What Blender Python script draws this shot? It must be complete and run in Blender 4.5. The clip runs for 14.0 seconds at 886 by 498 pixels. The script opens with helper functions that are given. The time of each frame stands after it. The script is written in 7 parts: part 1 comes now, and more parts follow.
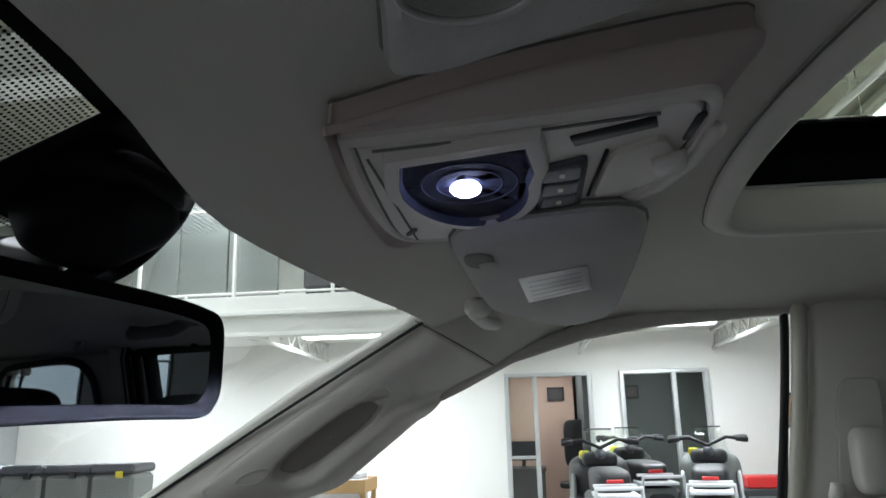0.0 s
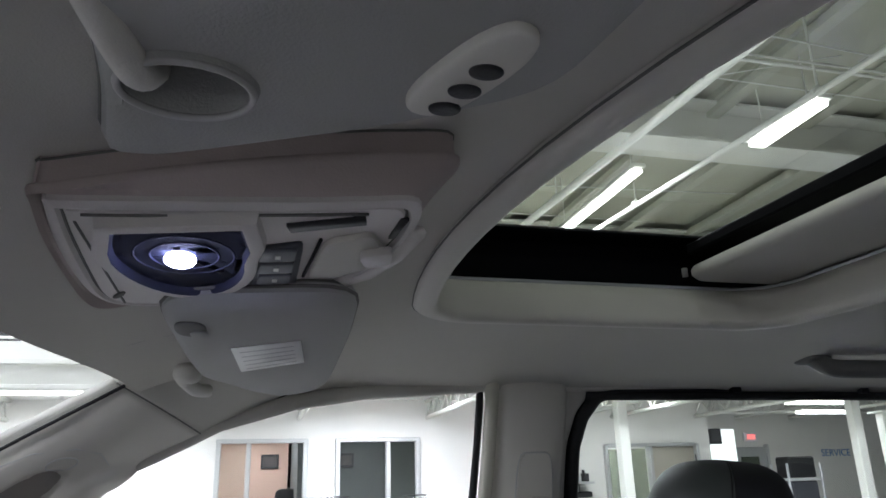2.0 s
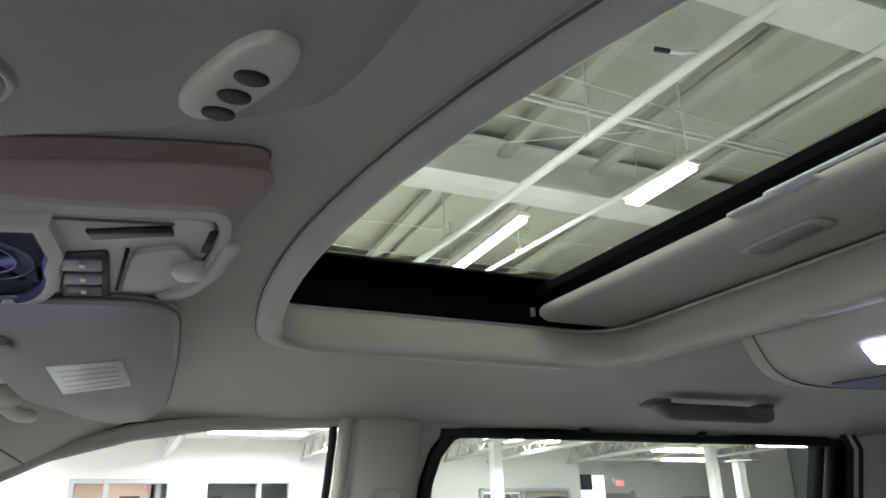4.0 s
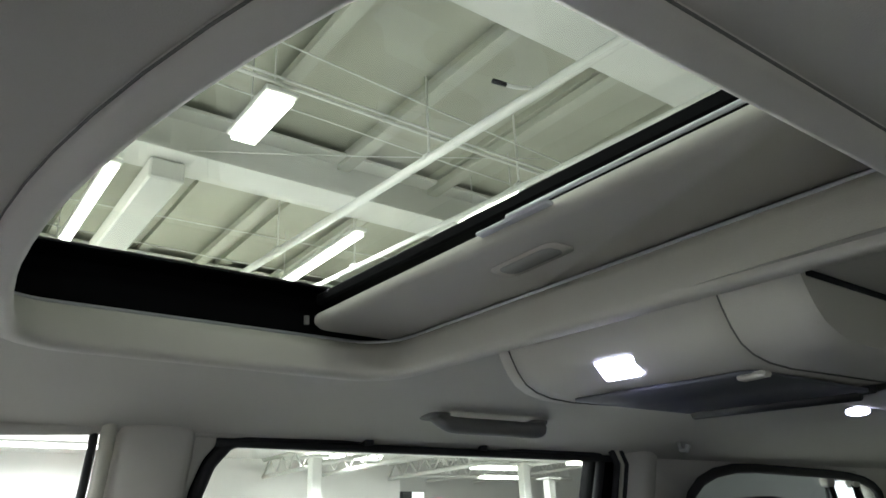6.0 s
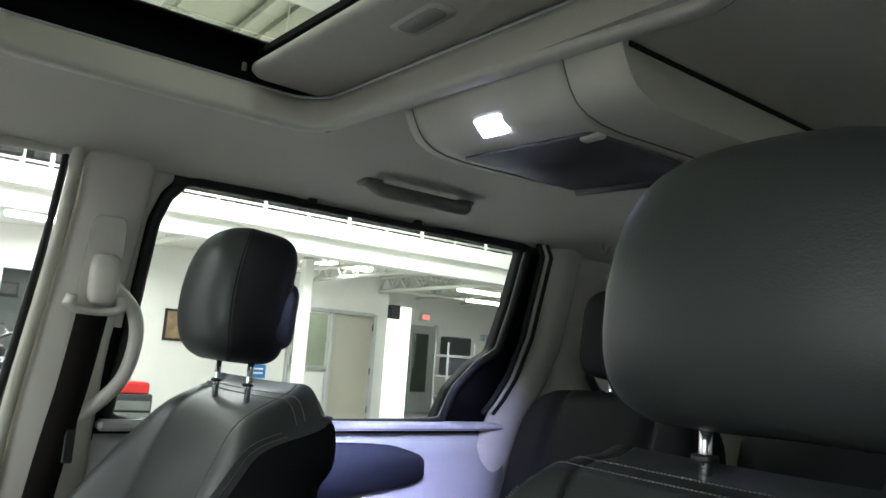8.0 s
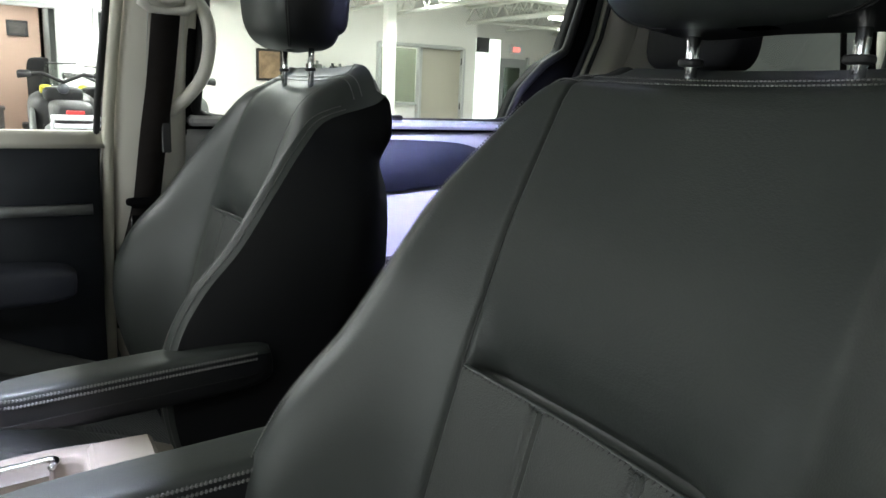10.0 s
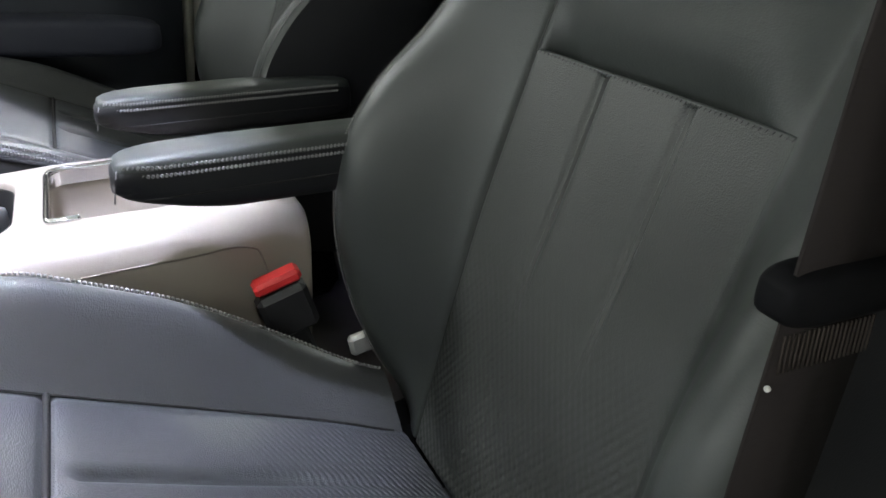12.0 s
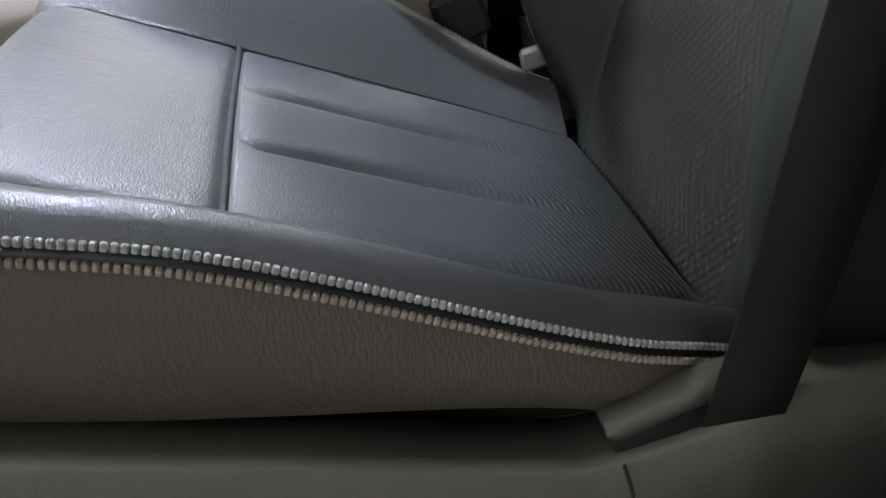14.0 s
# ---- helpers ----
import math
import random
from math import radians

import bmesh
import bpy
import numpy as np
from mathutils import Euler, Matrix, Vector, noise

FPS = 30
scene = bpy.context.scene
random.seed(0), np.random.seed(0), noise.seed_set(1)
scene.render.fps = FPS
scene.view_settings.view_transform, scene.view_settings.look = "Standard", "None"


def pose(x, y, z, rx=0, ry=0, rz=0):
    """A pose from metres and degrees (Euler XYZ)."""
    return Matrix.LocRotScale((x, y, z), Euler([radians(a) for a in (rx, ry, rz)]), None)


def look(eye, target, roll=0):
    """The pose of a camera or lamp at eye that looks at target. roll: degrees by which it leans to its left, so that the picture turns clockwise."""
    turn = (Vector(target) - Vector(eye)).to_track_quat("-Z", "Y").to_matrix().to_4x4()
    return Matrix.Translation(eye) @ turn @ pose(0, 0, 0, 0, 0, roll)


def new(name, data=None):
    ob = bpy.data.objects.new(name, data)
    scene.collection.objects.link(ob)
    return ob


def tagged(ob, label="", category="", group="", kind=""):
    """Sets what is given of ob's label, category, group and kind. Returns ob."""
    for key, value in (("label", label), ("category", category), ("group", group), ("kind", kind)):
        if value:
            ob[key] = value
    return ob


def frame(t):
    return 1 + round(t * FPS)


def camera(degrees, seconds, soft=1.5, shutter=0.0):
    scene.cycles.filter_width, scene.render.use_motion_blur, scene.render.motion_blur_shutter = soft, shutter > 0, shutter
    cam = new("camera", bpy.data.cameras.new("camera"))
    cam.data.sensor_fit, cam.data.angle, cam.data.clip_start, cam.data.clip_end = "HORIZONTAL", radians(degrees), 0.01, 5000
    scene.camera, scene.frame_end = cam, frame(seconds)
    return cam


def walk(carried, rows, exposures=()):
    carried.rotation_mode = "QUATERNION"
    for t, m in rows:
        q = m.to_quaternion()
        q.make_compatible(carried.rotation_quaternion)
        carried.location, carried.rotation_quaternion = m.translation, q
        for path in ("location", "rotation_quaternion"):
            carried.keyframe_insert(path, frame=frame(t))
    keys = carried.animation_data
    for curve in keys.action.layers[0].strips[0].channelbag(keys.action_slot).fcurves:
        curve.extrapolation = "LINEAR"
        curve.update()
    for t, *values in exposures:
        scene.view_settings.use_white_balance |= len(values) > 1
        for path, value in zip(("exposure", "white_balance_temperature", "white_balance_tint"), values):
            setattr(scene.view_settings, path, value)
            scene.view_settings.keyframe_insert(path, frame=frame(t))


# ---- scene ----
cam = camera(62.0, 14.0, soft=1.6)
PATH = [
    (0, (-0.402, 0.573, 1.427), (1.047, 0.737, 1.779), -1.4),
    (0.5, (-0.412, 0.576, 1.427), (1.035, 0.591, 1.822), -1.5),
    (1, (-0.420, 0.585, 1.419), (1.017, 0.477, 1.836), -1.9),
    (1.5, (-0.417, 0.578, 1.424), (0.998, 0.338, 1.862), -1.7),
    (2, (-0.428, 0.563, 1.430), (0.951, 0.195, 1.893), -1.7),
    (2.2, (-0.432, 0.563, 1.432), (0.932, 0.159, 1.908), -1.8),
    (4.3, (-0.447, 0.503, 1.417), (0.802, -0.126, 1.960), -1.7),
    (4.5, (-0.454, 0.484, 1.419), (0.768, -0.196, 1.962), -2.0),
    (5, (-0.454, 0.473, 1.416), (0.718, -0.288, 1.960), -2.8),
    (5.5, (-0.466, 0.461, 1.412), (0.670, -0.350, 1.961), -2.9),
    (6, (-0.481, 0.461, 1.406), (0.628, -0.384, 1.960), -2.5),
    (6.5, (-0.493, 0.470, 1.386), (0.606, -0.382, 1.946), -0.3),
    (7, (-0.519, 0.443, 1.337), (0.597, -0.413, 1.859), 1.7),
    (7.5, (-0.588, 0.422, 1.302), (0.569, -0.465, 1.656), 2.6),
    (8, (-0.653, 0.424, 1.278), (0.535, -0.463, 1.503), 4.0),
    (8.5, (-0.692, 0.419, 1.258), (0.529, -0.445, 1.375), 4.2),
    (9, (-0.708, 0.400, 1.234), (0.542, -0.429, 1.216), 3.9),
    (9.2, (-0.713, 0.392, 1.226), (0.546, -0.419, 1.141), 3.6),
    (11.3, (-0.802, 0.471, 1.141), (0.400, -0.252, 0.612), 4.2),
    (11.5, (-0.811, 0.482, 1.130), (0.383, -0.238, 0.577), 4.9),
    (12, (-0.830, 0.472, 1.096), (0.377, -0.160, 0.470), 4.4),
    (12.5, (-0.851, 0.473, 1.064), (0.370, -0.053, 0.369), 3.9),
    (13, (-0.882, 0.458, 1.023), (0.361, 0.067, 0.280), 0.7),
    (13.5, (-0.904, 0.465, 0.980), (0.342, 0.182, 0.195), -1.5),
    (14, (-0.932, 0.461, 0.943), (0.288, 0.248, 0.097), -1.7),
]

EXPOSURES = [(0, -0.88, 6100, 14), (0.5, -0.70, 6050, 15), (1.5, -0.46, 6000, 17), (2.2, -0.30, 6050, 22), (4.5, 0.23, 6300, 15), (7.0, 0.22, 6300, 14), (8.0, 0.08, 6400, 11), (9, -0.08, 6500, 10), (11.3, 0.66, 6600, 12), (12.5, 0.32, 6600, 12), (14, 0.32, 6650, 12)]
walk(cam, [(t, look(e, g, r)) for t, e, g, r in PATH], EXPOSURES)

# ---- world and light ----
world = bpy.data.worlds.new("sky")
scene.world = world
world.use_nodes = True
sky = world.node_tree.nodes.new("ShaderNodeTexSky")
sky.sky_type, sky.sun_disc, sky.sun_elevation, sky.sun_rotation = "NISHITA", False, radians(35), radians(200)
world.node_tree.links.new(sky.outputs["Color"], world.node_tree.nodes["Background"].inputs["Color"])
world.node_tree.nodes["Background"].inputs["Strength"].default_value = 0.12


def area_lamp(name, place, target, sx, sy, watts, colour, spread=180):
    data = bpy.data.lights.new(name, "AREA")
    data.shape, data.size, data.size_y, data.energy, data.color, data.spread = "RECTANGLE", sx, sy, watts, colour, radians(spread)
    ob = new(name, data)
    ob.matrix_world = look(place, target)
    return ob


HALL_WHITE, LED_BLUE = (0.95, 1.0, 1.0), (0.68, 0.72, 1.0)
# the hall's ceiling fixtures: x0, x1, y, width; x < 0 ones are added, unseen, for the driver's seat
FIXTURES = [(4.32, 5.12, -1.62, 0.23), (4.66, 5.62, -4.53, 0.2), (6.44, 8.67, -3.6, 0.10), (6.2, 9.2, -0.80, 0.09),
            (1.2, 2.2, -6.6, 0.2), (-5.2, -3.8, 1.3, 0.35), (-5.4, -4.0, 5.6, 0.35), (-4.4, -3.0, 7.4, 0.35), (2.6, 3.8, 4.6, 0.25), (6.3, 8.3, 4.2, 0.2)]
for x0, x1, y, w in FIXTURES:
    area_lamp("fixture_light", ((x0 + x1) / 2, y, 4.76), ((x0 + x1) / 2, y, 0), x1 - x0, w, 290 if x0 > 0 else 46 if y < 2 else 95, HALL_WHITE)
for x, y, watts in ((9.4, 6.6, 250), (9.4, 3.0, 270), (9.4, -1.2, 215), (9.6, -5.2, 50), (10.5, -9.0, 70)):
    area_lamp("mezzanine_light", (x, y, 2.62), (x, y, 0), 0.3, 1.2, watts, HALL_WHITE)
area_lamp("office_light", (12.2, 0.3, 2.37), (12.2, 0.3, 0), 0.6, 0.6, 22, HALL_WHITE)
area_lamp("office_light", (12.2, -1.4, 2.37), (12.2, -1.4, 0), 0.6, 0.6, 16, HALL_WHITE)
area_lamp("reception_light", (12.0, -5.75, 2.42), (12.0, -5.75, 0), 0.6, 0.6, 30, HALL_WHITE)
# added lamp with no known source, brightens the backrests through the windscreen
area_lamp("added_front_light", (-1.5, 8.9, 2.0), (-1.5, 0, 2.0), 5.0, 1.9, 175, (0.93, 1.0, 0.96))
# fill lamp added to brighten the driver's seat from the open side
area_lamp("added_side_light", (-11.9, 1.5, 1.6), (0, 1.5, 1.6), 3.0, 3.2, 30, (0.88, 0.96, 1.0))
cone = bpy.data.lights.new("map_lamp_light", "SPOT")
cone.energy, cone.color, cone.spot_size, cone.spot_blend, cone.shadow_soft_size = 84, (0.72, 0.77, 1.0), radians(92), 0.20, 0.012
new("map_lamp_light", cone).matrix_world = look((-0.020, 0.603, 1.5475), (-0.115, 0.930, 0.70))
area_lamp("dome_lamp_light", (0.008, -0.125, 1.556), (0.74, -0.40, 0.95), 0.045, 0.03, 5.2, (0.52, 0.56, 1.0), 62)

# ---- mesh helpers ----


class Shape:
    """Vertices and faces gathered from simple solids."""

    def __init__(self):
        self.v, self.f, self.flat = [], [], set()

    def add(self, vs, fs, flat=False):
        n = len(self.v)
        self.v += [tuple(p) for p in vs]
        for face in fs:
            if flat:
                self.flat.add(len(self.f))
            self.f.append([n + i for i in face])
        return self

    def box(self, c, s, turn=None, ch=None):
        """A chamfered box: centre, full sizes."""
        h = [k / 2 for k in s]
        ch = min(h) * 0.3 if ch is None else min(ch, min(h) * 0.9)
        vs, at = [], {}
        for sx in (-1, 1):
            for sy in (-1, 1):
                for sz in (-1, 1):
                    for a in range(3):
                        at[sx, sy, sz, a] = len(vs)
                        p = [sx * h[0], sy * h[1], sz * h[2]]
                        for b in range(3):
                            if b != a:
                                p[b] -= (sx, sy, sz)[b] * ch
                        vs.append(p)
        fs = []
        for a in range(3):
            b, d = (a + 1) % 3, (a + 2) % 3
            for s1 in (-1, 1):
                ring = []
                for s2, s3 in ((-1, -1), (1, -1), (1, 1), (-1, 1)):
                    k = [0, 0, 0]
                    k[a], k[b], k[d] = s1, s2, s3
                    ring.append(at[(*k, a)])
                fs.append(ring if s1 > 0 else ring[::-1])
            for s2 in (-1, 1):
                for s3 in (-1, 1):
                    k, m = [0, 0, 0], [0, 0, 0]
                    k[a], k[b], k[d] = -1, s2, s3
                    m[a], m[b], m[d] = 1, s2, s3
                    ring = [at[(*k, b)], at[(*m, b)], at[(*m, d)], at[(*k, d)]]
                    fs.append(ring if s2 * s3 < 0 else ring[::-1])
        for sx in (-1, 1):
            for sy in (-1, 1):
                for sz in (-1, 1):
                    ring = [at[sx, sy, sz, a] for a in range(3)]
                    fs.append(ring if sx * sy * sz > 0 else ring[::-1])
        m = Matrix.Translation(c) @ (turn.to_4x4() if turn else Matrix.Identity(4))
        return self.add([m @ Vector(p) for p in vs], fs, flat=True)

    def tube(self, path, r, n=10, closed=False, ends=True):
        """A round bar along a path; r is a number or one for each point."""
        path = [Vector(p) for p in path]
        k = len(path)
        rs = r if isinstance(r, (list, tuple)) else [r] * k
        rings, side = [], None
        for i, p in enumerate(path):
            a = path[(i - 1) % k] if closed or i else p
            b = path[(i + 1) % k] if closed or i < k - 1 else p
            along = (b - a).normalized()
            side = along.orthogonal().normalized() if side is None else (side - along * side.dot(along)).normalized()
            up = along.cross(side)
            rings.append([p + rs[i] * (side * math.cos(q) + up * math.sin(q)) for q in (2 * math.pi * j / n for j in range(n))])
        return self.loft(rings, caps=ends and not closed, wrap=closed)

    def loft(self, rings, caps=True, wrap=False, shut=True):
        """Skins rings of equal length; shut: each ring is a loop."""
        n, k = len(rings[0]), len(rings)
        vs = [p for ring in rings for p in ring]
        fs = []
        for i in range(k if wrap else k - 1):
            j = (i + 1) % k
            for a in range(n if shut else n - 1):
                b = (a + 1) % n
                fs.append((i * n + a, i * n + b, j * n + b, j * n + a))
        if caps:
            fs += [tuple(range(n))[::-1], tuple((k - 1) * n + a for a in range(n))]
        return self.add(vs, fs)

    def grid(self, fn, us, vs, thick=None):
        """A sheet fn(u, v); thick: a vector by which a second sheet lies behind it."""
        rows = [[Vector(fn(u, v)) for u in us] for v in vs]
        self.loft(rows, caps=False, shut=False)
        if thick:
            off = Vector(thick)
            self.loft([[p + off for p in row][::-1] for row in rows], caps=False, shut=False)
            rim = rows[0][:-1] + [row[-1] for row in rows[:-1]] + rows[-1][:0:-1] + [row[0] for row in rows[:0:-1]]
            self.loft([rim, [p + off for p in rim]], caps=False)
        return self

    def blob(self, c, s, turn=None, e=(0.35, 0.35), nu=36, nv=20, warp=None):
        """A rounded cushion: a superellipsoid of full sizes s; small e is boxier."""
        def w(q, k):
            return math.copysign(abs(q) ** k, q)
        m = Matrix.Translation(c) @ (turn.to_4x4() if turn else Matrix.Identity(4))
        rings = []
        for i in range(nv + 1):
            ph = -math.pi / 2 + math.pi * i / nv
            ph = max(-math.pi / 2 + 0.02, min(math.pi / 2 - 0.02, ph))
            ring = []
            for j in range(nu):
                th = 2 * math.pi * j / nu
                p = Vector((s[0] / 2 * w(math.cos(ph), e[0]) * w(math.cos(th), e[1]), s[1] / 2 * w(math.cos(ph), e[0]) * w(math.sin(th), e[1]), s[2] / 2 * w(math.sin(ph), e[0])))
                ring.append(m @ (warp(p) if warp else p))
            rings.append(ring)
        return self.loft(rings)

    def prism(self, poly, off):
        """A flat outline of points, pushed by the vector off."""
        a = [Vector(p) for p in poly]
        return self.add(a + [p + Vector(off) for p in a], [tuple(range(len(a)))[::-1], tuple(range(len(a), 2 * len(a)))] +
                        [(i, (i + 1) % len(a), len(a) + (i + 1) % len(a), len(a) + i) for i in range(len(a))], flat=True)


def origin(ob):
    return (origin(ob.parent) if ob.parent else Vector()) + ob.location


def thing(name, place, label, category, group="", kind=""):
    ob = new(name)
    ob.location = place
    ob.empty_display_size = 0.05
    return tagged(ob, label, category, group, kind)


def part(name, shape, material, parent=None, label="", recalc=True, crisp=0):
    """Links a Shape as one mesh object, under a thing or part if one is given."""
    data = bpy.data.meshes.new(name)
    base = origin(parent) if parent else Vector()
    data.from_pydata([Vector(p) - base for p in shape.v], [], shape.f)
    data.polygons.foreach_set("use_smooth", [i not in shape.flat for i in range(len(shape.f))])
    if recalc:
        bm = bmesh.new()
        bm.from_mesh(data)
        bmesh.ops.remove_doubles(bm, verts=bm.verts, dist=0.00002)
        bmesh.ops.recalc_face_normals(bm, faces=bm.faces)
        bm.to_mesh(data)
        bm.free()
    if crisp:
        data.set_sharp_from_angle(angle=radians(crisp))
    for m in material if isinstance(material, (list, tuple)) else [material]:
        data.materials.append(m)
    ob = new(name, data)
    ob.parent = parent
    return tagged(ob, label) if label else ob


def alone(name, shape, material, label, category, group="", kind=""):
    return tagged(part(name, shape, material), label, category, group, kind)


def rrect(x0, x1, y0, y1, r, n=6):
    """A rounded rectangle, anticlockwise, as x, y pairs."""
    out = []
    for cx, cy, a in ((x1 - r, y1 - r, 0), (x0 + r, y1 - r, 90), (x0 + r, y0 + r, 180), (x1 - r, y0 + r, 270)):
        out += [(cx + r * math.cos(radians(a + 90 * i / n)), cy + r * math.sin(radians(a + 90 * i / n))) for i in range(n + 1)]
    return out


def rounded(pts, n=4, k=0.28):
    """Cuts the corners of an outline into arcs."""
    out = []
    for i, p in enumerate(pts):
        a, b, c = Vector(pts[i - 1]), Vector(p), Vector(pts[(i + 1) % len(pts)])
        r0, r1 = b.lerp(a, k), b.lerp(c, k)
        for j in range(n + 1):
            u = j / n
            out.append(tuple((1 - u) ** 2 * r0 + 2 * u * (1 - u) * b + u * u * r1))
    return out


def smooth(a, b, x):
    k = max(0.0, min(1.0, (x - a) / (b - a)))
    return k * k * (3 - 2 * k)


def curve(pts, n=6):
    """A smooth path through points, n steps between each two."""
    v = [Vector(p) for p in pts]
    out = []
    for i in range(len(v) - 1):
        a, b, c, d = v[max(0, i - 1)], v[i], v[i + 1], v[min(len(v) - 1, i + 2)]
        for k in range(n):
            f = k / n
            out.append(b + 0.5 * f * (c - a + f * (2 * a - 5 * b + 4 * c - d + f * (3 * (b - c) + d - a))))
    return out + [v[-1]]


def steps(a, b, n):
    return [a + (b - a) * i / n for i in range(n + 1)]


# ---- materials ----


def material(name, colour, rough=0.6, metal=0.0, grain=0.0, scale=200.0, vary=0.12, patch=3.0, coat=0.0, spec=0.5, kind="noise", stretch=(1, 1, 1), dent=0.0, fade_axis="Z", fade_range=(0.22, 0.40)):
    """A surface with colour patches, fine grain relief and uneven gloss."""
    m = bpy.data.materials.new(name)
    m.use_nodes = True
    nt = m.node_tree
    n, l = nt.nodes, nt.links
    b = n["Principled BSDF"]
    b.inputs["Metallic"].default_value = metal
    b.inputs["Coat Weight"].default_value = coat
    b.inputs["Specular IOR Level"].default_value = spec
    co = n.new("ShaderNodeTexCoord")
    mp = n.new("ShaderNodeMapping")
    mp.inputs["Scale"].default_value = stretch
    l.new(co.outputs["Object"], mp.inputs["Vector"])
    big = n.new("ShaderNodeTexNoise")
    big.inputs["Scale"].default_value, big.inputs["Detail"].default_value = patch, 5
    l.new(co.outputs["Object"], big.inputs["Vector"])
    if kind == "leather":
        fine = n.new("ShaderNodeTexVoronoi")
        fine.inputs["Scale"].default_value = scale
        height = fine.outputs["Distance"]
    elif kind == "ribs":
        # staggered rows of small holes that die out away from the seat's crease, over a crinkled grain
        fine = n.new("ShaderNodeSeparateXYZ")
        def calc(op, a, b=None):
            node = n.new("ShaderNodeMath")
            node.operation = op
            for i, x in enumerate((a, b)):
                if isinstance(x, (int, float)):
                    node.inputs[i].default_value = x
                elif x is not None:
                    l.new(x, node.inputs[i])
            return node.outputs["Value"]
        down = calc("ADD", fine.outputs["Y"], fine.outputs["Z"])
        pits = [calc("SINE", calc("MULTIPLY", across, k * scale)) for across, k in ((fine.outputs["X"], 0.48), (down, 0.42))]
        fade = n.new("ShaderNodeMapRange")
        fade.inputs["From Min"].default_value, fade.inputs["From Max"].default_value = fade_range
        fade.inputs["To Min"].default_value, fade.inputs["To Max"].default_value = 1.0, 0.0
        l.new(fine.outputs[fade_axis], fade.inputs["Value"])
        cell = n.new("ShaderNodeTexVoronoi")
        cell.inputs["Scale"].default_value = 800
        l.new(mp.outputs["Vector"], cell.inputs["Vector"])
        if fade_axis == "Y":
            slant = calc("SUBTRACT", down, calc("MULTIPLY", fine.outputs["X"], 0.5))
            rows = calc("MULTIPLY", calc("SINE", calc("MULTIPLY", slant, 0.65 * scale)), calc("ADD", calc("MULTIPLY", pits[0], 0.35), 0.75))
        else:
            rows = calc("MULTIPLY", calc("MULTIPLY", pits[0], pits[1]), 1.6)
        height = calc("ADD", calc("MULTIPLY", rows, fade.outputs["Result"]), calc("MULTIPLY", cell.outputs["Distance"], 0.6))
    elif kind == "weave":
        fine = n.new("ShaderNodeTexWave")
        fine.inputs["Scale"].default_value, fine.inputs["Distortion"].default_value = scale, 0.4
        height = fine.outputs["Color"]
    else:
        fine = n.new("ShaderNodeTexNoise")
        fine.inputs["Scale"].default_value, fine.inputs["Detail"].default_value = scale, 3
        height = fine.outputs["Fac"]
    l.new(mp.outputs["Vector"], fine.inputs["Vector"])
    ramp = n.new("ShaderNodeMix")
    ramp.data_type = "RGBA"
    ramp.inputs["A"].default_value = (*[c * (1 - vary) for c in colour], 1)
    ramp.inputs["B"].default_value = (*[min(1, c * (1 + vary)) for c in colour], 1)
    l.new(big.outputs["Fac"], ramp.inputs["Factor"])
    l.new(ramp.outputs["Result"], b.inputs["Base Color"])
    gl = n.new("ShaderNodeMapRange")
    gl.inputs["To Min"].default_value, gl.inputs["To Max"].default_value = max(0.02, rough - 0.08), min(1, rough + 0.08)
    l.new(big.outputs["Fac"], gl.inputs["Value"])
    if vary:
        l.new(gl.outputs["Result"], b.inputs["Roughness"])
    else:
        b.inputs["Roughness"].default_value = rough
    if grain:
        bump = n.new("ShaderNodeBump")
        bump.inputs["Strength"].default_value, bump.inputs["Distance"].default_value = min(1, grain), 0.001
        l.new(height, bump.inputs["Height"])
        l.new(bump.outputs["Normal"], b.inputs["Normal"])
        if dent:
            soft, low = n.new("ShaderNodeTexNoise"), n.new("ShaderNodeBump")
            soft.inputs["Scale"].default_value, soft.inputs["Detail"].default_value, soft.inputs["Distortion"].default_value = 38, 4, 0.6
            low.inputs["Strength"].default_value, low.inputs["Distance"].default_value = dent, 0.004
            l.new(co.outputs["Object"], soft.inputs["Vector"])
            l.new(soft.outputs["Fac"], low.inputs["Height"])
            l.new(low.outputs["Normal"], bump.inputs["Normal"])
    return m


def glass(name, tint, gloss=0.035):
    m = bpy.data.materials.new(name)
    m.use_nodes = True
    nt = m.node_tree
    n, l = nt.nodes, nt.links
    n.remove(n["Principled BSDF"])
    clear, shine, mix = n.new("ShaderNodeBsdfTransparent"), n.new("ShaderNodeBsdfGlossy"), n.new("ShaderNodeMixShader")
    lay, power, scale = n.new("ShaderNodeLayerWeight"), n.new("ShaderNodeMath"), n.new("ShaderNodeMath")
    power.operation, scale.operation = "POWER", "MULTIPLY_ADD"
    power.inputs[1].default_value, scale.inputs[1].default_value, scale.inputs[2].default_value = 4.0, 0.5, gloss
    clear.inputs["Color"].default_value = (*tint, 1)
    shine.inputs["Roughness"].default_value = 0.01
    lay.inputs["Blend"].default_value = 0.5
    l.new(lay.outputs["Facing"], power.inputs[0])
    l.new(power.outputs["Value"], scale.inputs[0])
    l.new(scale.outputs["Value"], mix.inputs["Fac"])
    l.new(clear.outputs["BSDF"], mix.inputs[1])
    l.new(shine.outputs["BSDF"], mix.inputs[2])
    l.new(mix.outputs["Shader"], n["Material Output"].inputs["Surface"])
    return m


def glow(name, colour, strength):
    m = material(name, (0.8, 0.8, 0.8))
    b = m.node_tree.nodes["Principled BSDF"]
    b.inputs["Emission Color"].default_value, b.inputs["Emission Strength"].default_value = (*colour, 1), strength
    return m


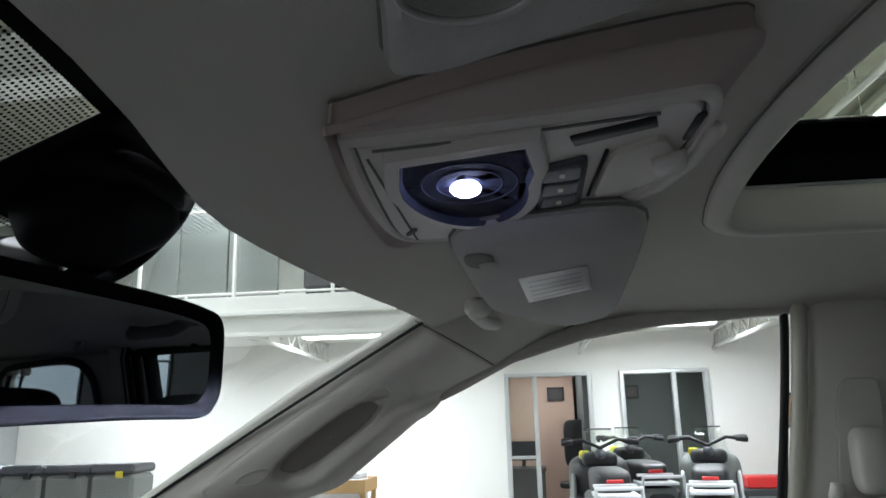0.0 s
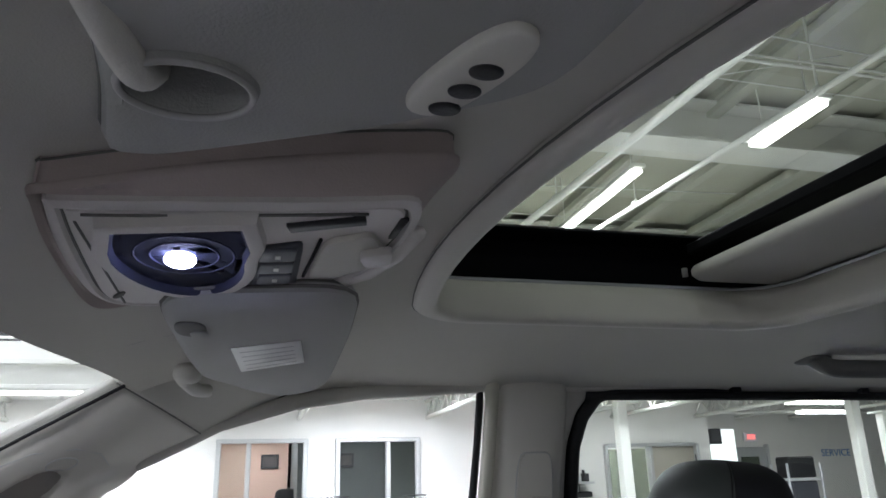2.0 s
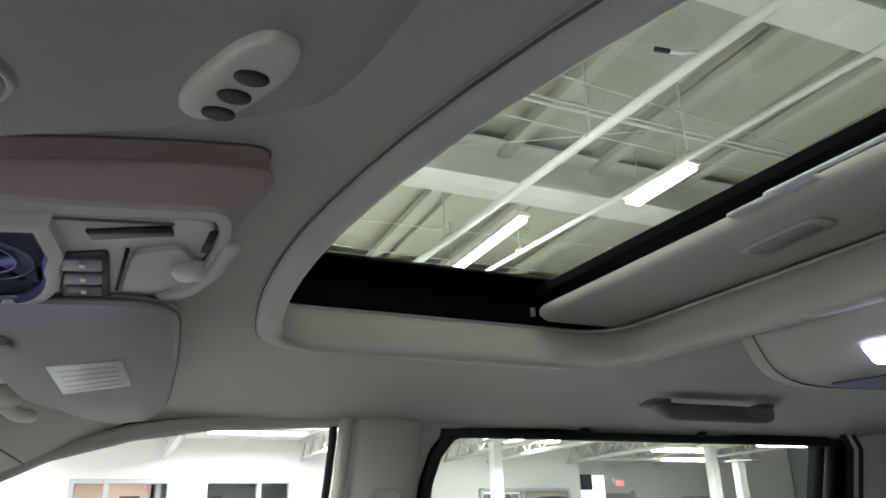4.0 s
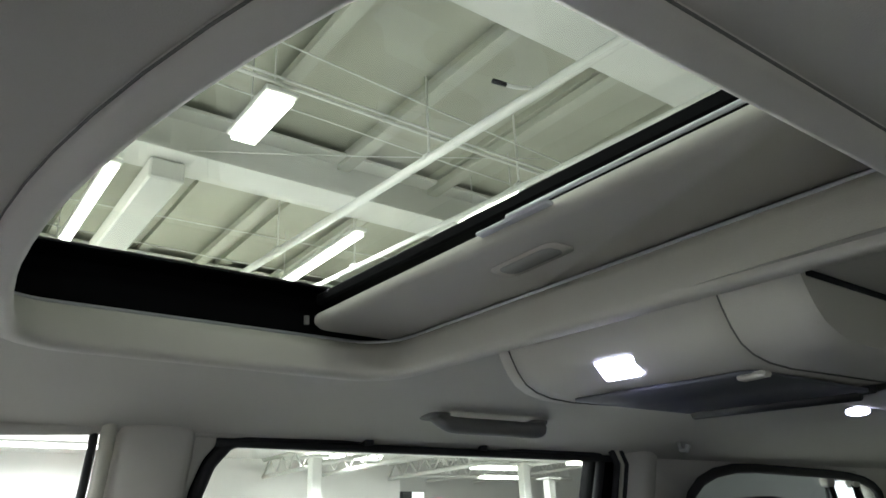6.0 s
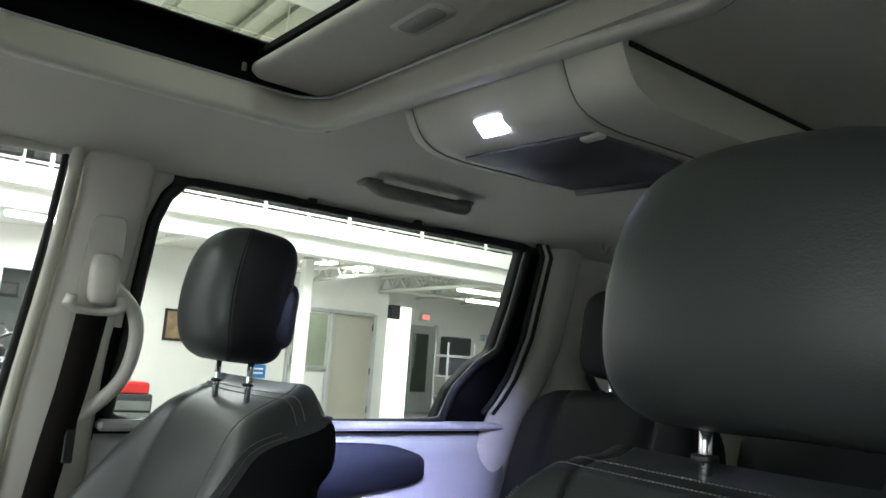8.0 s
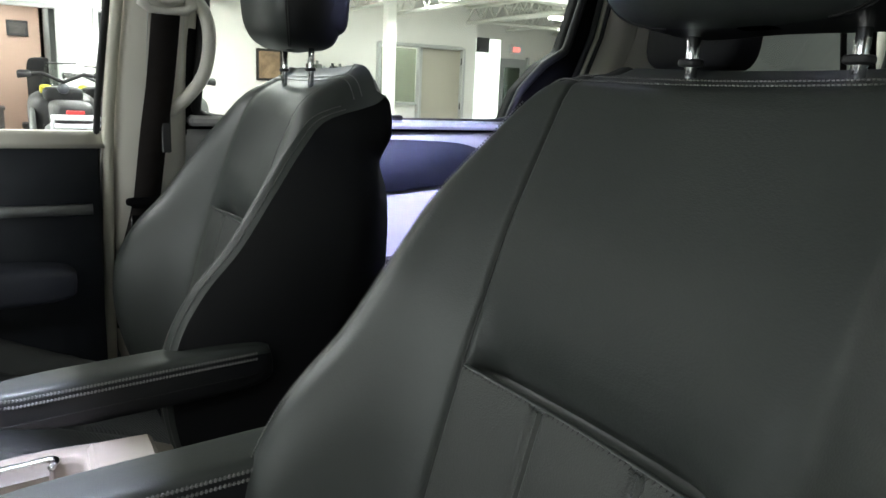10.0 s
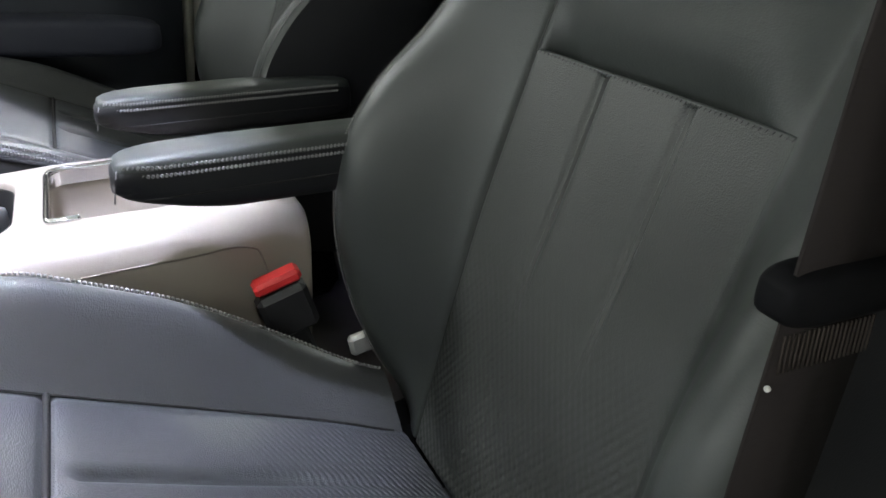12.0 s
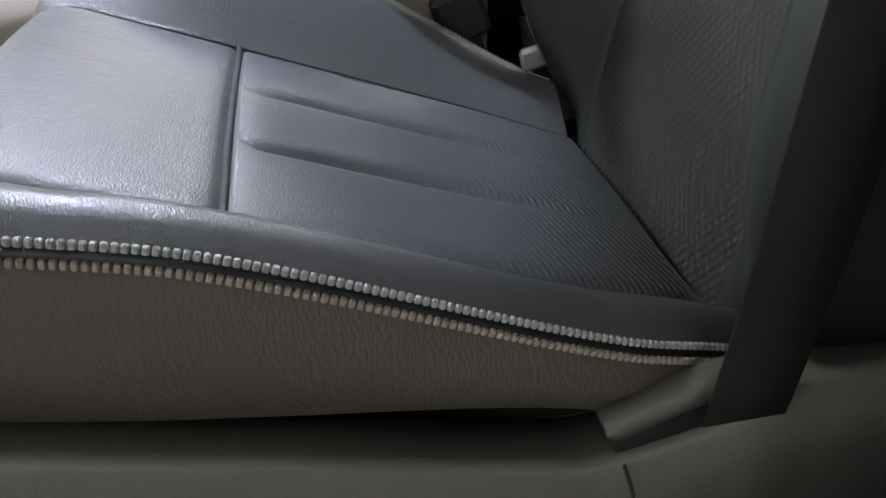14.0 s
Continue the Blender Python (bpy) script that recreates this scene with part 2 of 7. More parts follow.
LINER = material("headliner_fabric", (0.565, 0.548, 0.490), 0.95, grain=0.25, scale=900, vary=0.06, spec=0.1)
TRIM = material("moulded_trim", (0.64, 0.615, 0.55), 0.62, grain=0.2, scale=700, vary=0.05, spec=0.3)
TRIM_WARM = material("console_plastic", (0.70, 0.66, 0.625), 0.55, grain=0.2, scale=700, vary=0.05, spec=0.3)
SKIRT = material("warm_skirt_plastic", (0.52, 0.44, 0.415), 0.6, grain=0.2, scale=700, vary=0.05, spec=0.3)
TRIM_DARK = material("smoked_plastic", (0.06, 0.063, 0.075), 0.4, grain=0.15, scale=600)
VINYL = material("visor_vinyl", (0.40, 0.395, 0.37), 0.8, grain=0.3, scale=800, vary=0.05, spec=0.2)
RUBBER = material("black_rubber", (0.012, 0.012, 0.013), 0.7, grain=0.2, scale=400)
FRIT = material("black_ceramic_edge", (0.004, 0.004, 0.0045), 0.7, spec=0.06)
BLACK = material("black_plastic", (0.012, 0.012, 0.013), 0.5, grain=0.3, scale=600)
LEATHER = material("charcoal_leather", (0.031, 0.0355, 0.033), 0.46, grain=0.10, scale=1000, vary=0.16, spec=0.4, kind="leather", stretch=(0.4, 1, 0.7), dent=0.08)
# cushion leather, paler than the backrest's to carry the map lamp's light
CRINKLED = material("lamp_paled_crinkled_leather", (0.058, 0.061, 0.063), 0.42, grain=0.30, scale=1000, vary=0.16, kind="leather", stretch=(0.35, 1, 0.7), dent=0.22)
# black leather, deepened to keep shade on flanks the dome lamp reaches
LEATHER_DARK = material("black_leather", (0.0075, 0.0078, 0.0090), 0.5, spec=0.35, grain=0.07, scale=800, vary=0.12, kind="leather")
RIBBED = material("perforated_leather", (0.034, 0.037, 0.034), 0.5, spec=0.4, grain=0.45, scale=1600, vary=0.16, kind="ribs", dent=0.12)
# cushion insert, its colour likewise raised to paint in the lamp's pool
RIBBED_SEAT = material("lamp_paled_perforated_leather", (0.044, 0.047, 0.049), 0.42, spec=0.5, grain=0.6, scale=1200, vary=0.16, kind="ribs", dent=0.14, fade_axis="Y", fade_range=(-0.11, 0.05))
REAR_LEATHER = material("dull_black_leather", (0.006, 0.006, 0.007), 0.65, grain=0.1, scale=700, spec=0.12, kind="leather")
GLOSS_RIM = material("smooth_vinyl_rim", (0.45, 0.44, 0.42), 0.3, grain=0.05, scale=800, vary=0.03, spec=0.5)
HANDLE_GREY = material("handle_plastic", (0.21, 0.207, 0.196), 0.75, grain=0.25, scale=700, vary=0.05, spec=0.25)
SEAM = material("dark_seam", (0.006, 0.006, 0.006), 0.8)
THREAD = material("grey_thread", (0.24, 0.24, 0.235), 0.7, grain=0.6, scale=900)
THREAD_DIM = material("dim_grey_thread", (0.15, 0.15, 0.145), 0.7, grain=0.6, scale=900)
THREAD_TAN = material("tan_thread", (0.24, 0.20, 0.165), 0.7, grain=0.6, scale=900)
TACK = material("brown_thread", (0.036, 0.030, 0.026), 0.9, spec=0.1, grain=0.6, scale=900)
SIDE_FABRIC = material("brown_grey_vinyl", (0.066, 0.054, 0.046), 0.5, spec=0.4, grain=0.4, scale=500, kind="leather", stretch=(1, 1, 0.3))
BEIGE = material("beige_console_plastic", (0.262, 0.230, 0.196), 0.5, grain=0.15, scale=700, vary=0.05)
GROOVE = material("shaded_groove_plastic", (0.17, 0.145, 0.125), 0.7)
CHROME = material("chrome", (0.75, 0.76, 0.78), 0.12, metal=1.0, vary=0.03)
RED = material("red_plastic", (0.62, 0.03, 0.03), 0.4, vary=0.06)
PAPER = material("label_paper", (0.86, 0.86, 0.82), 0.7, vary=0.04)
BAR_GREY = material("printed_grey", (0.55, 0.55, 0.53), 0.8)
WEBBING = material("belt_webbing", (0.013, 0.0105, 0.0100), 0.85, spec=0.15, grain=0.9, scale=260, kind="weave", vary=0.15, stretch=(0.2, 0.2, 1))
CARPET = material("carpet", (0.10, 0.09, 0.08), 0.98, grain=1.0, scale=500, vary=0.3)
SILVER = material("satin_silver", (0.55, 0.56, 0.57), 0.35, metal=0.7)
DOOR_DARK = material("dark_door_plastic", (0.030, 0.034, 0.042), 0.5, grain=0.3, scale=600)
NAVY_PAD = material("dark_padded_vinyl", (0.028, 0.031, 0.046), 0.6, grain=0.3, scale=500, kind="leather")
DOOR_GREY = material("light_grey_door_plastic", (0.46, 0.46, 0.47), 0.6, grain=0.2, scale=600, vary=0.04)
PAINT_BODY = material("car_paint", (0.30, 0.31, 0.33), 0.25, metal=0.3, coat=0.6)
WALL = material("white_wall_paint", (0.76, 0.75, 0.71), 0.9, grain=0.2, scale=60, vary=0.03, patch=0.8)
WALL_GREY = material("grey_wall_paint", (0.36, 0.37, 0.37), 0.9, grain=0.2, scale=60, vary=0.05, patch=0.8)
WALL_TAN = material("tan_wall_paint", (0.62, 0.45, 0.36), 0.9, vary=0.04, patch=1)
STEEL = material("white_painted_steel", (0.74, 0.74, 0.68), 0.6, grain=0.2, scale=80, vary=0.08, patch=2)
DECK = material("ceiling_deck", (0.46, 0.46, 0.38), 0.9, grain=0.3, scale=30, vary=0.2, patch=1.2)
PURLIN = material("dull_purlin_paint", (0.51, 0.51, 0.435), 0.8, vary=0.12, patch=1.5)
CONCRETE = material("polished_concrete", (0.34, 0.34, 0.33), 0.35, grain=0.15, scale=90, vary=0.15, patch=1.5)
ALU = material("aluminium_frame", (0.52, 0.53, 0.52), 0.45, metal=0.5)
DOOR_PAINT = material("beige_door_paint", (0.46, 0.43, 0.36), 0.6, vary=0.05)
# wall colour of the second office, much darker than the first's
DARK_ROOM = material("dark_grey_room_wall", (0.10, 0.11, 0.105), 0.9)
WOOD = material("pale_wood", (0.48, 0.30, 0.13), 0.7, grain=0.4, scale=40, vary=0.25, patch=8, stretch=(1, 8, 8))
CRATE_GREY = material("dark_grey_crate", (0.035, 0.037, 0.040), 0.55, vary=0.2)
GREY_BOX = material("grey_plastic_case", (0.16, 0.17, 0.16), 0.6, vary=0.15)
YELLOW = material("yellow_plastic", (0.75, 0.65, 0.02), 0.5)
PAINT_WHITE = material("white_plastic", (0.75, 0.76, 0.78), 0.4)
BLUE_CLOTH = material("blue_plastic", (0.03, 0.16, 0.42), 0.5)
PIC_DARK = material("dark_print", (0.06, 0.055, 0.05), 0.5, vary=0.6, patch=12)
CLEAR = glass("clear_glass", (0.95, 0.97, 0.95))
SIDE_TINT = glass("lightly_tinted_glass", (0.74, 0.78, 0.73))
# tint added to cut the light that enters the rear cabin
REAR_DIM = glass("rear_dimming_glass", (0.56, 0.60, 0.57))
TINTED = glass("tinted_glass", (0.62, 0.66, 0.60))
MIRROR = material("mirror", (0.24, 0.255, 0.28), 0.015, metal=1.0, vary=0.0)
TUBE_GLOW = glow("fluorescent_diffuser", (0.97, 1.0, 0.92), 9.0)
LED_GLOW = glow("led_lens", (0.66, 0.70, 1.0), 20.0)
BULB_GLOW = glow("led_bulb", (0.60, 0.65, 1.0), 45.0)
SEAM_SOFT = material("grey_joint", (0.17, 0.165, 0.15), 0.8)
CREAM = material("cream_seal_rubber", (0.62, 0.60, 0.50), 0.5, vary=0.04)
DAY = glow("daylight_beyond", (0.85, 0.93, 1.0), 3.0)
EXIT_RED = glow("exit_sign_red", (1.0, 0.06, 0.04), 2.0)

# ---- the hall ----
WX, MX, MZ = 11.2, 7.4, 2.43  # office wall, mezzanine edge, underside of its beam
s = Shape().box((2.5, -2, -0.06), (31, 29, 0.12), ch=0.01)
tagged(part("floor", s, CONCRETE), "polished grey concrete showroom floor", "floor", kind="structure")


def wall_with_openings(name, x, y0, y1, z1, openings, label, mat=WALL, thick=0.15):
    """A wall in the plane of x; openings are y0, y1, z0, z1."""
    s = Shape()
    ys = sorted({y0, y1, *[o[0] for o in openings], *[o[1] for o in openings]})
    zs = sorted({0.0, z1, *[o[2] for o in openings], *[o[3] for o in openings]})
    for a, b in zip(ys, ys[1:]):
        for c, d in zip(zs, zs[1:]):
            if not any(o[0] <= a and b <= o[1] and o[2] <= c and d <= o[3] for o in openings):
                s.box((x + thick / 2, (a + b) / 2, (c + d) / 2), (thick, b - a, d - c), ch=0.0005)
    return tagged(part(name, s, mat), label, "wall", kind="structure")


OFFICES = [(-0.34, 0.98, 0.0, 2.2), (-2.06, -0.76, 0.0, 2.2), (-6.95, -5.2, 0.0, 2.06)]
wall_with_openings("wall_east", WX, -7.22, 9.0, 5.6, OFFICES, "white painted block wall with office openings")
s = Shape().box((WX + 3, -7.15, 2.8), (5.99, 0.14, 5.6), ch=0.001)
tagged(part("wall_return", s, WALL), "white wall end beside the corridor", "wall", kind="structure")
s = Shape().box((17.2, -2, 2.8), (0.15, 30, 5.6), ch=0.001)
tagged(part("wall_far", s, WALL), "pale far wall behind the offices", "wall", kind="structure")
s = Shape().box((2.5, 9.08, 2.8), (29.4, 0.15, 5.6), ch=0.001)
tagged(part("wall_north", s, WALL_GREY), "grey painted hall wall", "wall", kind="structure")
# made-up window, out of view, to house the added lamp ahead
w = thing("window_4", (-1.5, 8.98, 1.0), "added window, unseen, that lights the seats from ahead", "window", kind="structure")
part("glazing", Shape().box((-1.5, 8.99, 2.0), (5.0, 0.02, 1.9), ch=0.002), DAY, w, "glowing sheet added to light the seats")
for c, d in (((-1.5, 8.97, 1.02), (5.1, 0.08, 0.07)), ((-1.5, 8.97, 2.98), (5.1, 0.08, 0.07)), ((-4.0, 8.97, 2.0), (0.07, 0.08, 1.9)), ((1.0, 8.97, 2.0), (0.07, 0.08, 1.9)), ((-1.5, 8.97, 2.0), (0.06, 0.08, 1.9))):
    part("frame", Shape().box(c, d), STEEL, w)
# unseen wall; its openings are assumed, one holds the added side lamp
wall_with_openings("wall_west", -12.1, -16, 9, 5.6, [(-6, -3, 0.0, 3.2), (0, 3, 0, 3.2)], "unseen white wall with assumed overhead door openings")
# the south wall with tall daylight windows
s = Shape()
WINS = [(2.6, 3.7), (4.5, 5.9), (6.8, 7.9)]
xs = [-12, 2.6, 3.7, 4.5, 5.9, 6.8, 7.9, 17]
for i, (a, b) in enumerate(zip(xs, xs[1:])):
    if i % 2:
        s.box(((a + b) / 2, -15.9, 0.45), (b - a, 0.2, 0.9), ch=0.001)
        s.box(((a + b) / 2, -15.9, 4.4), (b - a, 0.2, 2.4), ch=0.001)
    else:
        s.box(((a + b) / 2, -15.9, 2.8), (b - a, 0.2, 5.6), ch=0.001)
tagged(part("wall_south", s, WALL_GREY), "grey wall with tall windows", "wall", kind="structure")
for i, (a, b) in enumerate(WINS):
    w = thing("window_%d" % (i + 1), ((a + b) / 2, -15.9, 0.9), "tall window with black aluminium frame", "window", "hall windows", "structure")
    for c, d in (((a + 0.03, -15.9, 2.05), (0.06, 0.12, 2.3)), ((b - 0.03, -15.9, 2.05), (0.06, 0.12, 2.3)), (((a + b) / 2, -15.9, 0.93), (b - a, 0.12, 0.06)),
                 (((a + b) / 2, -15.9, 3.17), (b - a, 0.12, 0.06)), (((a + b) / 2, -15.9, 2.3), (b - a, 0.1, 0.05))):
        part("frame", Shape().box(c, d), BLACK, w)
    part("pane", Shape().box(((a + b) / 2, -15.9, 2.05), (b - a - 0.1, 0.01, 2.2)), CLEAR, w).visible_shadow = False
s = Shape().box((2.5, -18, 3), (26, 0.05, 9), ch=0.001)
tagged(part("backdrop", s, DAY), "pale overcast daylight outside", "backdrop", kind="structure")

# ceiling: deck, deep girders across, joists along
s = Shape().box((2.5, -3.4, 5.66), (29.6, 25.2, 0.12), ch=0.001)
for y in steps(-15, 8.5, 20):
    s.box((2.5, y, 5.56), (29.4, 0.16, 0.09), ch=0.001)
tagged(part("ceiling", s, DECK), "grey-green ribbed steel ceiling deck", "ceiling", kind="structure")
for x, w in ((-5.2, 0.42), (-1.2, 0.42), (2.58, 0.45), (6.18, 0.5), (10.2, 0.42)):
    s = Shape().box((x, -3.4, 5.0), (w, 25.0, 0.04), ch=0.004).box((x, -3.4, 5.24), (0.05, 25.0, 0.46), ch=0.004).box((x, -3.4, 5.48), (w, 25, 0.04), ch=0.004)
    alone("ceiling_girder", s, STEEL, "white painted steel girder under the ceiling", "girder", "ceiling girders")
BAYS = (-9.0, -5.2, -1.2, 2.58, 6.18, 10.2, 16.9)
for b, (xa, xb) in enumerate(zip(BAYS, BAYS[1:])):
    for k in range(9):
        y = -6.95 + 1.25 * k + (0.35 if b % 2 == 0 else 0.0)
        s = Shape().box(((xa + xb) / 2, y, 5.40), (xb - xa - 0.06, 0.15, 0.018), ch=0.003).box(((xa + xb) / 2, y - 0.066, 5.45), (xb - xa - 0.06, 0.016, 0.08), ch=0.003).box(((xa + xb) / 2, y + 0.066, 5.45), (xb - xa - 0.06, 0.016, 0.08), ch=0.003)
        alone("ceiling_purlin", s, PURLIN, "pale flat steel purlin between the girders", "purlin", "ceiling purlins")
for y0, y1, r in ((-2.74, -3.27, 0.045), (-3.75, -4.43, 0.03), (1.2, 1.2, 0.045)):
    s = Shape().tube([(9.5, y0, 4.7), (2.2, y1, 4.7), (-6, y1 - 0.5, 4.7)], r, 12)
    p = thing("ceiling_pipe", (3, y1, 4.7), "white painted sprinkler pipe hung below the joists", "pipe", "ceiling pipes")
    part("pipe", s, STEEL, p)
    for x in (7.2, 4.36, 1.5):
        y = y0 + (y1 - y0) * (9.5 - x) / 7.3
        part("hanger", Shape().tube([(x, y, 4.7), (x, y, 5.6)], 0.012, 6).tube([(x, y - 0.06, 4.7), (x, y, 4.76), (x, y + 0.06, 4.7)], 0.02, 6), STEEL, p)
    if y0 == -2.74:
        part("branch", Shape().tube([(3.0, -3.13, 4.7), (3.04, -3.02, 4.69), (3.06, -2.92, 4.69)], 0.017, 8), STEEL, p)
        part("sprinkler_head", Shape().tube([(3.06, -2.92, 4.69), (3.075, -2.80, 4.69)], 0.020, 8), BLACK, p, "black capped end")
for (xa, ya), (xb, yb), r in (((4.38, 0.2), (4.45, -7.0), 0.018), ((4.30, 0.2), (4.37, -7.0), 0.012), ((3.83, -0.6), (4.2, -5.4), 0.008), ((4.66, -0.6), (4.83, -6.2), 0.007), ((5.9, -1.4), (4.2, -4.4), 0.006), ((7.6, -0.4), (7.3, -5.5), 0.008), ((8.4, -0.2), (8.5, -5.0), 0.008)):
    alone("ceiling_cable", Shape().tube([(xa, ya, 5.0), ((xa + xb) / 2, (ya + yb) / 2, 4.98), (xb, yb, 5.0)], r, 5), STEEL, "thin pale conduit strung below the ceiling", "conduit", "conduits")
# the added driver-side lamps get the same fixture bodies
for x0, x1, y, w in FIXTURES:
    c = ((x0 + x1) / 2, y, 4.85)
    f = thing("ceiling_light", c, "lit white fluorescent ceiling fixture", "ceiling light", "hall lights")
    part("diffuser", Shape().box((c[0], y, 4.80), (x1 - x0, w, 0.05), ch=0.015), TUBE_GLOW, f, "glowing white diffuser")
    part("housing", Shape().box((c[0], y, 4.86), (x1 - x0 + 0.06, w + 0.06, 0.05), ch=0.01), STEEL, f)
    for x in (x0 + 0.15, x1 - 0.15):
        part("hanger", Shape().tube([(x, y, 4.88), (x, y, 5.6)], 0.008, 6), STEEL, f)
# reflector housing of the neighbouring strip fixture, built as a box
s = Shape().box((7.45, -1.27, 4.86), (2.65, 0.34, 0.22), ch=0.02)
alone("fixture_reflector", s, STEEL, "white reflector housing hung beside a lit fixture", "duct")

# mezzanine
s = Shape().box((12.0, 0.8, 2.83), (9.2, 16.2, 0.1), ch=0.002)
tagged(part("mezzanine_floor", s, STEEL), "white underside of the mezzanine floor", "mezzanine", kind="structure")
s = Shape().box((MX, 0.8, 2.45), (0.2, 16.2, 0.04), ch=0.004).box((MX, 0.8, 2.57), (0.03, 16.2, 0.24), ch=0.004).box((MX, 0.8, 2.69), (0.2, 16.2, 0.05), ch=0.004).box((MX - 0.02, 0.8, 2.80), (0.06, 16.2, 0.17), ch=0.004)
alone("mezzanine_beam", s, STEEL, "white painted deep steel edge beam", "beam")
rail = thing("mezzanine_railing", (MX, 0.8, 2.88), "white steel railing with clear panels along the mezzanine", "railing")
for z, r in ((2.93, 0.014), (3.9, 0.022)):
    part("rail", Shape().tube([(MX, -7.2, z), (MX, 8.9, z)], r, 8), STEEL, rail)
for k in range(15):
    y = 8.34 - 1.13 * k
    part("post", Shape().box((MX, y, 3.4), (0.04, 0.04, 1.05), ch=0.008), STEEL, rail)
    part("panel", Shape().box((MX + 0.03, y - 0.565, 3.4), (0.008, 1.03, 0.88), ch=0.002), CLEAR, rail).visible_shadow = False
    part("stub_post", Shape().box((MX, y - 0.565, 2.88), (0.03, 0.03, 0.12), ch=0.006), STEEL, rail)
rnd = random.Random(4)
for k in range(26):
    y = 8.2 - 0.6 * k
    if 3.1 < y < 5.6:
        continue
    h, w, x = rnd.uniform(0.75, 1.15), rnd.uniform(0.50, 0.56), 7.74 + rnd.uniform(-0.03, 0.05)
    c = thing("storage_crate", (x, y, 2.885), "black plastic storage crate standing on the mezzanine", "crate", "mezzanine crates")
    part("body", Shape().box((x, y, 2.98 + h / 2), (0.40, w, h), ch=0.03).box((x - 0.205, y, 2.98 + h * 0.78), (0.02, w * 0.94, 0.05), ch=0.006).box((x - 0.205, y, 2.98 + h * 0.35), (0.02, w * 0.94, 0.04), ch=0.006), (BLACK, CRATE_GREY, BLACK)[k % 3], c)
    for d in (-0.36, 0.0, 0.36):
        part("foot", Shape().box((x - 0.05, y + d * w, 2.932), (0.28, 0.10, 0.094), ch=0.01), BLACK, c)
    for d in (-0.25, 0.22):
        part("latch", Shape().box((x - 0.216, y + d * w + rnd.uniform(-0.04, 0.04), 2.98 + h * rnd.uniform(0.2, 0.7)), (0.014, 0.035, 0.03), ch=0.004), SILVER, c)
for y0, y1 in ((3.42, 4.02), (4.04, 4.62), (4.64, 5.24)):
    alone("upper_panel", Shape().box((7.72, (y0 + y1) / 2, 3.70), (0.05, y1 - y0, 1.63), ch=0.01), GREY_BOX, "grey partition panel on the mezzanine", "partition", "upper panels")
for x, y, w in ((7.75, -3.75, 0.13), (7.75, -7.10, 0.13), (7.75, 7.4, 0.13), (9.8, -9.6, 0.16)):
    s = Shape().box((x, y, 1.23), (w, w, 2.44), ch=0.01)
    c = thing("steel_column", (x, y, 0), "white painted square steel column", "column", "mezzanine columns")
    part("shaft", s, STEEL, c)
    part("cap_plate", Shape().box((x, y, 2.42), (w * 2, w * 2, 0.03)), STEEL, c)
    part("base_plate", Shape().box((x, y, 0.01), (w * 2, w * 2, 0.02)), STEEL, c)


def truss(a, b, z, h):
    """An open-web joist from a to b (x, y)."""
    a, b = Vector((*a, z)), Vector((*b, z))
    up, n = Vector((0, 0, h)), max(4, int((b - a).length / 0.45))
    s = Shape().tube([a, b], 0.035, 6).tube([a + up, b + up], 0.035, 6)
    for k in range(n):
        p, q = a.lerp(b, k / n), a.lerp(b, (k + 1) / n)
        s.tube([p, (p + q) / 2 + up, q], 0.016, 5)
    alone("bar_joist", s, STEEL, "white open-web joist under the mezzanine", "joist", "mezzanine joists")


for y in (-7.0, -5.4, -4.6, -2.2, -0.2, 1.8, 3.8, 5.8):
    truss((MX + 0.15, y), (WX, y), 2.5, 0.26)
for y, z in ((-8.6, 2.75), (-10.0, 2.75), (-11.4, 2.75)):
    truss((7.6, y), (16.8, y), z, 0.4)
for x in (9.5, 12.5):
    truss((x, -13), (x, -7.6), 2.7, 0.35)
for x, y in ((9.4, 6.6), (9.4, 3.0), (9.4, -1.2), (9.6, -5.2), (10.5, -9.0), (12.2, -10.6), (9.4, -10.4)):
    f = thing("strip_light", (x, y, 2.66), "lit fluorescent strip under the mezzanine", "ceiling light", "strip lights")
    part("diffuser", Shape().box((x, y, 2.66), (0.22, 1.25, 0.05), ch=0.02), TUBE_GLOW, f, "glowing white diffuser")
    part("housing", Shape().box((x, y, 2.715), (0.28, 1.3, 0.05)), STEEL, f)
    part("hanger", Shape().tube([(x, y, 2.73), (x, y, 2.8)], 0.01, 6), STEEL, f)

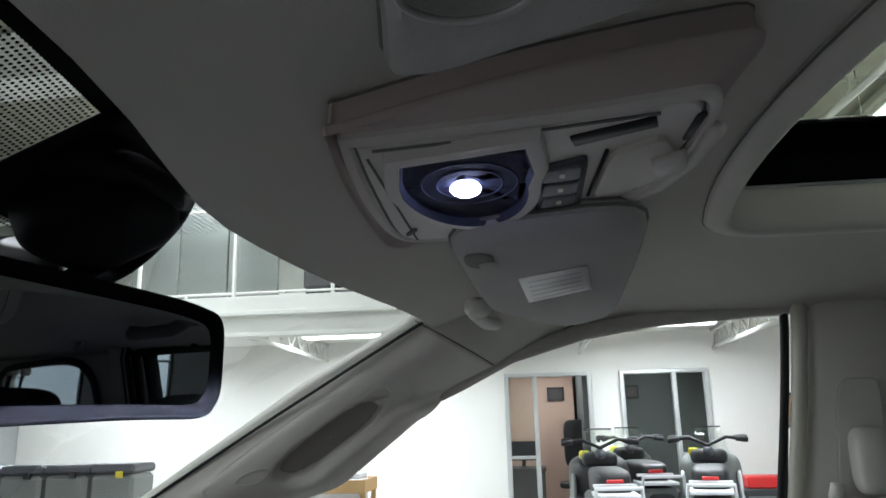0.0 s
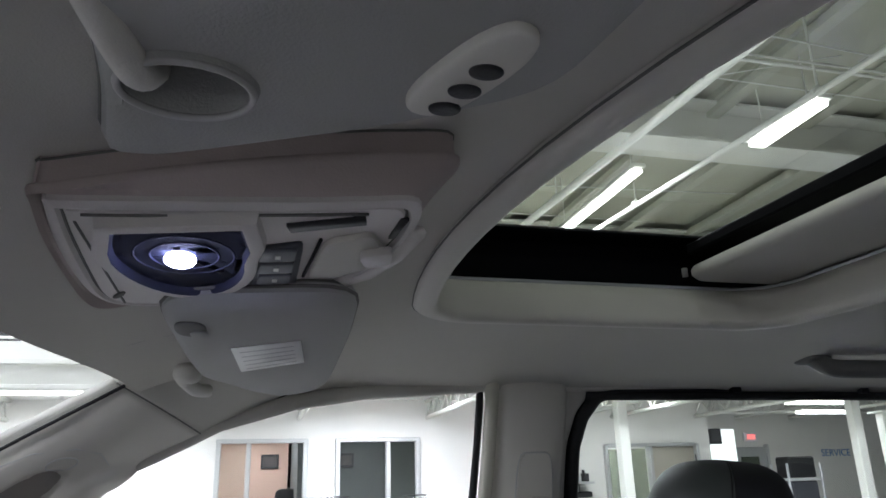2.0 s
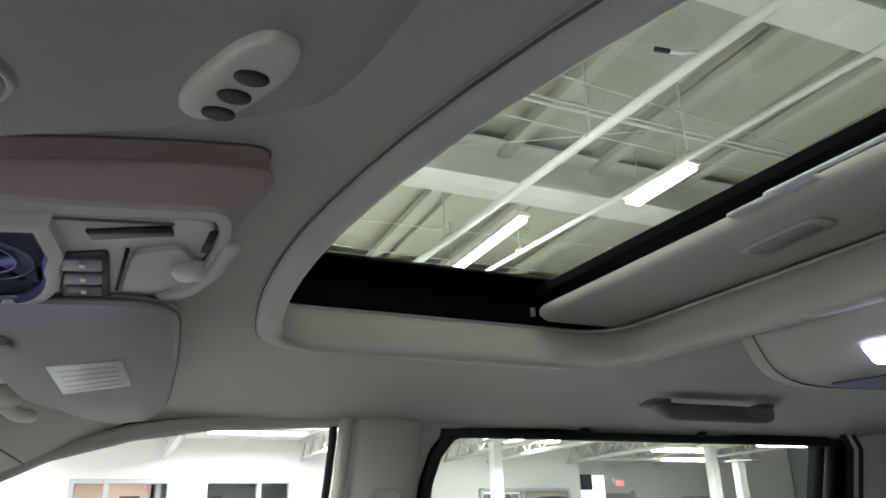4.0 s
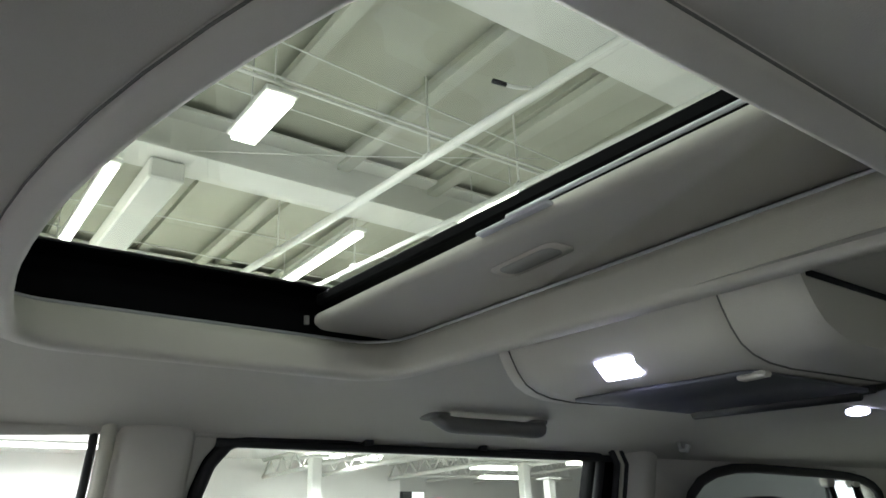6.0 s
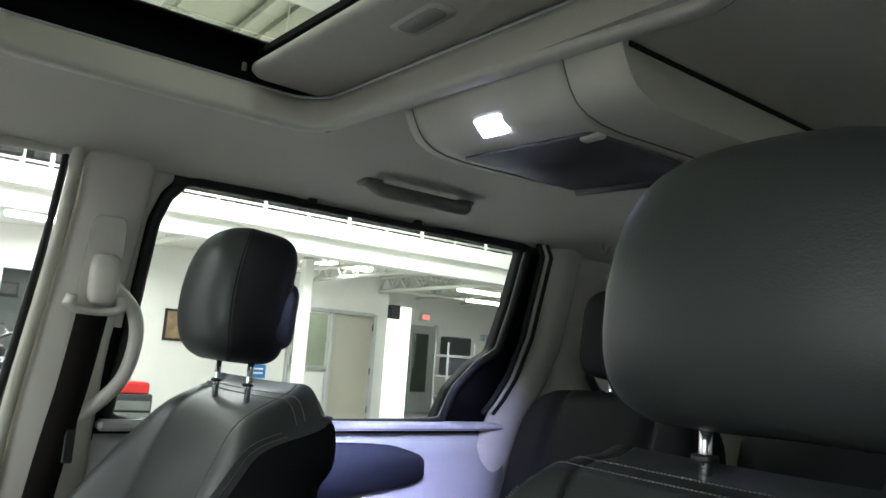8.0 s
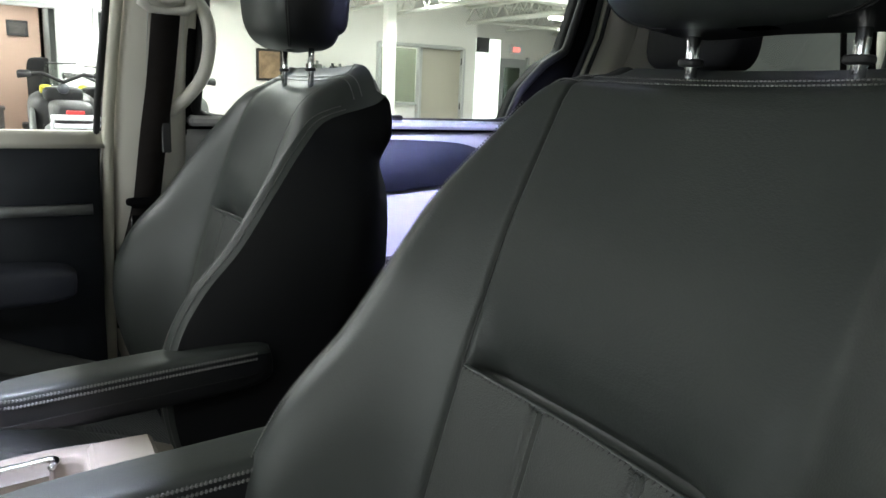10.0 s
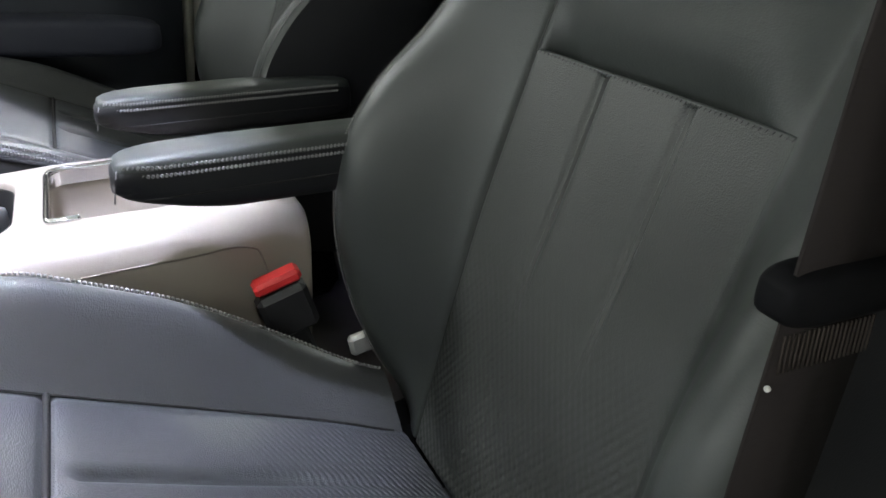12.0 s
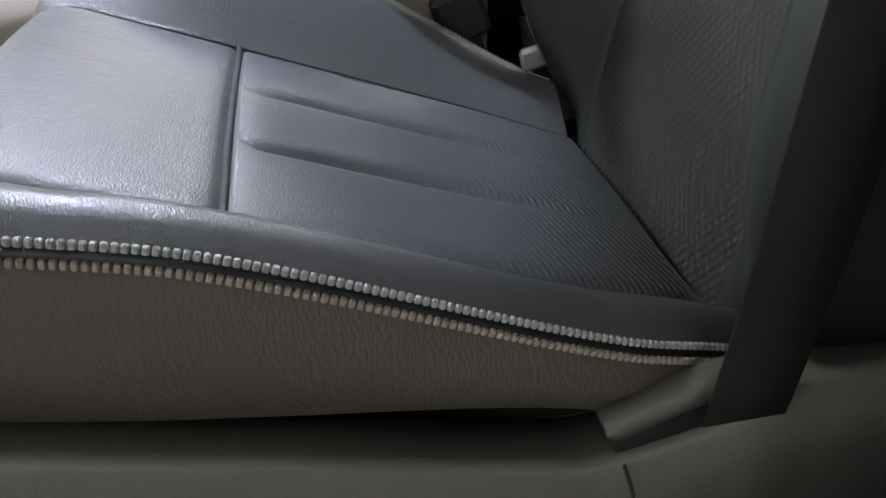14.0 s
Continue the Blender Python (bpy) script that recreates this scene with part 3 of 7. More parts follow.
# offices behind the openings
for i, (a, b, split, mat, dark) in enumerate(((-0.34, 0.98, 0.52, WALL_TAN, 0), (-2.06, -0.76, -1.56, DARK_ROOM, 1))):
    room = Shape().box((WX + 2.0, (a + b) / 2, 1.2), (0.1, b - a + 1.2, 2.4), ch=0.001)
    tagged(part("office_back_wall", room, mat), ("tan" if not dark else "dark grey") + " office back wall", "wall", kind="structure")
    tagged(part("office_side_wall", Shape().box((WX + 1.1, b + 0.5, 1.2), (1.8, 0.1, 2.4), ch=0.001), mat), "office side wall", "wall", kind="structure")
    tagged(part("office_ceiling", Shape().box((WX + 1.1, (a + b) / 2, 2.45), (2.0, b - a + 1.3, 0.1), ch=0.001), WALL), "white office ceiling", "ceiling", kind="structure")
    y = (0.3, -1.4)[i]
    f = thing("office_ceiling_light", (WX + 1.0, y, 2.4), "square white panel light in the office ceiling", "ceiling light", "office lights")
    part("panel", Shape().box((WX + 1.0, y, 2.39), (0.6, 0.6, 0.02), ch=0.004), TUBE_GLOW, f)
    d = thing("door_%d" % (i + 1), (WX, (a + b) / 2, 0), "grey aluminium door frame with a side light", "door frame", "office doors", "structure")
    for y in (a + 0.03, b - 0.03, split):
        part("jamb", Shape().box((WX - 0.01, y, 1.1), (0.12, 0.07, 2.2)), ALU, d)
    part("head", Shape().box((WX - 0.012, (a + b) / 2, 2.17), (0.12, b - a - 0.08, 0.06)), ALU, d)
    lo, hi = (split, b) if i == 0 else (a, split)
    part("side_light", Shape().box((WX + 0.02, (lo + hi) / 2, 1.1), (0.01, hi - lo - 0.06, 2.1), ch=0.001), CLEAR, d).visible_shadow = False
    part("mid_rail", Shape().box((WX, (lo + hi) / 2, 0.95), (0.05, hi - lo - 0.07, 0.05)), ALU, d)
    y = 0.15 if i == 0 else -1.15
    p = thing("framed_picture", (WX + 1.93, y, 1.95), "small dark framed picture on an office wall", "picture", "office pictures")
    part("frame", Shape().box((WX + 1.93, y, 1.95), (0.03, 0.3, 0.24)), BLACK, p)
    part("print", Shape().box((WX + 1.912, y, 1.95), (0.01, 0.22, 0.16), ch=0.002), PIC_DARK, p)
c = thing("office_chair", (WX + 0.9, -0.05, 0), "black office chair with a high back", "chair")
part("backrest", Shape().blob((WX + 0.95, -0.12, 1.12), (0.1, 0.42, 0.75), e=(0.4, 0.4)), BLACK, c)
part("seat", Shape().blob((WX + 0.7, -0.05, 0.5), (0.5, 0.5, 0.1)), BLACK, c)
part("stem", Shape().tube([(WX + 0.75, -0.05, 0.06), (WX + 0.75, -0.05, 0.48)], 0.03), BLACK, c)
for k in range(5):
    q = k * 1.257
    part("leg", Shape().tube([(WX + 0.75, -0.05, 0.08), (WX + 0.75 + 0.28 * math.cos(q), -0.05 + 0.28 * math.sin(q), 0.04)], 0.02, 6), BLACK, c)
dk = thing("office_desk", (WX + 1.0, 0.75, 0), "dark office desk seen through a side light", "desk")
part("top", Shape().box((WX + 1.0, 0.75, 0.74), (0.8, 0.7, 0.04)), PIC_DARK, dk)
part("panel", Shape().box((WX + 0.65, 0.75, 0.36), (0.03, 0.66, 0.72)), PIC_DARK, dk)
alone("monitor", Shape().box((WX + 0.9, 0.75, 1.02), (0.04, 0.5, 0.3), ch=0.01).box((WX + 0.9, 0.75, 0.8), (0.04, 0.06, 0.16)).box((WX + 0.9, 0.75, 0.765), (0.16, 0.2, 0.012)), BLACK, "black computer monitor standing on a desk", "monitor")

# door with reception window further along the wall
d = thing("door_3", (WX, -6.5, 0), "beige flush door standing shut in a grey frame", "door", kind="structure")
part("leaf", Shape().box((WX + 0.05, -6.48, 1.0), (0.05, 0.86, 2.0)), DOOR_PAINT, d)
for y in (-6.93, -6.03, -5.22):
    part("jamb", Shape().box((WX - 0.01, y, 1.02), (0.14, 0.06, 2.04)), ALU, d)
part("head", Shape().box((WX - 0.012, -6.07, 2.03), (0.14, 1.66, 0.06)), ALU, d)
for z in (0.3, 1.0, 1.8):
    part("hinge", Shape().tube([(WX - 0.03, -6.9, z - 0.06), (WX - 0.03, -6.9, z + 0.06)], 0.015, 6), BLACK, d)
part("pane", Shape().box((WX + 0.03, -5.62, 1.5), (0.01, 0.72, 0.94), ch=0.001), TINTED, d).visible_shadow = False
part("lower_panel", Shape().box((WX + 0.04, -5.62, 0.5), (0.04, 0.74, 1.0)), WALL, d)
part("sill", Shape().box((WX, -5.62, 1.02), (0.1, 0.74, 0.05)), ALU, d)
tagged(part("back_room_wall", Shape().box((WX + 1.6, -5.9, 1.3), (0.1, 2.6, 2.6), ch=0.001), WALL), "pale wall behind a reception window", "wall", kind="structure")
f = thing("reception_ceiling_light", (12.0, -5.75, 2.5), "square white panel light behind the reception window", "ceiling light")
part("panel", Shape().box((12.0, -5.75, 2.45), (0.6, 0.6, 0.03), ch=0.004), TUBE_GLOW, f)
part("rim", Shape().box((12.0, -5.75, 2.475), (0.66, 0.66, 0.02), ch=0.004), STEEL, f)
tagged(part("back_room_ceiling", Shape().box((WX + 0.9, -5.9, 2.55), (1.5, 2.6, 0.1), ch=0.001), WALL), "white ceiling behind the reception window", "ceiling", kind="structure")
# corridor end with bright glazed door and exit sign
alone("glazed_panel", Shape().box((12.9, -8.62, 1.2), (0.05, 0.62, 2.4)), glow("bright_glazing", (0.95, 1.0, 0.98), 1.6), "bright daylight glazed panel in the corridor", "window")
alone("notice_box", Shape().box((12.84, -8.44, 2.26), (0.06, 0.30, 0.30), ch=0.01).box((12.80, -8.44, 2.26), (0.03, 0.22, 0.22), ch=0.008), CRATE_GREY, "dark box hanging in front of the bright glazing", "box")
w = thing("corridor_door", (14.2, -10.15, 0), "grey corridor door with a tall glass pane", "door")
part("leaf", Shape().box((14.2, -10.15, 1.05), (0.06, 0.9, 2.1)), WALL_GREY, w)
part("pane", Shape().box((14.15, -10.15, 1.2), (0.02, 0.45, 1.4)), TINTED, w)
for y in (-10.63, -9.67):
    part("jamb", Shape().box((14.19, y, 1.08), (0.12, 0.06, 2.16)), ALU, w)
part("handle", Shape().tube([(14.12, -9.82, 0.95), (14.12, -9.82, 1.15)], 0.015, 6), CHROME, w)
tagged(part("wall_corridor", Shape().box((14.32, -12.0, 2.6), (0.14, 7.5, 5.2), ch=0.001), WALL), "white corridor wall", "wall", kind="structure")
e = thing("exit_sign", (14.0, -10.27, 2.32), "red lit exit sign above a corridor door", "sign")
part("housing", Shape().box((14.2, -10.27, 2.32), (0.06, 0.34, 0.2)), PAINT_WHITE, e)
part("face", Shape().box((14.165, -10.27, 2.32), (0.012, 0.2, 0.1), ch=0.003), EXIT_RED, e)
sh = thing("steel_shelf", (12.6, -10.02, 0), "white metal shelf rack with dark equipment", "shelf")
for z in (0.5, 0.95, 1.4):
    part("shelf", Shape().box((12.6, -10.02, z), (0.5, 0.8, 0.03)), PAINT_WHITE, sh)
for x, y in ((12.37, -10.40), (12.37, -9.64), (12.83, -10.40), (12.83, -9.64)):
    part("upright", Shape().box((x, y, 0.85), (0.04, 0.04, 1.7)), PAINT_WHITE, sh)
for z, m, n in ((1.63, BLACK, "printer"), (1.17, TRIM_DARK, "equipment_box"), (0.2, PAINT_WHITE, "paper_box")):
    alone(n, Shape().box((12.6, -10.02, z), (0.42, 0.6, 0.4), ch=0.03), m, ("white" if m is PAINT_WHITE else "black") + " box-shaped equipment on a shelf rack", "equipment")
for k, (y, z, w, h) in enumerate(((-3.3, 1.55, 0.42, 0.5),)):
    p = thing("wall_picture", (WX - 0.02, y, z), "brown and dark framed picture on the white wall", "picture")
    part("frame", Shape().box((WX - 0.02, y, z), (0.03, w, h)), BLACK, p)
    part("print", Shape().box((WX - 0.04, y, z), (0.01, w - 0.08, h - 0.08), ch=0.002), material("brown_print", (0.25, 0.17, 0.10), 0.5, vary=0.7, patch=9), p)
sh = thing("wall_shelf", (WX - 0.15, -4.35, 1.45), "grey wall shelf with small parts", "shelf")
part("board", Shape().box((WX - 0.15, -4.35, 1.45), (0.3, 1.0, 0.04)), ALU, sh)
for y in (-4.7, -4.0):
    part("bracket", Shape().tube([(WX - 0.02, y, 1.25), (WX - 0.02, y, 1.43), (WX - 0.26, y, 1.43)], 0.015, 6), ALU, sh)
for k in range(7):
    h = rnd.uniform(0.08, 0.2)
    y = -4.75 + 0.135 * k
    s = Shape().box((WX - 0.15, y, 1.471 + h * 0.35), (0.16, 0.09, h * 0.7), ch=0.01).tube([(WX - 0.15, y, 1.47), (WX - 0.15, y + 0.02, 1.47 + h)], 0.025, 8)
    alone("spare_part", s, (BLACK, SILVER, GREY_BOX)[k % 3], "small metal engine part standing on a wall shelf", "spare part", "shelf parts")

word = bpy.data.curves.new("wall_lettering", "FONT")
word.body, word.size, word.extrude = "SERVICE", 0.22, 0.004
word.materials.append(BLUE_CLOTH)
letters = new("wall_lettering", word)
letters.matrix_world = Matrix(((0, 0, -1, 14.243), (-1, 0, 0, -12.1), (0, 1, 0, 1.88), (0, 0, 0, 1)))
tagged(letters, "dark blue painted lettering on the white corridor wall", "lettering")
tc = thing("tool_cart", (10.6, -2.52, 0), "low dark tool cart with a red top box by the wall", "cart")
part("body", Shape().box((10.6, -2.52, 0.30), (0.45, 0.62, 0.44), ch=0.02), CRATE_GREY, tc)
part("top_box", Shape().box((10.6, -2.52, 0.60), (0.40, 0.52, 0.16), ch=0.02), RED, tc, "red top box")
for y in (-2.74, -2.30):
    part("wheel", Shape().tube([(10.42, y - 0.02, 0.05), (10.42, y + 0.02, 0.05)], 0.05, 12), RUBBER, tc)
    part("wheel", Shape().tube([(10.78, y - 0.02, 0.05), (10.78, y + 0.02, 0.05)], 0.05, 12), RUBBER, tc)
for z in (0.2, 0.36):
    part("drawer", Shape().box((10.37, -2.52, z), (0.02, 0.56, 0.13), ch=0.006), GREY_BOX, tc)
sg = thing("wall_sign", (WX - 0.03, -4.7, 0.90), "small blue sign board with pale lettering bars", "sign")
part("board", Shape().box((WX - 0.03, -4.7, 0.90), (0.03, 0.30, 0.22), ch=0.005), BLUE_CLOTH, sg)
for z in (0.94, 0.87):
    part("lettering_bar", Shape().box((WX - 0.048, -4.7, z), (0.006, 0.20, 0.025), ch=0.001), PAPER, sg)
alone("parts_tray", Shape().box((WX - 0.08, -4.72, 1.27), (0.14, 0.3, 0.09), ch=0.015), BLACK, "black parts tray fixed to the white wall", "tray")
# snowmobiles and stored goods in front of the offices


def snowmobile(x, y, turn, pale):
    t = thing("snowmobile", (x, y, 0), "black and white snowmobile with raised handlebar" if pale else "black and grey snowmobile with a yellow cap and wide handlebar", "snowmobile", "snowmobiles")
    r = Matrix.Rotation(turn, 3, "Z")
    def at(a, b, c):
        return Vector((x, y, 0)) + r @ Vector((a, b, c))
    part("hood", Shape().blob(at(-0.55, 0, 0.82), (1.0, 0.62, 0.5), r, (0.55, 0.6), warp=lambda p: Vector((p.x, p.y * (1.1 - 0.5 * max(0, -p.x)), p.z))), BLACK if not pale else GREY_BOX, t)
    part("seat", Shape().blob(at(0.75, 0, 0.86), (1.1, 0.36, 0.26), r, (0.4, 0.4)), BLACK, t)
    part("tunnel", Shape().box(at(0.8, 0, 0.58), (1.5, 0.42, 0.3), r, 0.04), GREY_BOX, t)
    part("track", Shape().blob(at(0.8, 0, 0.36), (1.7, 0.38, 0.70), r, (0.3, 0.5)), RUBBER, t)
    part("windshield", Shape().grid(lambda u, v: at(-0.25 - 0.18 * v * v + 0.25 * abs(u), u * (0.24 - 0.09 * v), 1.0 + 0.36 * v), steps(-1, 1, 10), steps(0, 1, 6), r @ Vector((0.008, 0, 0))), CLEAR, t)
    part("windshield_edge", Shape().tube([at(-0.43 + 0.25 * abs(u), u * 0.15, 1.362) for u in steps(-1, 1, 10)], 0.008, 6), BLACK, t)
    part("dash", Shape().blob(at(-0.18, 0, 1.03), (0.3, 0.4, 0.18), r, (0.6, 0.6)), BLACK, t, "black instrument pod")
    part("gauge", Shape().tube([at(-0.05, 0, 1.09), at(-0.03, 0, 1.1)], 0.06, 12), TRIM_DARK, t)
    part("handlebar", Shape().tube([at(0.05, -0.38, 1.22), at(0.0, -0.2, 1.25), at(-0.02, 0, 1.16), at(0.0, 0.2, 1.25), at(0.05, 0.38, 1.22)], 0.02, 8), BLACK, t)
    for q in (-1, 1):
        part("ski", Shape().box(at(-0.85, q * 0.5, 0.025), (1.0, 0.13, 0.04), r).tube([at(-0.85, q * 0.5, 0.12), at(-0.7, q * 0.3, 0.6)], 0.03, 8), PAINT_WHITE, t)
        part("side_panel", Shape().blob(at(-0.45, q * 0.3, 0.72), (0.8, 0.06, 0.34), r, (0.5, 0.6)), PAINT_WHITE if pale or q > 0 else GREY_BOX, t)
        part("guard", Shape().blob(at(-0.03, q * 0.36, 1.24), (0.05, 0.13, 0.07), r, (0.6, 0.6)), BLACK if not pale else GREY_BOX, t, "dark grip guard")
        part("brake_lever", Shape().tube([at(-0.02, q * 0.2, 1.25), at(-0.05, q * 0.34, 1.26)], 0.008, 6), BLACK, t)
        part("footwell", Shape().box(at(0.25, q * 0.30, 0.5), (0.8, 0.22, 0.05), r), BLACK, t)
        part("grip", Shape().tube([at(0.03, q * 0.3, 1.23), at(0.06, q * 0.42, 1.215)], 0.028, 8), RUBBER, t)
    part("bumper", Shape().tube([at(1.55, -0.22, 0.55), at(1.66, -0.2, 0.86), at(1.66, 0.2, 0.86), at(1.55, 0.22, 0.55)], 0.022, 8), PAINT_WHITE, t)
    part("rear_rack", Shape().box(at(1.3, 0, 0.78), (0.5, 0.4, 0.03), r).box(at(1.3, 0, 0.86), (0.04, 0.4, 0.03), r), PAINT_WHITE, t)
    part("tail_lamp", Shape().box(at(1.35, 0.0, 0.90), (0.05, 0.15, 0.03), r), RED, t)
    part("cap", Shape().blob(at(-0.25, -0.16, 1.08), (0.1, 0.12, 0.1), r, (0.6, 0.6)), YELLOW, t)


snowmobile(8.2, -0.15, math.pi, False)
snowmobile(8.4, -1.35, math.pi * 0.93, True)
snowmobile(9.6, -0.65, math.pi * 1.02, False)
for k in range(4):
    y = 6.9 - 0.55 * k
    c = thing("storage_bin", (7.9, y, 0), "grey plastic tool case in a row by the wall", "case", "tool cases")
    part("body", Shape().box((7.9, y, 0.5), (0.5, 0.5, 1.0), ch=0.04), GREY_BOX, c)
    part("lid", Shape().box((7.9, y, 1.06), (0.52, 0.52, 0.1), ch=0.03), TRIM_DARK, c)
    part("latch", Shape().box((7.63, y - 0.1, 1.0), (0.03, 0.08, 0.07)), YELLOW if k == 3 else BLACK, c)
alone("rubber_mat_roll", Shape().tube([(7.9, 7.55, 0.0), (7.9, 7.55, 1.12)], 0.26, 20), GREY_BOX, "rolled dark rubber mat standing upright", "mat")
cr = thing("wooden_crate", (7.0, 2.5, 0), "open pale wooden crate with slatted sides", "crate")
for z in (0.35, 0.6, 0.9):
    for x in (6.72, 7.28):
        part("slat", Shape().box((x, 2.5, z), (0.02, 0.66, 0.12), ch=0.003), WOOD, cr)
    for y in (2.18, 2.82):
        part("slat", Shape().box((7.0, y, z), (0.54, 0.02, 0.12), ch=0.003), WOOD, cr)
for x, y in ((6.75, 2.2), (6.75, 2.8), (7.25, 2.2), (7.25, 2.8)):
    part("post", Shape().box((x + (0.015 if x < 7 else -0.015), y, 0.48), (0.03, 0.05, 0.96), ch=0.004), WOOD, cr)
part("base", Shape().box((7.0, 2.5, 0.1), (0.54, 0.62, 0.2), ch=0.004), WOOD, cr)
alone("cardboard_stack", Shape().box((7.0, 2.5, 0.58), (0.4, 0.5, 0.76), ch=0.01).box((7.0, 2.45, 0.99), (0.34, 0.4, 0.05), ch=0.01), PAINT_WHITE, "white cartons standing in a wooden crate", "carton")

# ---- the van's shell ----


def roof_z(x, y):
    """Height of the headliner."""
    return 1.606 + 0.02 * x - 0.060 * (abs(x) / 0.68) ** 5 - 0.60 * max(0.0, y - 0.42) ** 2


def front_y(x):
    return 0.745 - 0.035 * (x / 0.45) ** 2 - 0.02 * smooth(0.0, -0.2, x)


def side_x(z):
    """The window planes lean in towards the roof."""
    return 0.66 + 0.23 * (1.56 - z)


HOLE = (-0.340, 0.335, -0.078, 0.30)


def bow(x):
    return 0.418 - 0.45 * (x - 0.06) ** 2 if HOLE[0] < x < HOLE[1] else HOLE[3]


def liner_cells():
    """Corner points of the headliner's cells, leaving the sunroof open."""
    xs = sorted({*steps(-0.66, HOLE[0], 8), *steps(HOLE[0], HOLE[1], 14), *steps(HOLE[1], 0.66, 8)})
    ys = sorted({*steps(-2.5, HOLE[2], 20), *steps(HOLE[2], HOLE[3], 8)})
    for a, b in zip(xs, xs[1:]):
        mid = HOLE[0] - 1e-6 <= a and b <= HOLE[1] + 1e-6
        for c, d in zip(ys, ys[1:]):
            if not (mid and HOLE[2] - 1e-6 <= c and d <= HOLE[3] + 1e-6):
                yield (a, c), (b, c), (b, d), (a, d)
        ya, yb = (bow(a + 1e-5), bow(b - 1e-5)) if mid else (HOLE[3], HOLE[3])
        for i in range(12):
            k0, k1 = i / 12, (i + 1) / 12
            yield (a, ya + (front_y(a) - ya) * k0), (b, yb + (front_y(b) - yb) * k0), (b, yb + (front_y(b) - yb) * k1), (a, ya + (front_y(a) - ya) * k1)


s, top = Shape(), Shape()
for cell in liner_cells():
    s.add([(p, q, roof_z(p, q)) for p, q in cell], [(3, 2, 1, 0)])
    top.add([(p, q, roof_z(p, q) + 0.11 - 0.085 * smooth(0.5, 0.74, q)) for p, q in cell], [(0, 1, 2, 3)])
liner = part("headliner", s, LINER)
tagged(liner, "grey woven fabric headliner over the cabin", "headliner", kind="structure")
s = top
for q in (-1, 1):
    s.grid(lambda u, v: (q * (0.66 + 0.03 * v), u, roof_z(0.66, u) + 0.11 * (1 - v) + 0.04 * v), steps(-2.5, 0.7, 20), steps(0, 1, 4))
tagged(part("roof_skin", s, PAINT_BODY), "painted steel roof of the van", "roof", kind="structure")

# sunroof
sun = thing("sunroof", (0.005, 0.16, 1.62), "open-shaded tinted glass sunroof with pale surround", "sunroof")


def hole_ring(grow, z, r):
    """The sunroof's outline, grown by some metres, at a height."""
    out, pts = [], rrect(-0.330 - grow, 0.325 + grow, -0.07 - grow, 0.404 + grow + 0.9 * max(0.0, z - 1.635) * (1 if z > 1.63 else 0), r)
    for i in (27, 20, 13, 6):
        a, b = Vector(pts[i]), Vector(pts[(i + 1) % 28])
        pts[i + 1:i + 1] = [tuple(a.lerp(b, j / 12)) for j in range(1, 12)]
    for x, y in pts:
        k = smooth(0.1, 0.4, y)
        y += k * -(0.45 if z < 1.63 else 0.45 - 5.0 * min(0.05, z - 1.63)) * (x - 0.06) ** 2 + (1 - k) * 0.07 * x
        out.append((x, y, z if z > 1.63 else roof_z(x, y) + z))
    return out


rings = [hole_ring(0.025, 0.004, 0.065), hole_ring(0.025, -0.004, 0.065), hole_ring(0.021, -0.007, 0.06), hole_ring(0.006, -0.008, 0.05), hole_ring(0.001, -0.005, 0.045),
         hole_ring(0.0, 0.002, 0.045), hole_ring(0.006, 1.640, 0.045), hole_ring(0.012, 1.652, 0.055), hole_ring(0.034, 1.653, 0.055)]
part("trim_ring", Shape().loft(rings, caps=False), TRIM, sun, "pale moulded surround")
part("ring_seam", Shape().tube(hole_ring(0.0255, -0.0035, 0.065), 0.0008, 6, closed=True), SEAM_SOFT, sun)
part("edge_bead", Shape().tube(hole_ring(0.0125, 1.6535, 0.055), 0.0022, 6, closed=True), SILVER, sun, "thin bright edge")
part("seal_frame", Shape().loft([hole_ring(0.036, 1.655, 0.055), hole_ring(0.05, 1.69, 0.05), hole_ring(0.05, 1.716, 0.05), hole_ring(0.018, 1.717, 0.05), hole_ring(0.018, 1.722, 0.05)], caps=False), FRIT, sun, "black rubber seal and frame")
part("pane", Shape().grid(lambda u, v: (u, v, 1.72 - 0.03 * u * u), steps(-0.37, 0.38, 8), steps(-0.1, 0.53, 6)), TINTED, sun, "tinted glass")
part("guide_bar", Shape().box((0.005, -0.004, 1.704), (0.68, 0.055, 0.014), Matrix.Rotation(0.06, 3, "Z")), FRIT, sun, "black cross bar")


def shade_y(x):
    return 0.046 + 0.05 * x


def shade_ring(grow, z):
    pts = [(-0.318, -0.16), (0.325, -0.16)]
    for i in range(9):
        q = radians(90 * i / 8)
        pts.append((0.300 + 0.028 * math.cos(q) + grow * math.cos(q), shade_y(0.3) - 0.028 + (0.028 + grow) * math.sin(q)))
    pts += [(x, shade_y(x) + grow) for x in steps(0.27, -0.318, 12)]
    return [(x, y, z) for x, y in pts]


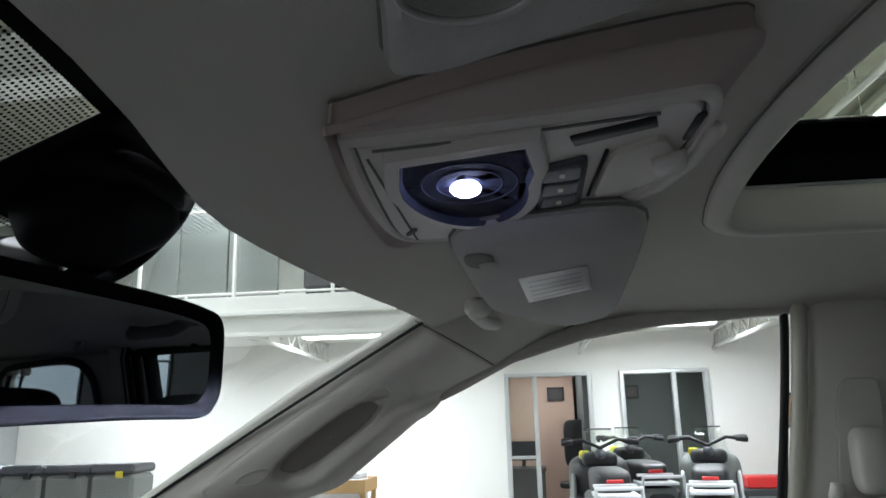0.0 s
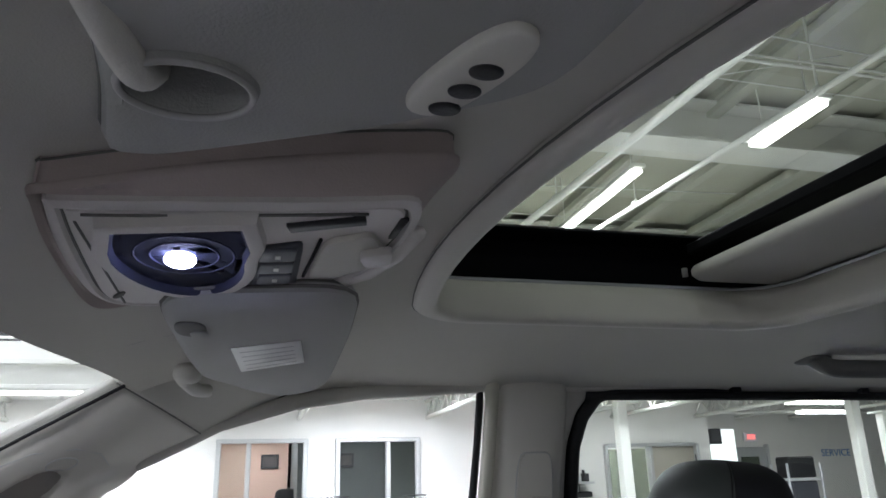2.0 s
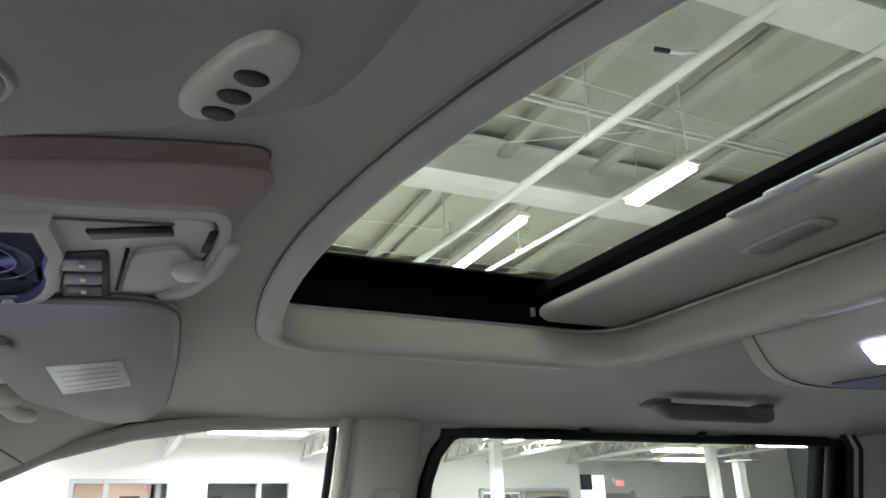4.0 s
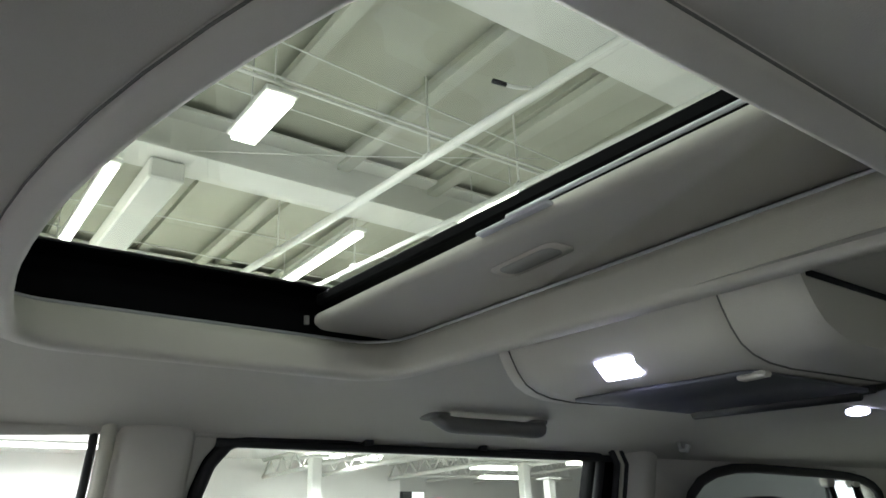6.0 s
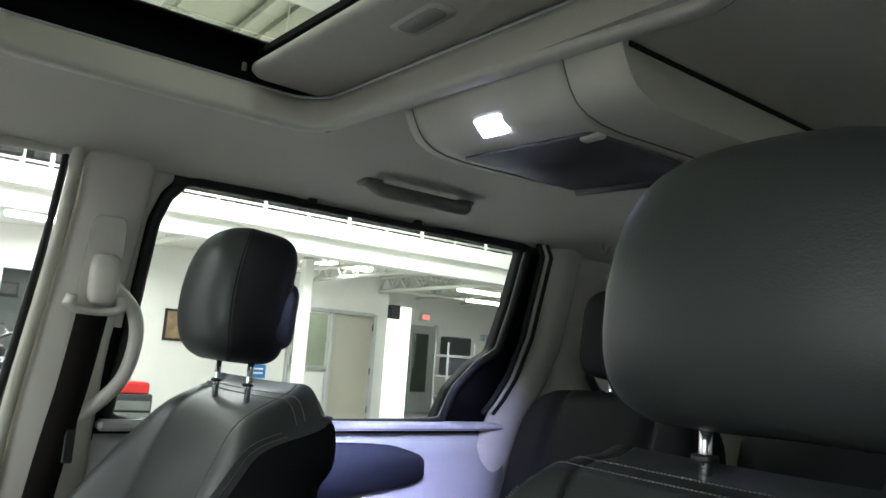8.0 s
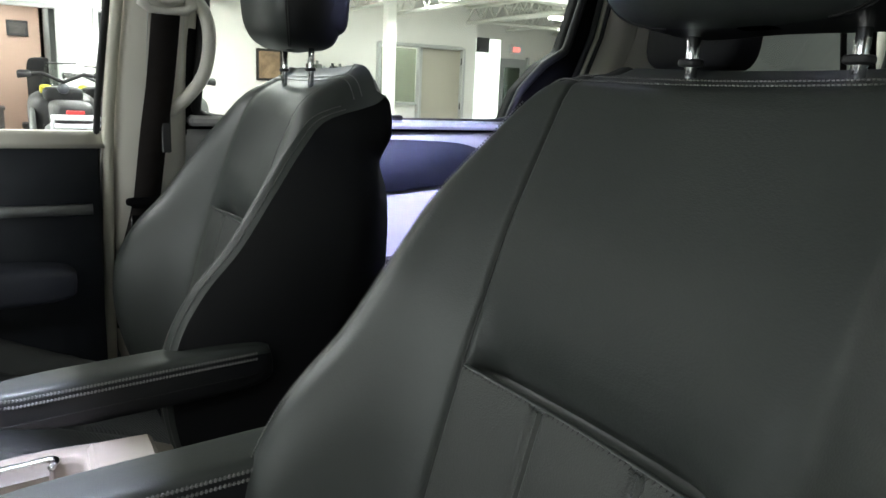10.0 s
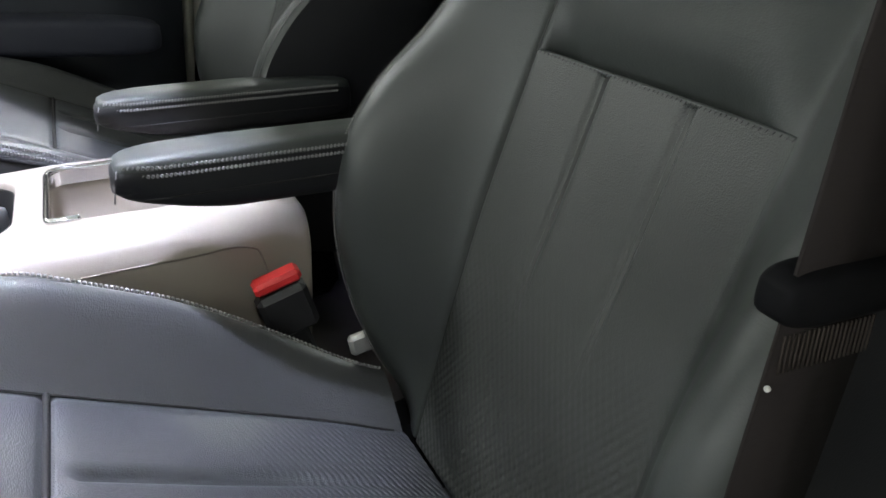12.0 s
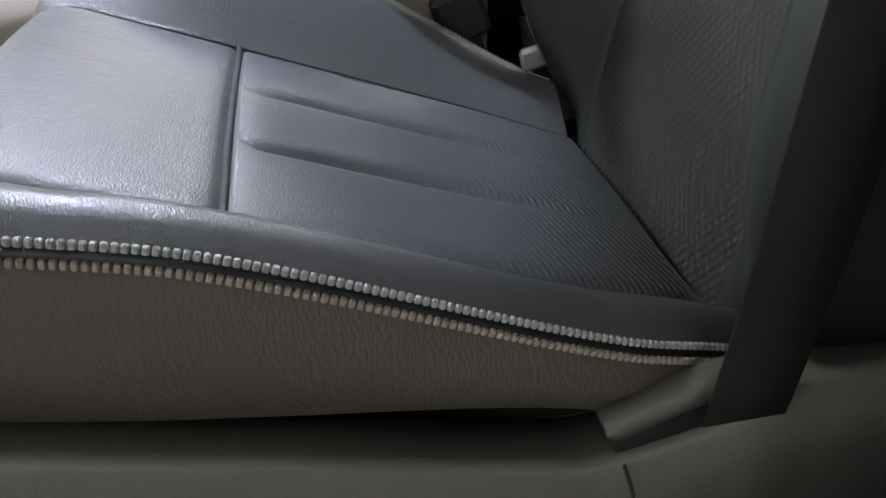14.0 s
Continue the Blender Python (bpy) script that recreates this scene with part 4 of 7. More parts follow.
shade = part("sunshade", Shape().loft([shade_ring(0, 1.672), shade_ring(0.002, 1.669), shade_ring(0.002, 1.664), shade_ring(-0.003, 1.659), shade_ring(-0.010, 1.6575)]), LINER, sun, "pale fabric sliding sunshade, pushed back")
part("pull_recess", Shape().loft([[(x, y, z) for x, y in rrect(-0.045, 0.047, -0.032, 0.006, 0.012)] for z in (1.6570, 1.6562)]), TRIM, shade, "oval moulded pull")
part("pull_cup", Shape().loft([[(x + (0.002 if z > 1.6 else 0), y, z) for x, y in rrect(-0.036, 0.038, -0.026, -0.001, 0.01)] for z in (1.6562, 1.6558)]), VINYL, shade)
part("shade_lip", Shape().box((-0.17, 0.052, 1.668), (0.25, 0.005, 0.004), Matrix.Rotation(0.05, 3, "Z"), 0.0015).box((-0.045, 0.050, 1.668), (0.09, 0.011, 0.004), Matrix.Rotation(0.05, 3, "Z"), 0.002), PAINT_WHITE, shade)
part("stop_pin", Shape().tube([(0.306, 0.074, 1.658), (0.306, 0.074, 1.668)], 0.0035, 8), HANDLE_GREY, sun)

# overhead console by the windscreen
oc = thing("overhead_console", (0.0, 0.58, 1.57), "grey plastic overhead console with a lit map lamp and buttons", "overhead console")
FACE = [(-0.091, 0.653), (-0.082, 0.655), (-0.04, 0.660), (0.02, 0.664), (0.08, 0.664), (0.106, 0.656), (0.114, 0.635), (0.112, 0.605), (0.098, 0.570), (0.068, 0.529), (0.034, 0.499), (-0.012, 0.487), (-0.060, 0.483), (-0.100, 0.489), (-0.100, 0.515), (-0.095, 0.55), (-0.090, 0.642)]


def face_z(x, y):
    return 1.555 + 0.02 * (0.66 - y) * 2 + 0.05 * x * 0.3


LIP = [(-0.109, 0.657), (-0.100, 0.659), (-0.05, 0.665), (0.02, 0.669), (0.084, 0.670), (0.113, 0.663), (0.121, 0.638), (0.119, 0.604), (0.105, 0.566), (0.075, 0.523), (0.04, 0.492), (-0.012, 0.478), (-0.060, 0.469), (-0.103, 0.466), (-0.107, 0.495), (-0.106, 0.54), (-0.107, 0.645)]


def rounded_loop(pts, n=5):
    """A closed smooth loop through points."""
    k = len(pts)
    out = []
    for i in range(k):
        a, b, c, d = (Vector(pts[(i + j) % k]) for j in (-1, 0, 1, 2))
        for m in range(n):
            f = m / n
            out.append(b + 0.5 * f * (c - a + f * (2 * a - 5 * b + 4 * c - d + f * (3 * (b - c) + d - a))))
    return out


def lip_ring(grow, dz):
    c = Vector((0.0, 0.575))
    return [(*(c + (p - c) * (1 + grow / (p - c).length)), roof_z(p.x, p.y) + dz) for p in rounded_loop(LIP)]


def face_ring(grow, dz):
    cx, cy = 0.005, 0.575
    out = []
    for x, y in rounded_loop(FACE):
        d = Vector((x - cx, y - cy))
        k = 1 + grow / d.length
        out.append((cx + d.x * k, cy + d.y * k, face_z(x, y) + dz))
    return out


part("skirt", Shape().loft([lip_ring(-0.004, 0.004), lip_ring(-0.003, -0.012), lip_ring(-0.0005, -0.0135), lip_ring(0, -0.0155), lip_ring(-0.001, -0.018), face_ring(0.004, 0.007), face_ring(0.002, 0.004)], caps=False), SKIRT, oc, "warm pinkish-grey skirt", crisp=50)
part("housing", Shape().loft([face_ring(0.0025, 0.008), face_ring(0.0025, 0.002), face_ring(-0.002, 0.0), face_ring(-0.004, 0.0), face_ring(-0.006, 0.003), face_ring(-0.0075, 0.003), face_ring(-0.009, 0.0005), face_ring(-0.02, 0.0005)]), TRIM_WARM, oc, "warm grey moulded housing", crisp=32)


LENS = material("smoked_lens", (0.045, 0.05, 0.085), 0.75, spec=0.2)


def on_face(pts, dz):
    return [(x, y, face_z(x, y) + dz) for x, y in pts]


LAMP = [(-0.068, 0.630), (-0.035, 0.636)] + [(-0.018 + 0.073 * math.sin(radians(a)), 0.6035 + 0.0335 * math.cos(radians(a)) - 0.004 * math.sin(radians(a))) for a in range(0, 181, 12)] + [(-0.040, 0.567), (-0.077, 0.571)]


def lamp_ring(k, dz):
    return on_face([(-0.014 + (x + 0.014) * k, 0.602 + (y - 0.602) * (1 + (k - 1) * 1.6)) for x, y in LAMP], dz)


lamp = part("map_lamp", Shape().loft([lamp_ring(1.17, 0.001), lamp_ring(1.15, -0.0055), lamp_ring(1.13, -0.0062), lamp_ring(1.02, -0.0062)], caps=False), TRIM_WARM, oc, "pale D-shaped lamp surround", crisp=40)
# inner wall of the pale surround, painted dark to hide the bulb's glare
part("inner_lip", Shape().loft([lamp_ring(1.02, -0.0062), lamp_ring(1.0, -0.0055), lamp_ring(0.99, 0.0)], caps=False), LENS, lamp, "inner lip darkened against the bulb's glare")
part("lens", Shape().loft([lamp_ring(1.0, -0.0010), lamp_ring(0.85, -0.0010), lamp_ring(0.6, -0.0010), lamp_ring(0.35, -0.0010), lamp_ring(0.08, -0.0010)]), LENS, lamp, "smoked lamp lens")
for r in (0.029, 0.020):
    part("reflector_ring", Shape().tube([(-0.017 + r * 1.25 * math.cos(q), 0.601 + r * 0.92 * math.sin(q), face_z(-0.017 + r * 1.25 * math.cos(q), 0.601 + r * 0.92 * math.sin(q)) - 0.0009) for q in (k * math.pi / 12 for k in range(24))], 0.0008, 6, closed=True), LENS, lamp)
part("bulb", Shape().blob((-0.020, 0.603, 1.5528), (0.017, 0.017, 0.009), e=(1, 1)), BULB_GLOW, lamp, "lit white LED")
BUTTON = material("button_grey", (0.11, 0.115, 0.13), 0.45)
btn = part("button_bank", Shape().loft([on_face(rounded([(-0.044, 0.538), (0.063, 0.537), (0.066, 0.566), (-0.034, 0.561)], 3, 0.12), d) for d in (0.0005, -0.0018)]), TRIM_DARK, oc, "smoked button bank")
for k in range(4):
    x = -0.026 + 0.0255 * k
    b = part("button", Shape().loft([on_face(rounded([(x - 0.0105 + e, 0.541 + e), (x + 0.0112 - e, 0.541 + e), (x + 0.0135 - e, 0.5625 - e), (x - 0.0082 + e, 0.5605 - e)], 3, 0.15), d) for d, e in ((-0.0016, 0), (-0.0032, 0.0002), (-0.0038, 0.0012))]), BUTTON, btn)
    part("mark", Shape().box((x + 0.001, 0.551, face_z(x, 0.551) - 0.0040), (0.006, 0.003, 0.0006), ch=0.0002), PAPER, b)
part("slot", Shape().loft([on_face([(-0.072, 0.549), (-0.086, 0.511), (-0.076, 0.509), (-0.061, 0.546)], d) for d in (0.001, -0.0012)]), BLACK, oc, "dark open slot")
FLAP = [(-0.047, 0.527), (-0.063, 0.504), (-0.030, 0.491), (0.002, 0.497), (0.019, 0.513), (0.025, 0.531)]
flap = part("flap", Shape().loft([on_face(rounded(FLAP, 4, 0.2), 0.0005), on_face(rounded(FLAP, 4, 0.2), -0.0028), on_face([(-0.015 + (x + 0.015) * 0.95, 0.511 + (y - 0.511) * 0.95) for x, y in rounded(FLAP, 4, 0.2)], -0.0036)]), TRIM, oc, "pale hinged flap", crisp=40)
part("flap_gap", Shape().tube(on_face([(-0.049, 0.5295), (-0.01, 0.5315), (0.027, 0.5335)], -0.0006), 0.0011, 6), SEAM, oc, "dark hinge gap")
part("flap_latch", Shape().loft([on_face(rounded([(-0.048, 0.490), (-0.026, 0.488), (-0.020, 0.501), (-0.040, 0.508)], 4, 0.3), d) for d in (-0.003, -0.0075, -0.0085)]), TRIM_WARM, flap)
part("rear_slit", Shape().loft([on_face([(-0.084, 0.4885), (-0.054, 0.4905), (-0.053, 0.4935), (-0.083, 0.4925)], d) for d in (0.001, -0.001)]), BLACK, oc)
part("lower_rim", Shape().tube(on_face([(0.105, 0.592), (0.090, 0.555), (0.060, 0.518), (0.026, 0.492), (-0.015, 0.4815), (-0.06, 0.478)], 0.001), 0.0042, 8), TRIM_WARM, oc, "rounded lower lip")
part("microphone", Shape().blob((0.075, 0.648, face_z(0.075, 0.648) - 0.001), (0.018, 0.004, 0.0022), Matrix.Rotation(0.5, 3, "Z"), (0.6, 0.8)), SEAM_SOFT, oc, "small microphone slit")
# the soft shadow below the headliner, drawn as a thin grey tube
part("roof_shadow_line", Shape().tube(lip_ring(-0.0035, -0.0010), 0.0007, 6, closed=True), SEAM_SOFT, oc, "soft shadow line under the headliner, drawn as a tube")
part("face_groove", Shape().tube(face_ring(-0.0068, 0.0022), 0.0008, 5, closed=True), SEAM_SOFT, oc)
part("seam_line", Shape().tube(on_face([(-0.070, 0.6465), (0.100, 0.648)], -0.0002), 0.0008, 5), SEAM_SOFT, oc)
part("upper_groove", Shape().tube(on_face([(-0.080, 0.642), (-0.081, 0.60), (-0.086, 0.55), (-0.090, 0.51)], -0.0002), 0.0009, 5), SEAM_SOFT, oc)

# sun visors


def round_about(pts, c, n=96):
    """An outline resampled at even angles about an inner point."""
    out, m = [], len(pts)
    for k in range(n):
        d = Vector((math.cos(2 * math.pi * k / n), math.sin(2 * math.pi * k / n)))
        for i in range(m):
            a, b = Vector(pts[i]) - c, Vector(pts[(i + 1) % m]) - c
            e = b - a
            det = d.x * -e.y + e.x * d.y
            if abs(det) < 1e-12:
                continue
            r, s = (a.x * -e.y + e.x * a.y) / det, (d.x * a.y - d.y * a.x) / det
            if r > 0 and -1e-9 <= s <= 1 + 1e-9:
                out.append(tuple(c + d * r))
                break
    return out


def visor(name, pts, z, label, tilt, mat=VINYL, bowl=None):
    t = thing(name, (sum(p[0] for p in pts) / len(pts), 0.55, z), label, "sun visor", "sun visors")
    cx, cy = sum(p[0] for p in pts) / len(pts), sum(p[1] for p in pts) / len(pts)
    def ring(g, dz):
        return [(cx + (x - cx) * (1 + g / 0.12), cy + (y - cy) * (1 + g / 0.07), z + tilt(x, y) + dz) for x, y in pts]
    rings = [ring(-0.012, 0.012), ring(-0.003, 0.010), ring(0, 0.004), ring(0, -0.003), ring(-0.003, -0.008), ring(-0.010, -0.0105)]
    if bowl:
        c, rx, ry = bowl
        def dip(k, dz):
            return [(c.x + rx * k * math.cos(q), c.y + ry * k * math.sin(q), z + tilt(c.x, c.y) + dz) for q in (2 * math.pi * i / len(pts) for i in range(len(pts)))]
        rings += [dip(1.12, -0.0105), dip(1.08, -0.0128), dip(1.0, -0.0130), dip(0.96, -0.0115), dip(0.93, -0.003), dip(0.84, 0.006), dip(0.6, 0.0095), dip(0.2, 0.010)]
    part("panel", Shape().loft(rings), mat, t, "soft vinyl panel", crisp=38)
    part("edge_seam", Shape().tube(ring(0.0004, 0.001), 0.0013, 6, closed=True), SEAM_SOFT, t, "stitched dark edge seam")
    if bowl:
        part("bowl_rim", Shape().tube(dip(1.02, -0.0128), 0.0013, 8, closed=True), GLOSS_RIM, t, "smooth rim round the pivot recess")
    return t


v = visor("sun_visor", rounded([(0.06, 0.627), (0.279, 0.620), (0.385, 0.612), (0.43, 0.588), (0.49, 0.562), (0.540, 0.520), (0.51, 0.490), (0.43, 0.474), (0.186, 0.484), (0.03, 0.496)]), 1.5555, "folded grey vinyl passenger sun visor with a white label", lambda x, y: 0.0)
part("label", Shape().loft([[(x, y, 1.5448 + d) for x, y in ((0.2, 0.579), (0.16, 0.525), (0.259, 0.515), (0.32, 0.571))] for d in (0.0, -0.0012)]), PAPER, v, "white printed warning label")
for k in range(5):
    f, g = 0.14 + 0.18 * k, 0.155 + 0.18 * k
    part("print_line", Shape().loft([[(x, y, 1.5435 + d) for x, y in ((0.195 + 0.12 * f, 0.573 - 0.008 * f), (0.164 + 0.099 * f, 0.531 - 0.010 * f), (0.164 + 0.099 * g, 0.531 - 0.010 * g), (0.195 + 0.12 * g, 0.573 - 0.008 * g))] for d in (0.0, -0.0004)]), BAR_GREY, v)
part("pivot", Shape().blob((0.415, 0.628, 1.556), (0.040, 0.030, 0.022), e=(0.8, 0.8)).tube(curve([(0.42, 0.632, 1.550), (0.46, 0.622, 1.545), (0.505, 0.612, 1.549)]), 0.008), TRIM, v, "grey pivot arm")
part("clip", Shape().blob((0.124, 0.606, 1.5445), (0.044, 0.022, 0.006), e=(0.8, 0.8)), SEAM_SOFT, v, "dark oval clip")
part("clip_button", Shape().blob((0.128, 0.600, 1.5415), (0.018, 0.013, 0.004), e=(0.8, 0.9)), VINYL, v)
BOWL = Vector((-0.217, 0.586))
v = visor("sun_visor", round_about(rounded([(-0.150, 0.622), (-0.21, 0.612), (-0.32, 0.610), (-0.50, 0.610), (-0.57, 0.59), (-0.57, 0.47), (-0.45, 0.452), (-0.29, 0.457), (-0.226, 0.466), (-0.190, 0.522)]), BOWL), 1.561, "folded grey vinyl driver sun visor with three round buttons", lambda x, y: -0.03 * (y - 0.55), bowl=(BOWL, 0.0165, 0.0195))
pod = part("button_pod", Shape().blob((-0.239, 0.503, 1.5508), (0.056, 0.021, 0.007), Matrix.Rotation(0.40, 3, "Z"), (0.5, 0.8)), TRIM, v, "oval button panel")
for k in range(3):
    part("button", Shape().blob((-0.246 + 0.012 * k, 0.4995 + 0.0033 * k, 1.5472), (0.0082, 0.0108, 0.0022), e=(0.6, 1)), BLACK, pod)
part("support_arm", Shape().tube(curve([(-0.300, 0.622, 1.574), (-0.262, 0.610, 1.556), (-0.238, 0.603, 1.5495), (-0.222, 0.599, 1.5495), (-0.214, 0.597, 1.556)], 4), 0.0058, 12), TRIM, v, "curved support arm")

# windscreen
def on_screen(u, v, up=0.0):
    return (u * (0.54 + 0.33 * v - 0.10 * v * v), front_y(u * 0.45) + 0.86 * v - up * 0.45, 1.562 + 0.012 * (1 - u * u) - 0.42 * v - 0.065 * v * v - up * 0.85)


s = Shape().grid(lambda u, v: on_screen(u, v), steps(-1, 1, 12), steps(0, 1, 10))
ws = thing("windscreen", (0, 1.1, 1.3), "clear windscreen with black dotted upper band", "windscreen")
part("pane", s, CLEAR, ws).visible_shadow = False


part("upper_band", Shape().grid(lambda u, v: on_screen(u, v, 0.004), steps(-1, -0.02, 12), steps(0.0, 0.022, 2), (0, 0.001, 0.001)), FRIT, ws, "black ceramic band")
part("sensor_patch", Shape().grid(lambda u, v: on_screen(u, v, 0.005), steps(-0.235, -0.03, 8), steps(0.015, 0.095, 6), (0, 0.001, 0.001)), FRIT, ws, "black sensor patch")
s = Shape()
for i in range(108):
    for j in range(42):
        u, v = (-0.23 + 0.0026 * (i + 0.5 * (j % 2))) / 0.555, 0.022 + 0.0027 * j
        if (-0.235 < u < -0.03 and v < 0.097) or (u > -0.03 and v > 0.075 - 0.3 * (u + 0.03)) or v > 0.115 - 0.05 * (u + 0.4):
            continue
        size = 0.00085 if u < -0.03 else 0.0006
        c = Vector(on_screen(u, v, 0.003))
        s.add([c + Vector((size * a, size * 0.9 * b, -size * 0.44 * b)) for a, b in ((1, 0), (0.5, 0.87), (-0.5, 0.87), (-1, 0), (-0.5, -0.87), (0.5, -0.87))], [(0, 1, 2, 3, 4, 5)], flat=True)
tagged(part("dot_pattern", s, FRIT, ws, recalc=False), kind="stuff")
for q in (-1, 1):
    part("side_seal", Shape().tube([on_screen(q * 0.995, v, 0.004) for v in steps(0, 1, 8)], 0.0022, 6), RUBBER, ws)

# mirror with its stalk and sensor pod
mr = thing("rear_view_mirror", (0.0, 0.83, 1.52), "black framed rear-view mirror hung from the windscreen", "mirror")
MR = Matrix.Rotation(-0.33, 3, "Z") @ Matrix.Rotation(0.03, 3, "X") @ Matrix.Rotation(0.03, 3, "Y")
MC = Vector((-0.078, 0.810, 1.4805))
out = rounded([(-0.128, -0.042), (-0.10, 0.027), (0.09, 0.026), (0.126, 0.021), (0.128, -0.028), (0.118, -0.042), (0.06, -0.044), (-0.05, -0.052)], 4, 0.3)
def mring(k, dy):
    return [MC + MR @ Vector((x * k, dy, z * (k if k > 0.9 else k - 0.06))) for x, z in out]
part("shell", Shape().loft([mring(0.7, 0.035), mring(0.93, 0.025), mring(1.0, 0.008), mring(1.0, -0.006), mring(0.98, -0.010), mring(0.94, -0.010), mring(0.935, -0.006)]), FRIT, mr, "black plastic shell")
part("mirror_glass", Shape().add([MC + MR @ Vector((x * 0.915, -0.0068, -0.010 + (z + 0.010) * 0.76)) for x, z in out], [tuple(range(len(out)))], flat=True), MIRROR, mr, "silvered mirror glass")
part("stalk", Shape().tube([MC + Vector((0.0, 0.03, 0.01)), (-0.03, 0.845, 1.50), (-0.045, 0.835, 1.525)], [0.011, 0.014, 0.02], 10), BLACK, mr)
pod = part("sensor_pod", Shape().blob((-0.064, 0.787, 1.536), (0.076, 0.066, 0.040), Matrix.Rotation(-0.4, 3, "X"), (0.6, 0.6)).blob((-0.078, 0.770, 1.550), (0.085, 0.042, 0.016), e=(0.4, 0.5)), FRIT, mr, "black sensor pod")
part("cable_loop", Shape().tube([(-0.06, 0.778, 1.553), (-0.045, 0.760, 1.563), (-0.036, 0.756, 1.564), (-0.030, 0.764, 1.554), (-0.030, 0.780, 1.542), (-0.048, 0.790, 1.530)], 0.0045, 8).tube([(-0.05, 0.784, 1.545), (-0.040, 0.770, 1.556), (-0.033, 0.762, 1.560)], 0.004, 8).tube(curve([(-0.001, 0.765, 1.582), (0.008, 0.775, 1.569), (0.009, 0.785, 1.552), (-0.013, 0.790, 1.529), (-0.026, 0.800, 1.515), (-0.060, 0.802, 1.504)], 4), 0.0058, 8), FRIT, pod)

# pillar trim darkened to paint the shade inside the handle's recess
WELL_SHADE = material("shaded_well_trim", (0.36, 0.335, 0.30), 0.8, grain=0.3, scale=500)
# windscreen pillars with grab handle
EA = [(0.52, 0.64, 1.584), (0.54, 0.718, 1.562), (0.61, 0.885, 1.482), (0.67, 1.105, 1.354), (0.72, 1.303, 1.238), (0.77, 1.55, 1.09)]
EB = [(0.655, 0.48, 1.578), (0.66, 0.62, 1.508), (0.68, 0.76, 1.445), (0.70, 0.893, 1.348), (0.73, 1.014, 1.267), (0.77, 1.2, 1.12)]


def along(pts, t):
    t = max(0.0, min(0.9999, t)) * (len(pts) - 1)
    i = int(t)
    return Vector(pts[i]).lerp(Vector(pts[i + 1]), t - i)


def well(u, v):
    """0 at the middle of the handle's well, 1 at its rim."""
    du, dv = u - 0.472, v - 0.64
    return (abs((du - 0.12 * dv) / 0.100) ** 2.6 + abs(dv / 0.175) ** 2.6) ** (1 / 1.3)


def pillar_at(q, u, v, out=0.0):
    a, b = along(EA, u), along(EB, u)
    v = min(v, 1.0 + (0.16 * smooth(0.28, 0.40, u) * smooth(0.68, 0.58, u) if q > 0 else 0.0))
    form = 0.03 * math.sin(math.pi * min(1, max(0, v)))
    if q > 0:
        grip = smooth(0.30, 0.38, u) * smooth(0.66, 0.58, u)
        form += -0.020 * smooth(1.0, 0.72, well(u, v)) + grip * (0.026 * math.exp(-(((v - 0.98) / 0.15) ** 2)) + 0.006 * smooth(0.16, 0.26, v))
    p = a.lerp(b, v) + Vector((-1, -0.25, -0.15)) * (form + out)
    return Vector((q * p.x, p.y, p.z))


for q in (1, -1):
    pl = thing("windscreen_pillar", pillar_at(q, 0.4, 0.5), "pale moulded windscreen pillar trim" + (" with a moulded grab handle" if q > 0 else ""), "pillar trim", "windscreen pillars")
    part("upper_corner", Shape().grid(lambda u, v: pillar_at(q, u, v), steps(0, 0.199, 20), steps(0, 1, 30), (q * 0.02, 0.01, 0.01)), LINER, pl, "fabric-covered top corner")
    part("corner_joint", Shape().tube([pillar_at(q, 0.2, v, -0.0002) for v in steps(0.0, 0.98, 20)], 0.0013, 6), SEAM_SOFT, pl, "thin joint under the roof fabric")
    part("trim", Shape().grid(lambda u, v: pillar_at(q, u, v), steps(0.201, 1, 80), steps(0, 1.16 if q > 0 else 1.0, 40), (q * 0.02, 0.01, 0.01)), TRIM, pl)
    if q > 0:
        part("handle_well", Shape().grid(lambda r, a: pillar_at(q, 0.472 + 0.100 * r * math.copysign(abs(math.cos(a)) ** 0.77, math.cos(a)) + 0.12 * 0.175 * r * math.sin(a), 0.64 + 0.175 * r * math.copysign(abs(math.sin(a)) ** 0.77, math.sin(a)), 0.0022), steps(0.02, 0.87, 8), steps(0, 2 * math.pi, 40)), WELL_SHADE, pl, "handle well with its shade painted in darker trim")
        part("cover_seam", Shape().tube([pillar_at(q, u, v, 0.0004) for u, v in ((0.335, 0.80), (0.318, 0.62), (0.325, 0.44), (0.36, 0.27), (0.42, 0.20), (0.50, 0.195), (0.56, 0.21), (0.605, 0.27), (0.632, 0.42), (0.635, 0.6))], 0.0007, 6), BAR_GREY, pl)
        for u, v in ((0.362, 0.53), (0.568, 0.47)):
            ring = []
            for k in range(20):
                w = k * math.pi / 10
                ring.append(pillar_at(q, u + 0.019 * math.cos(w), v + 0.085 * math.sin(w), 0.0006))
            part("screw_cap", Shape().tube(ring, 0.0008, 5, closed=True), BAR_GREY, pl, "round screw cap")

# side rails, doors and windows


def side_point(q, y, z, inn=0.0):
    return Vector((q * (side_x(z) - inn), y, z))


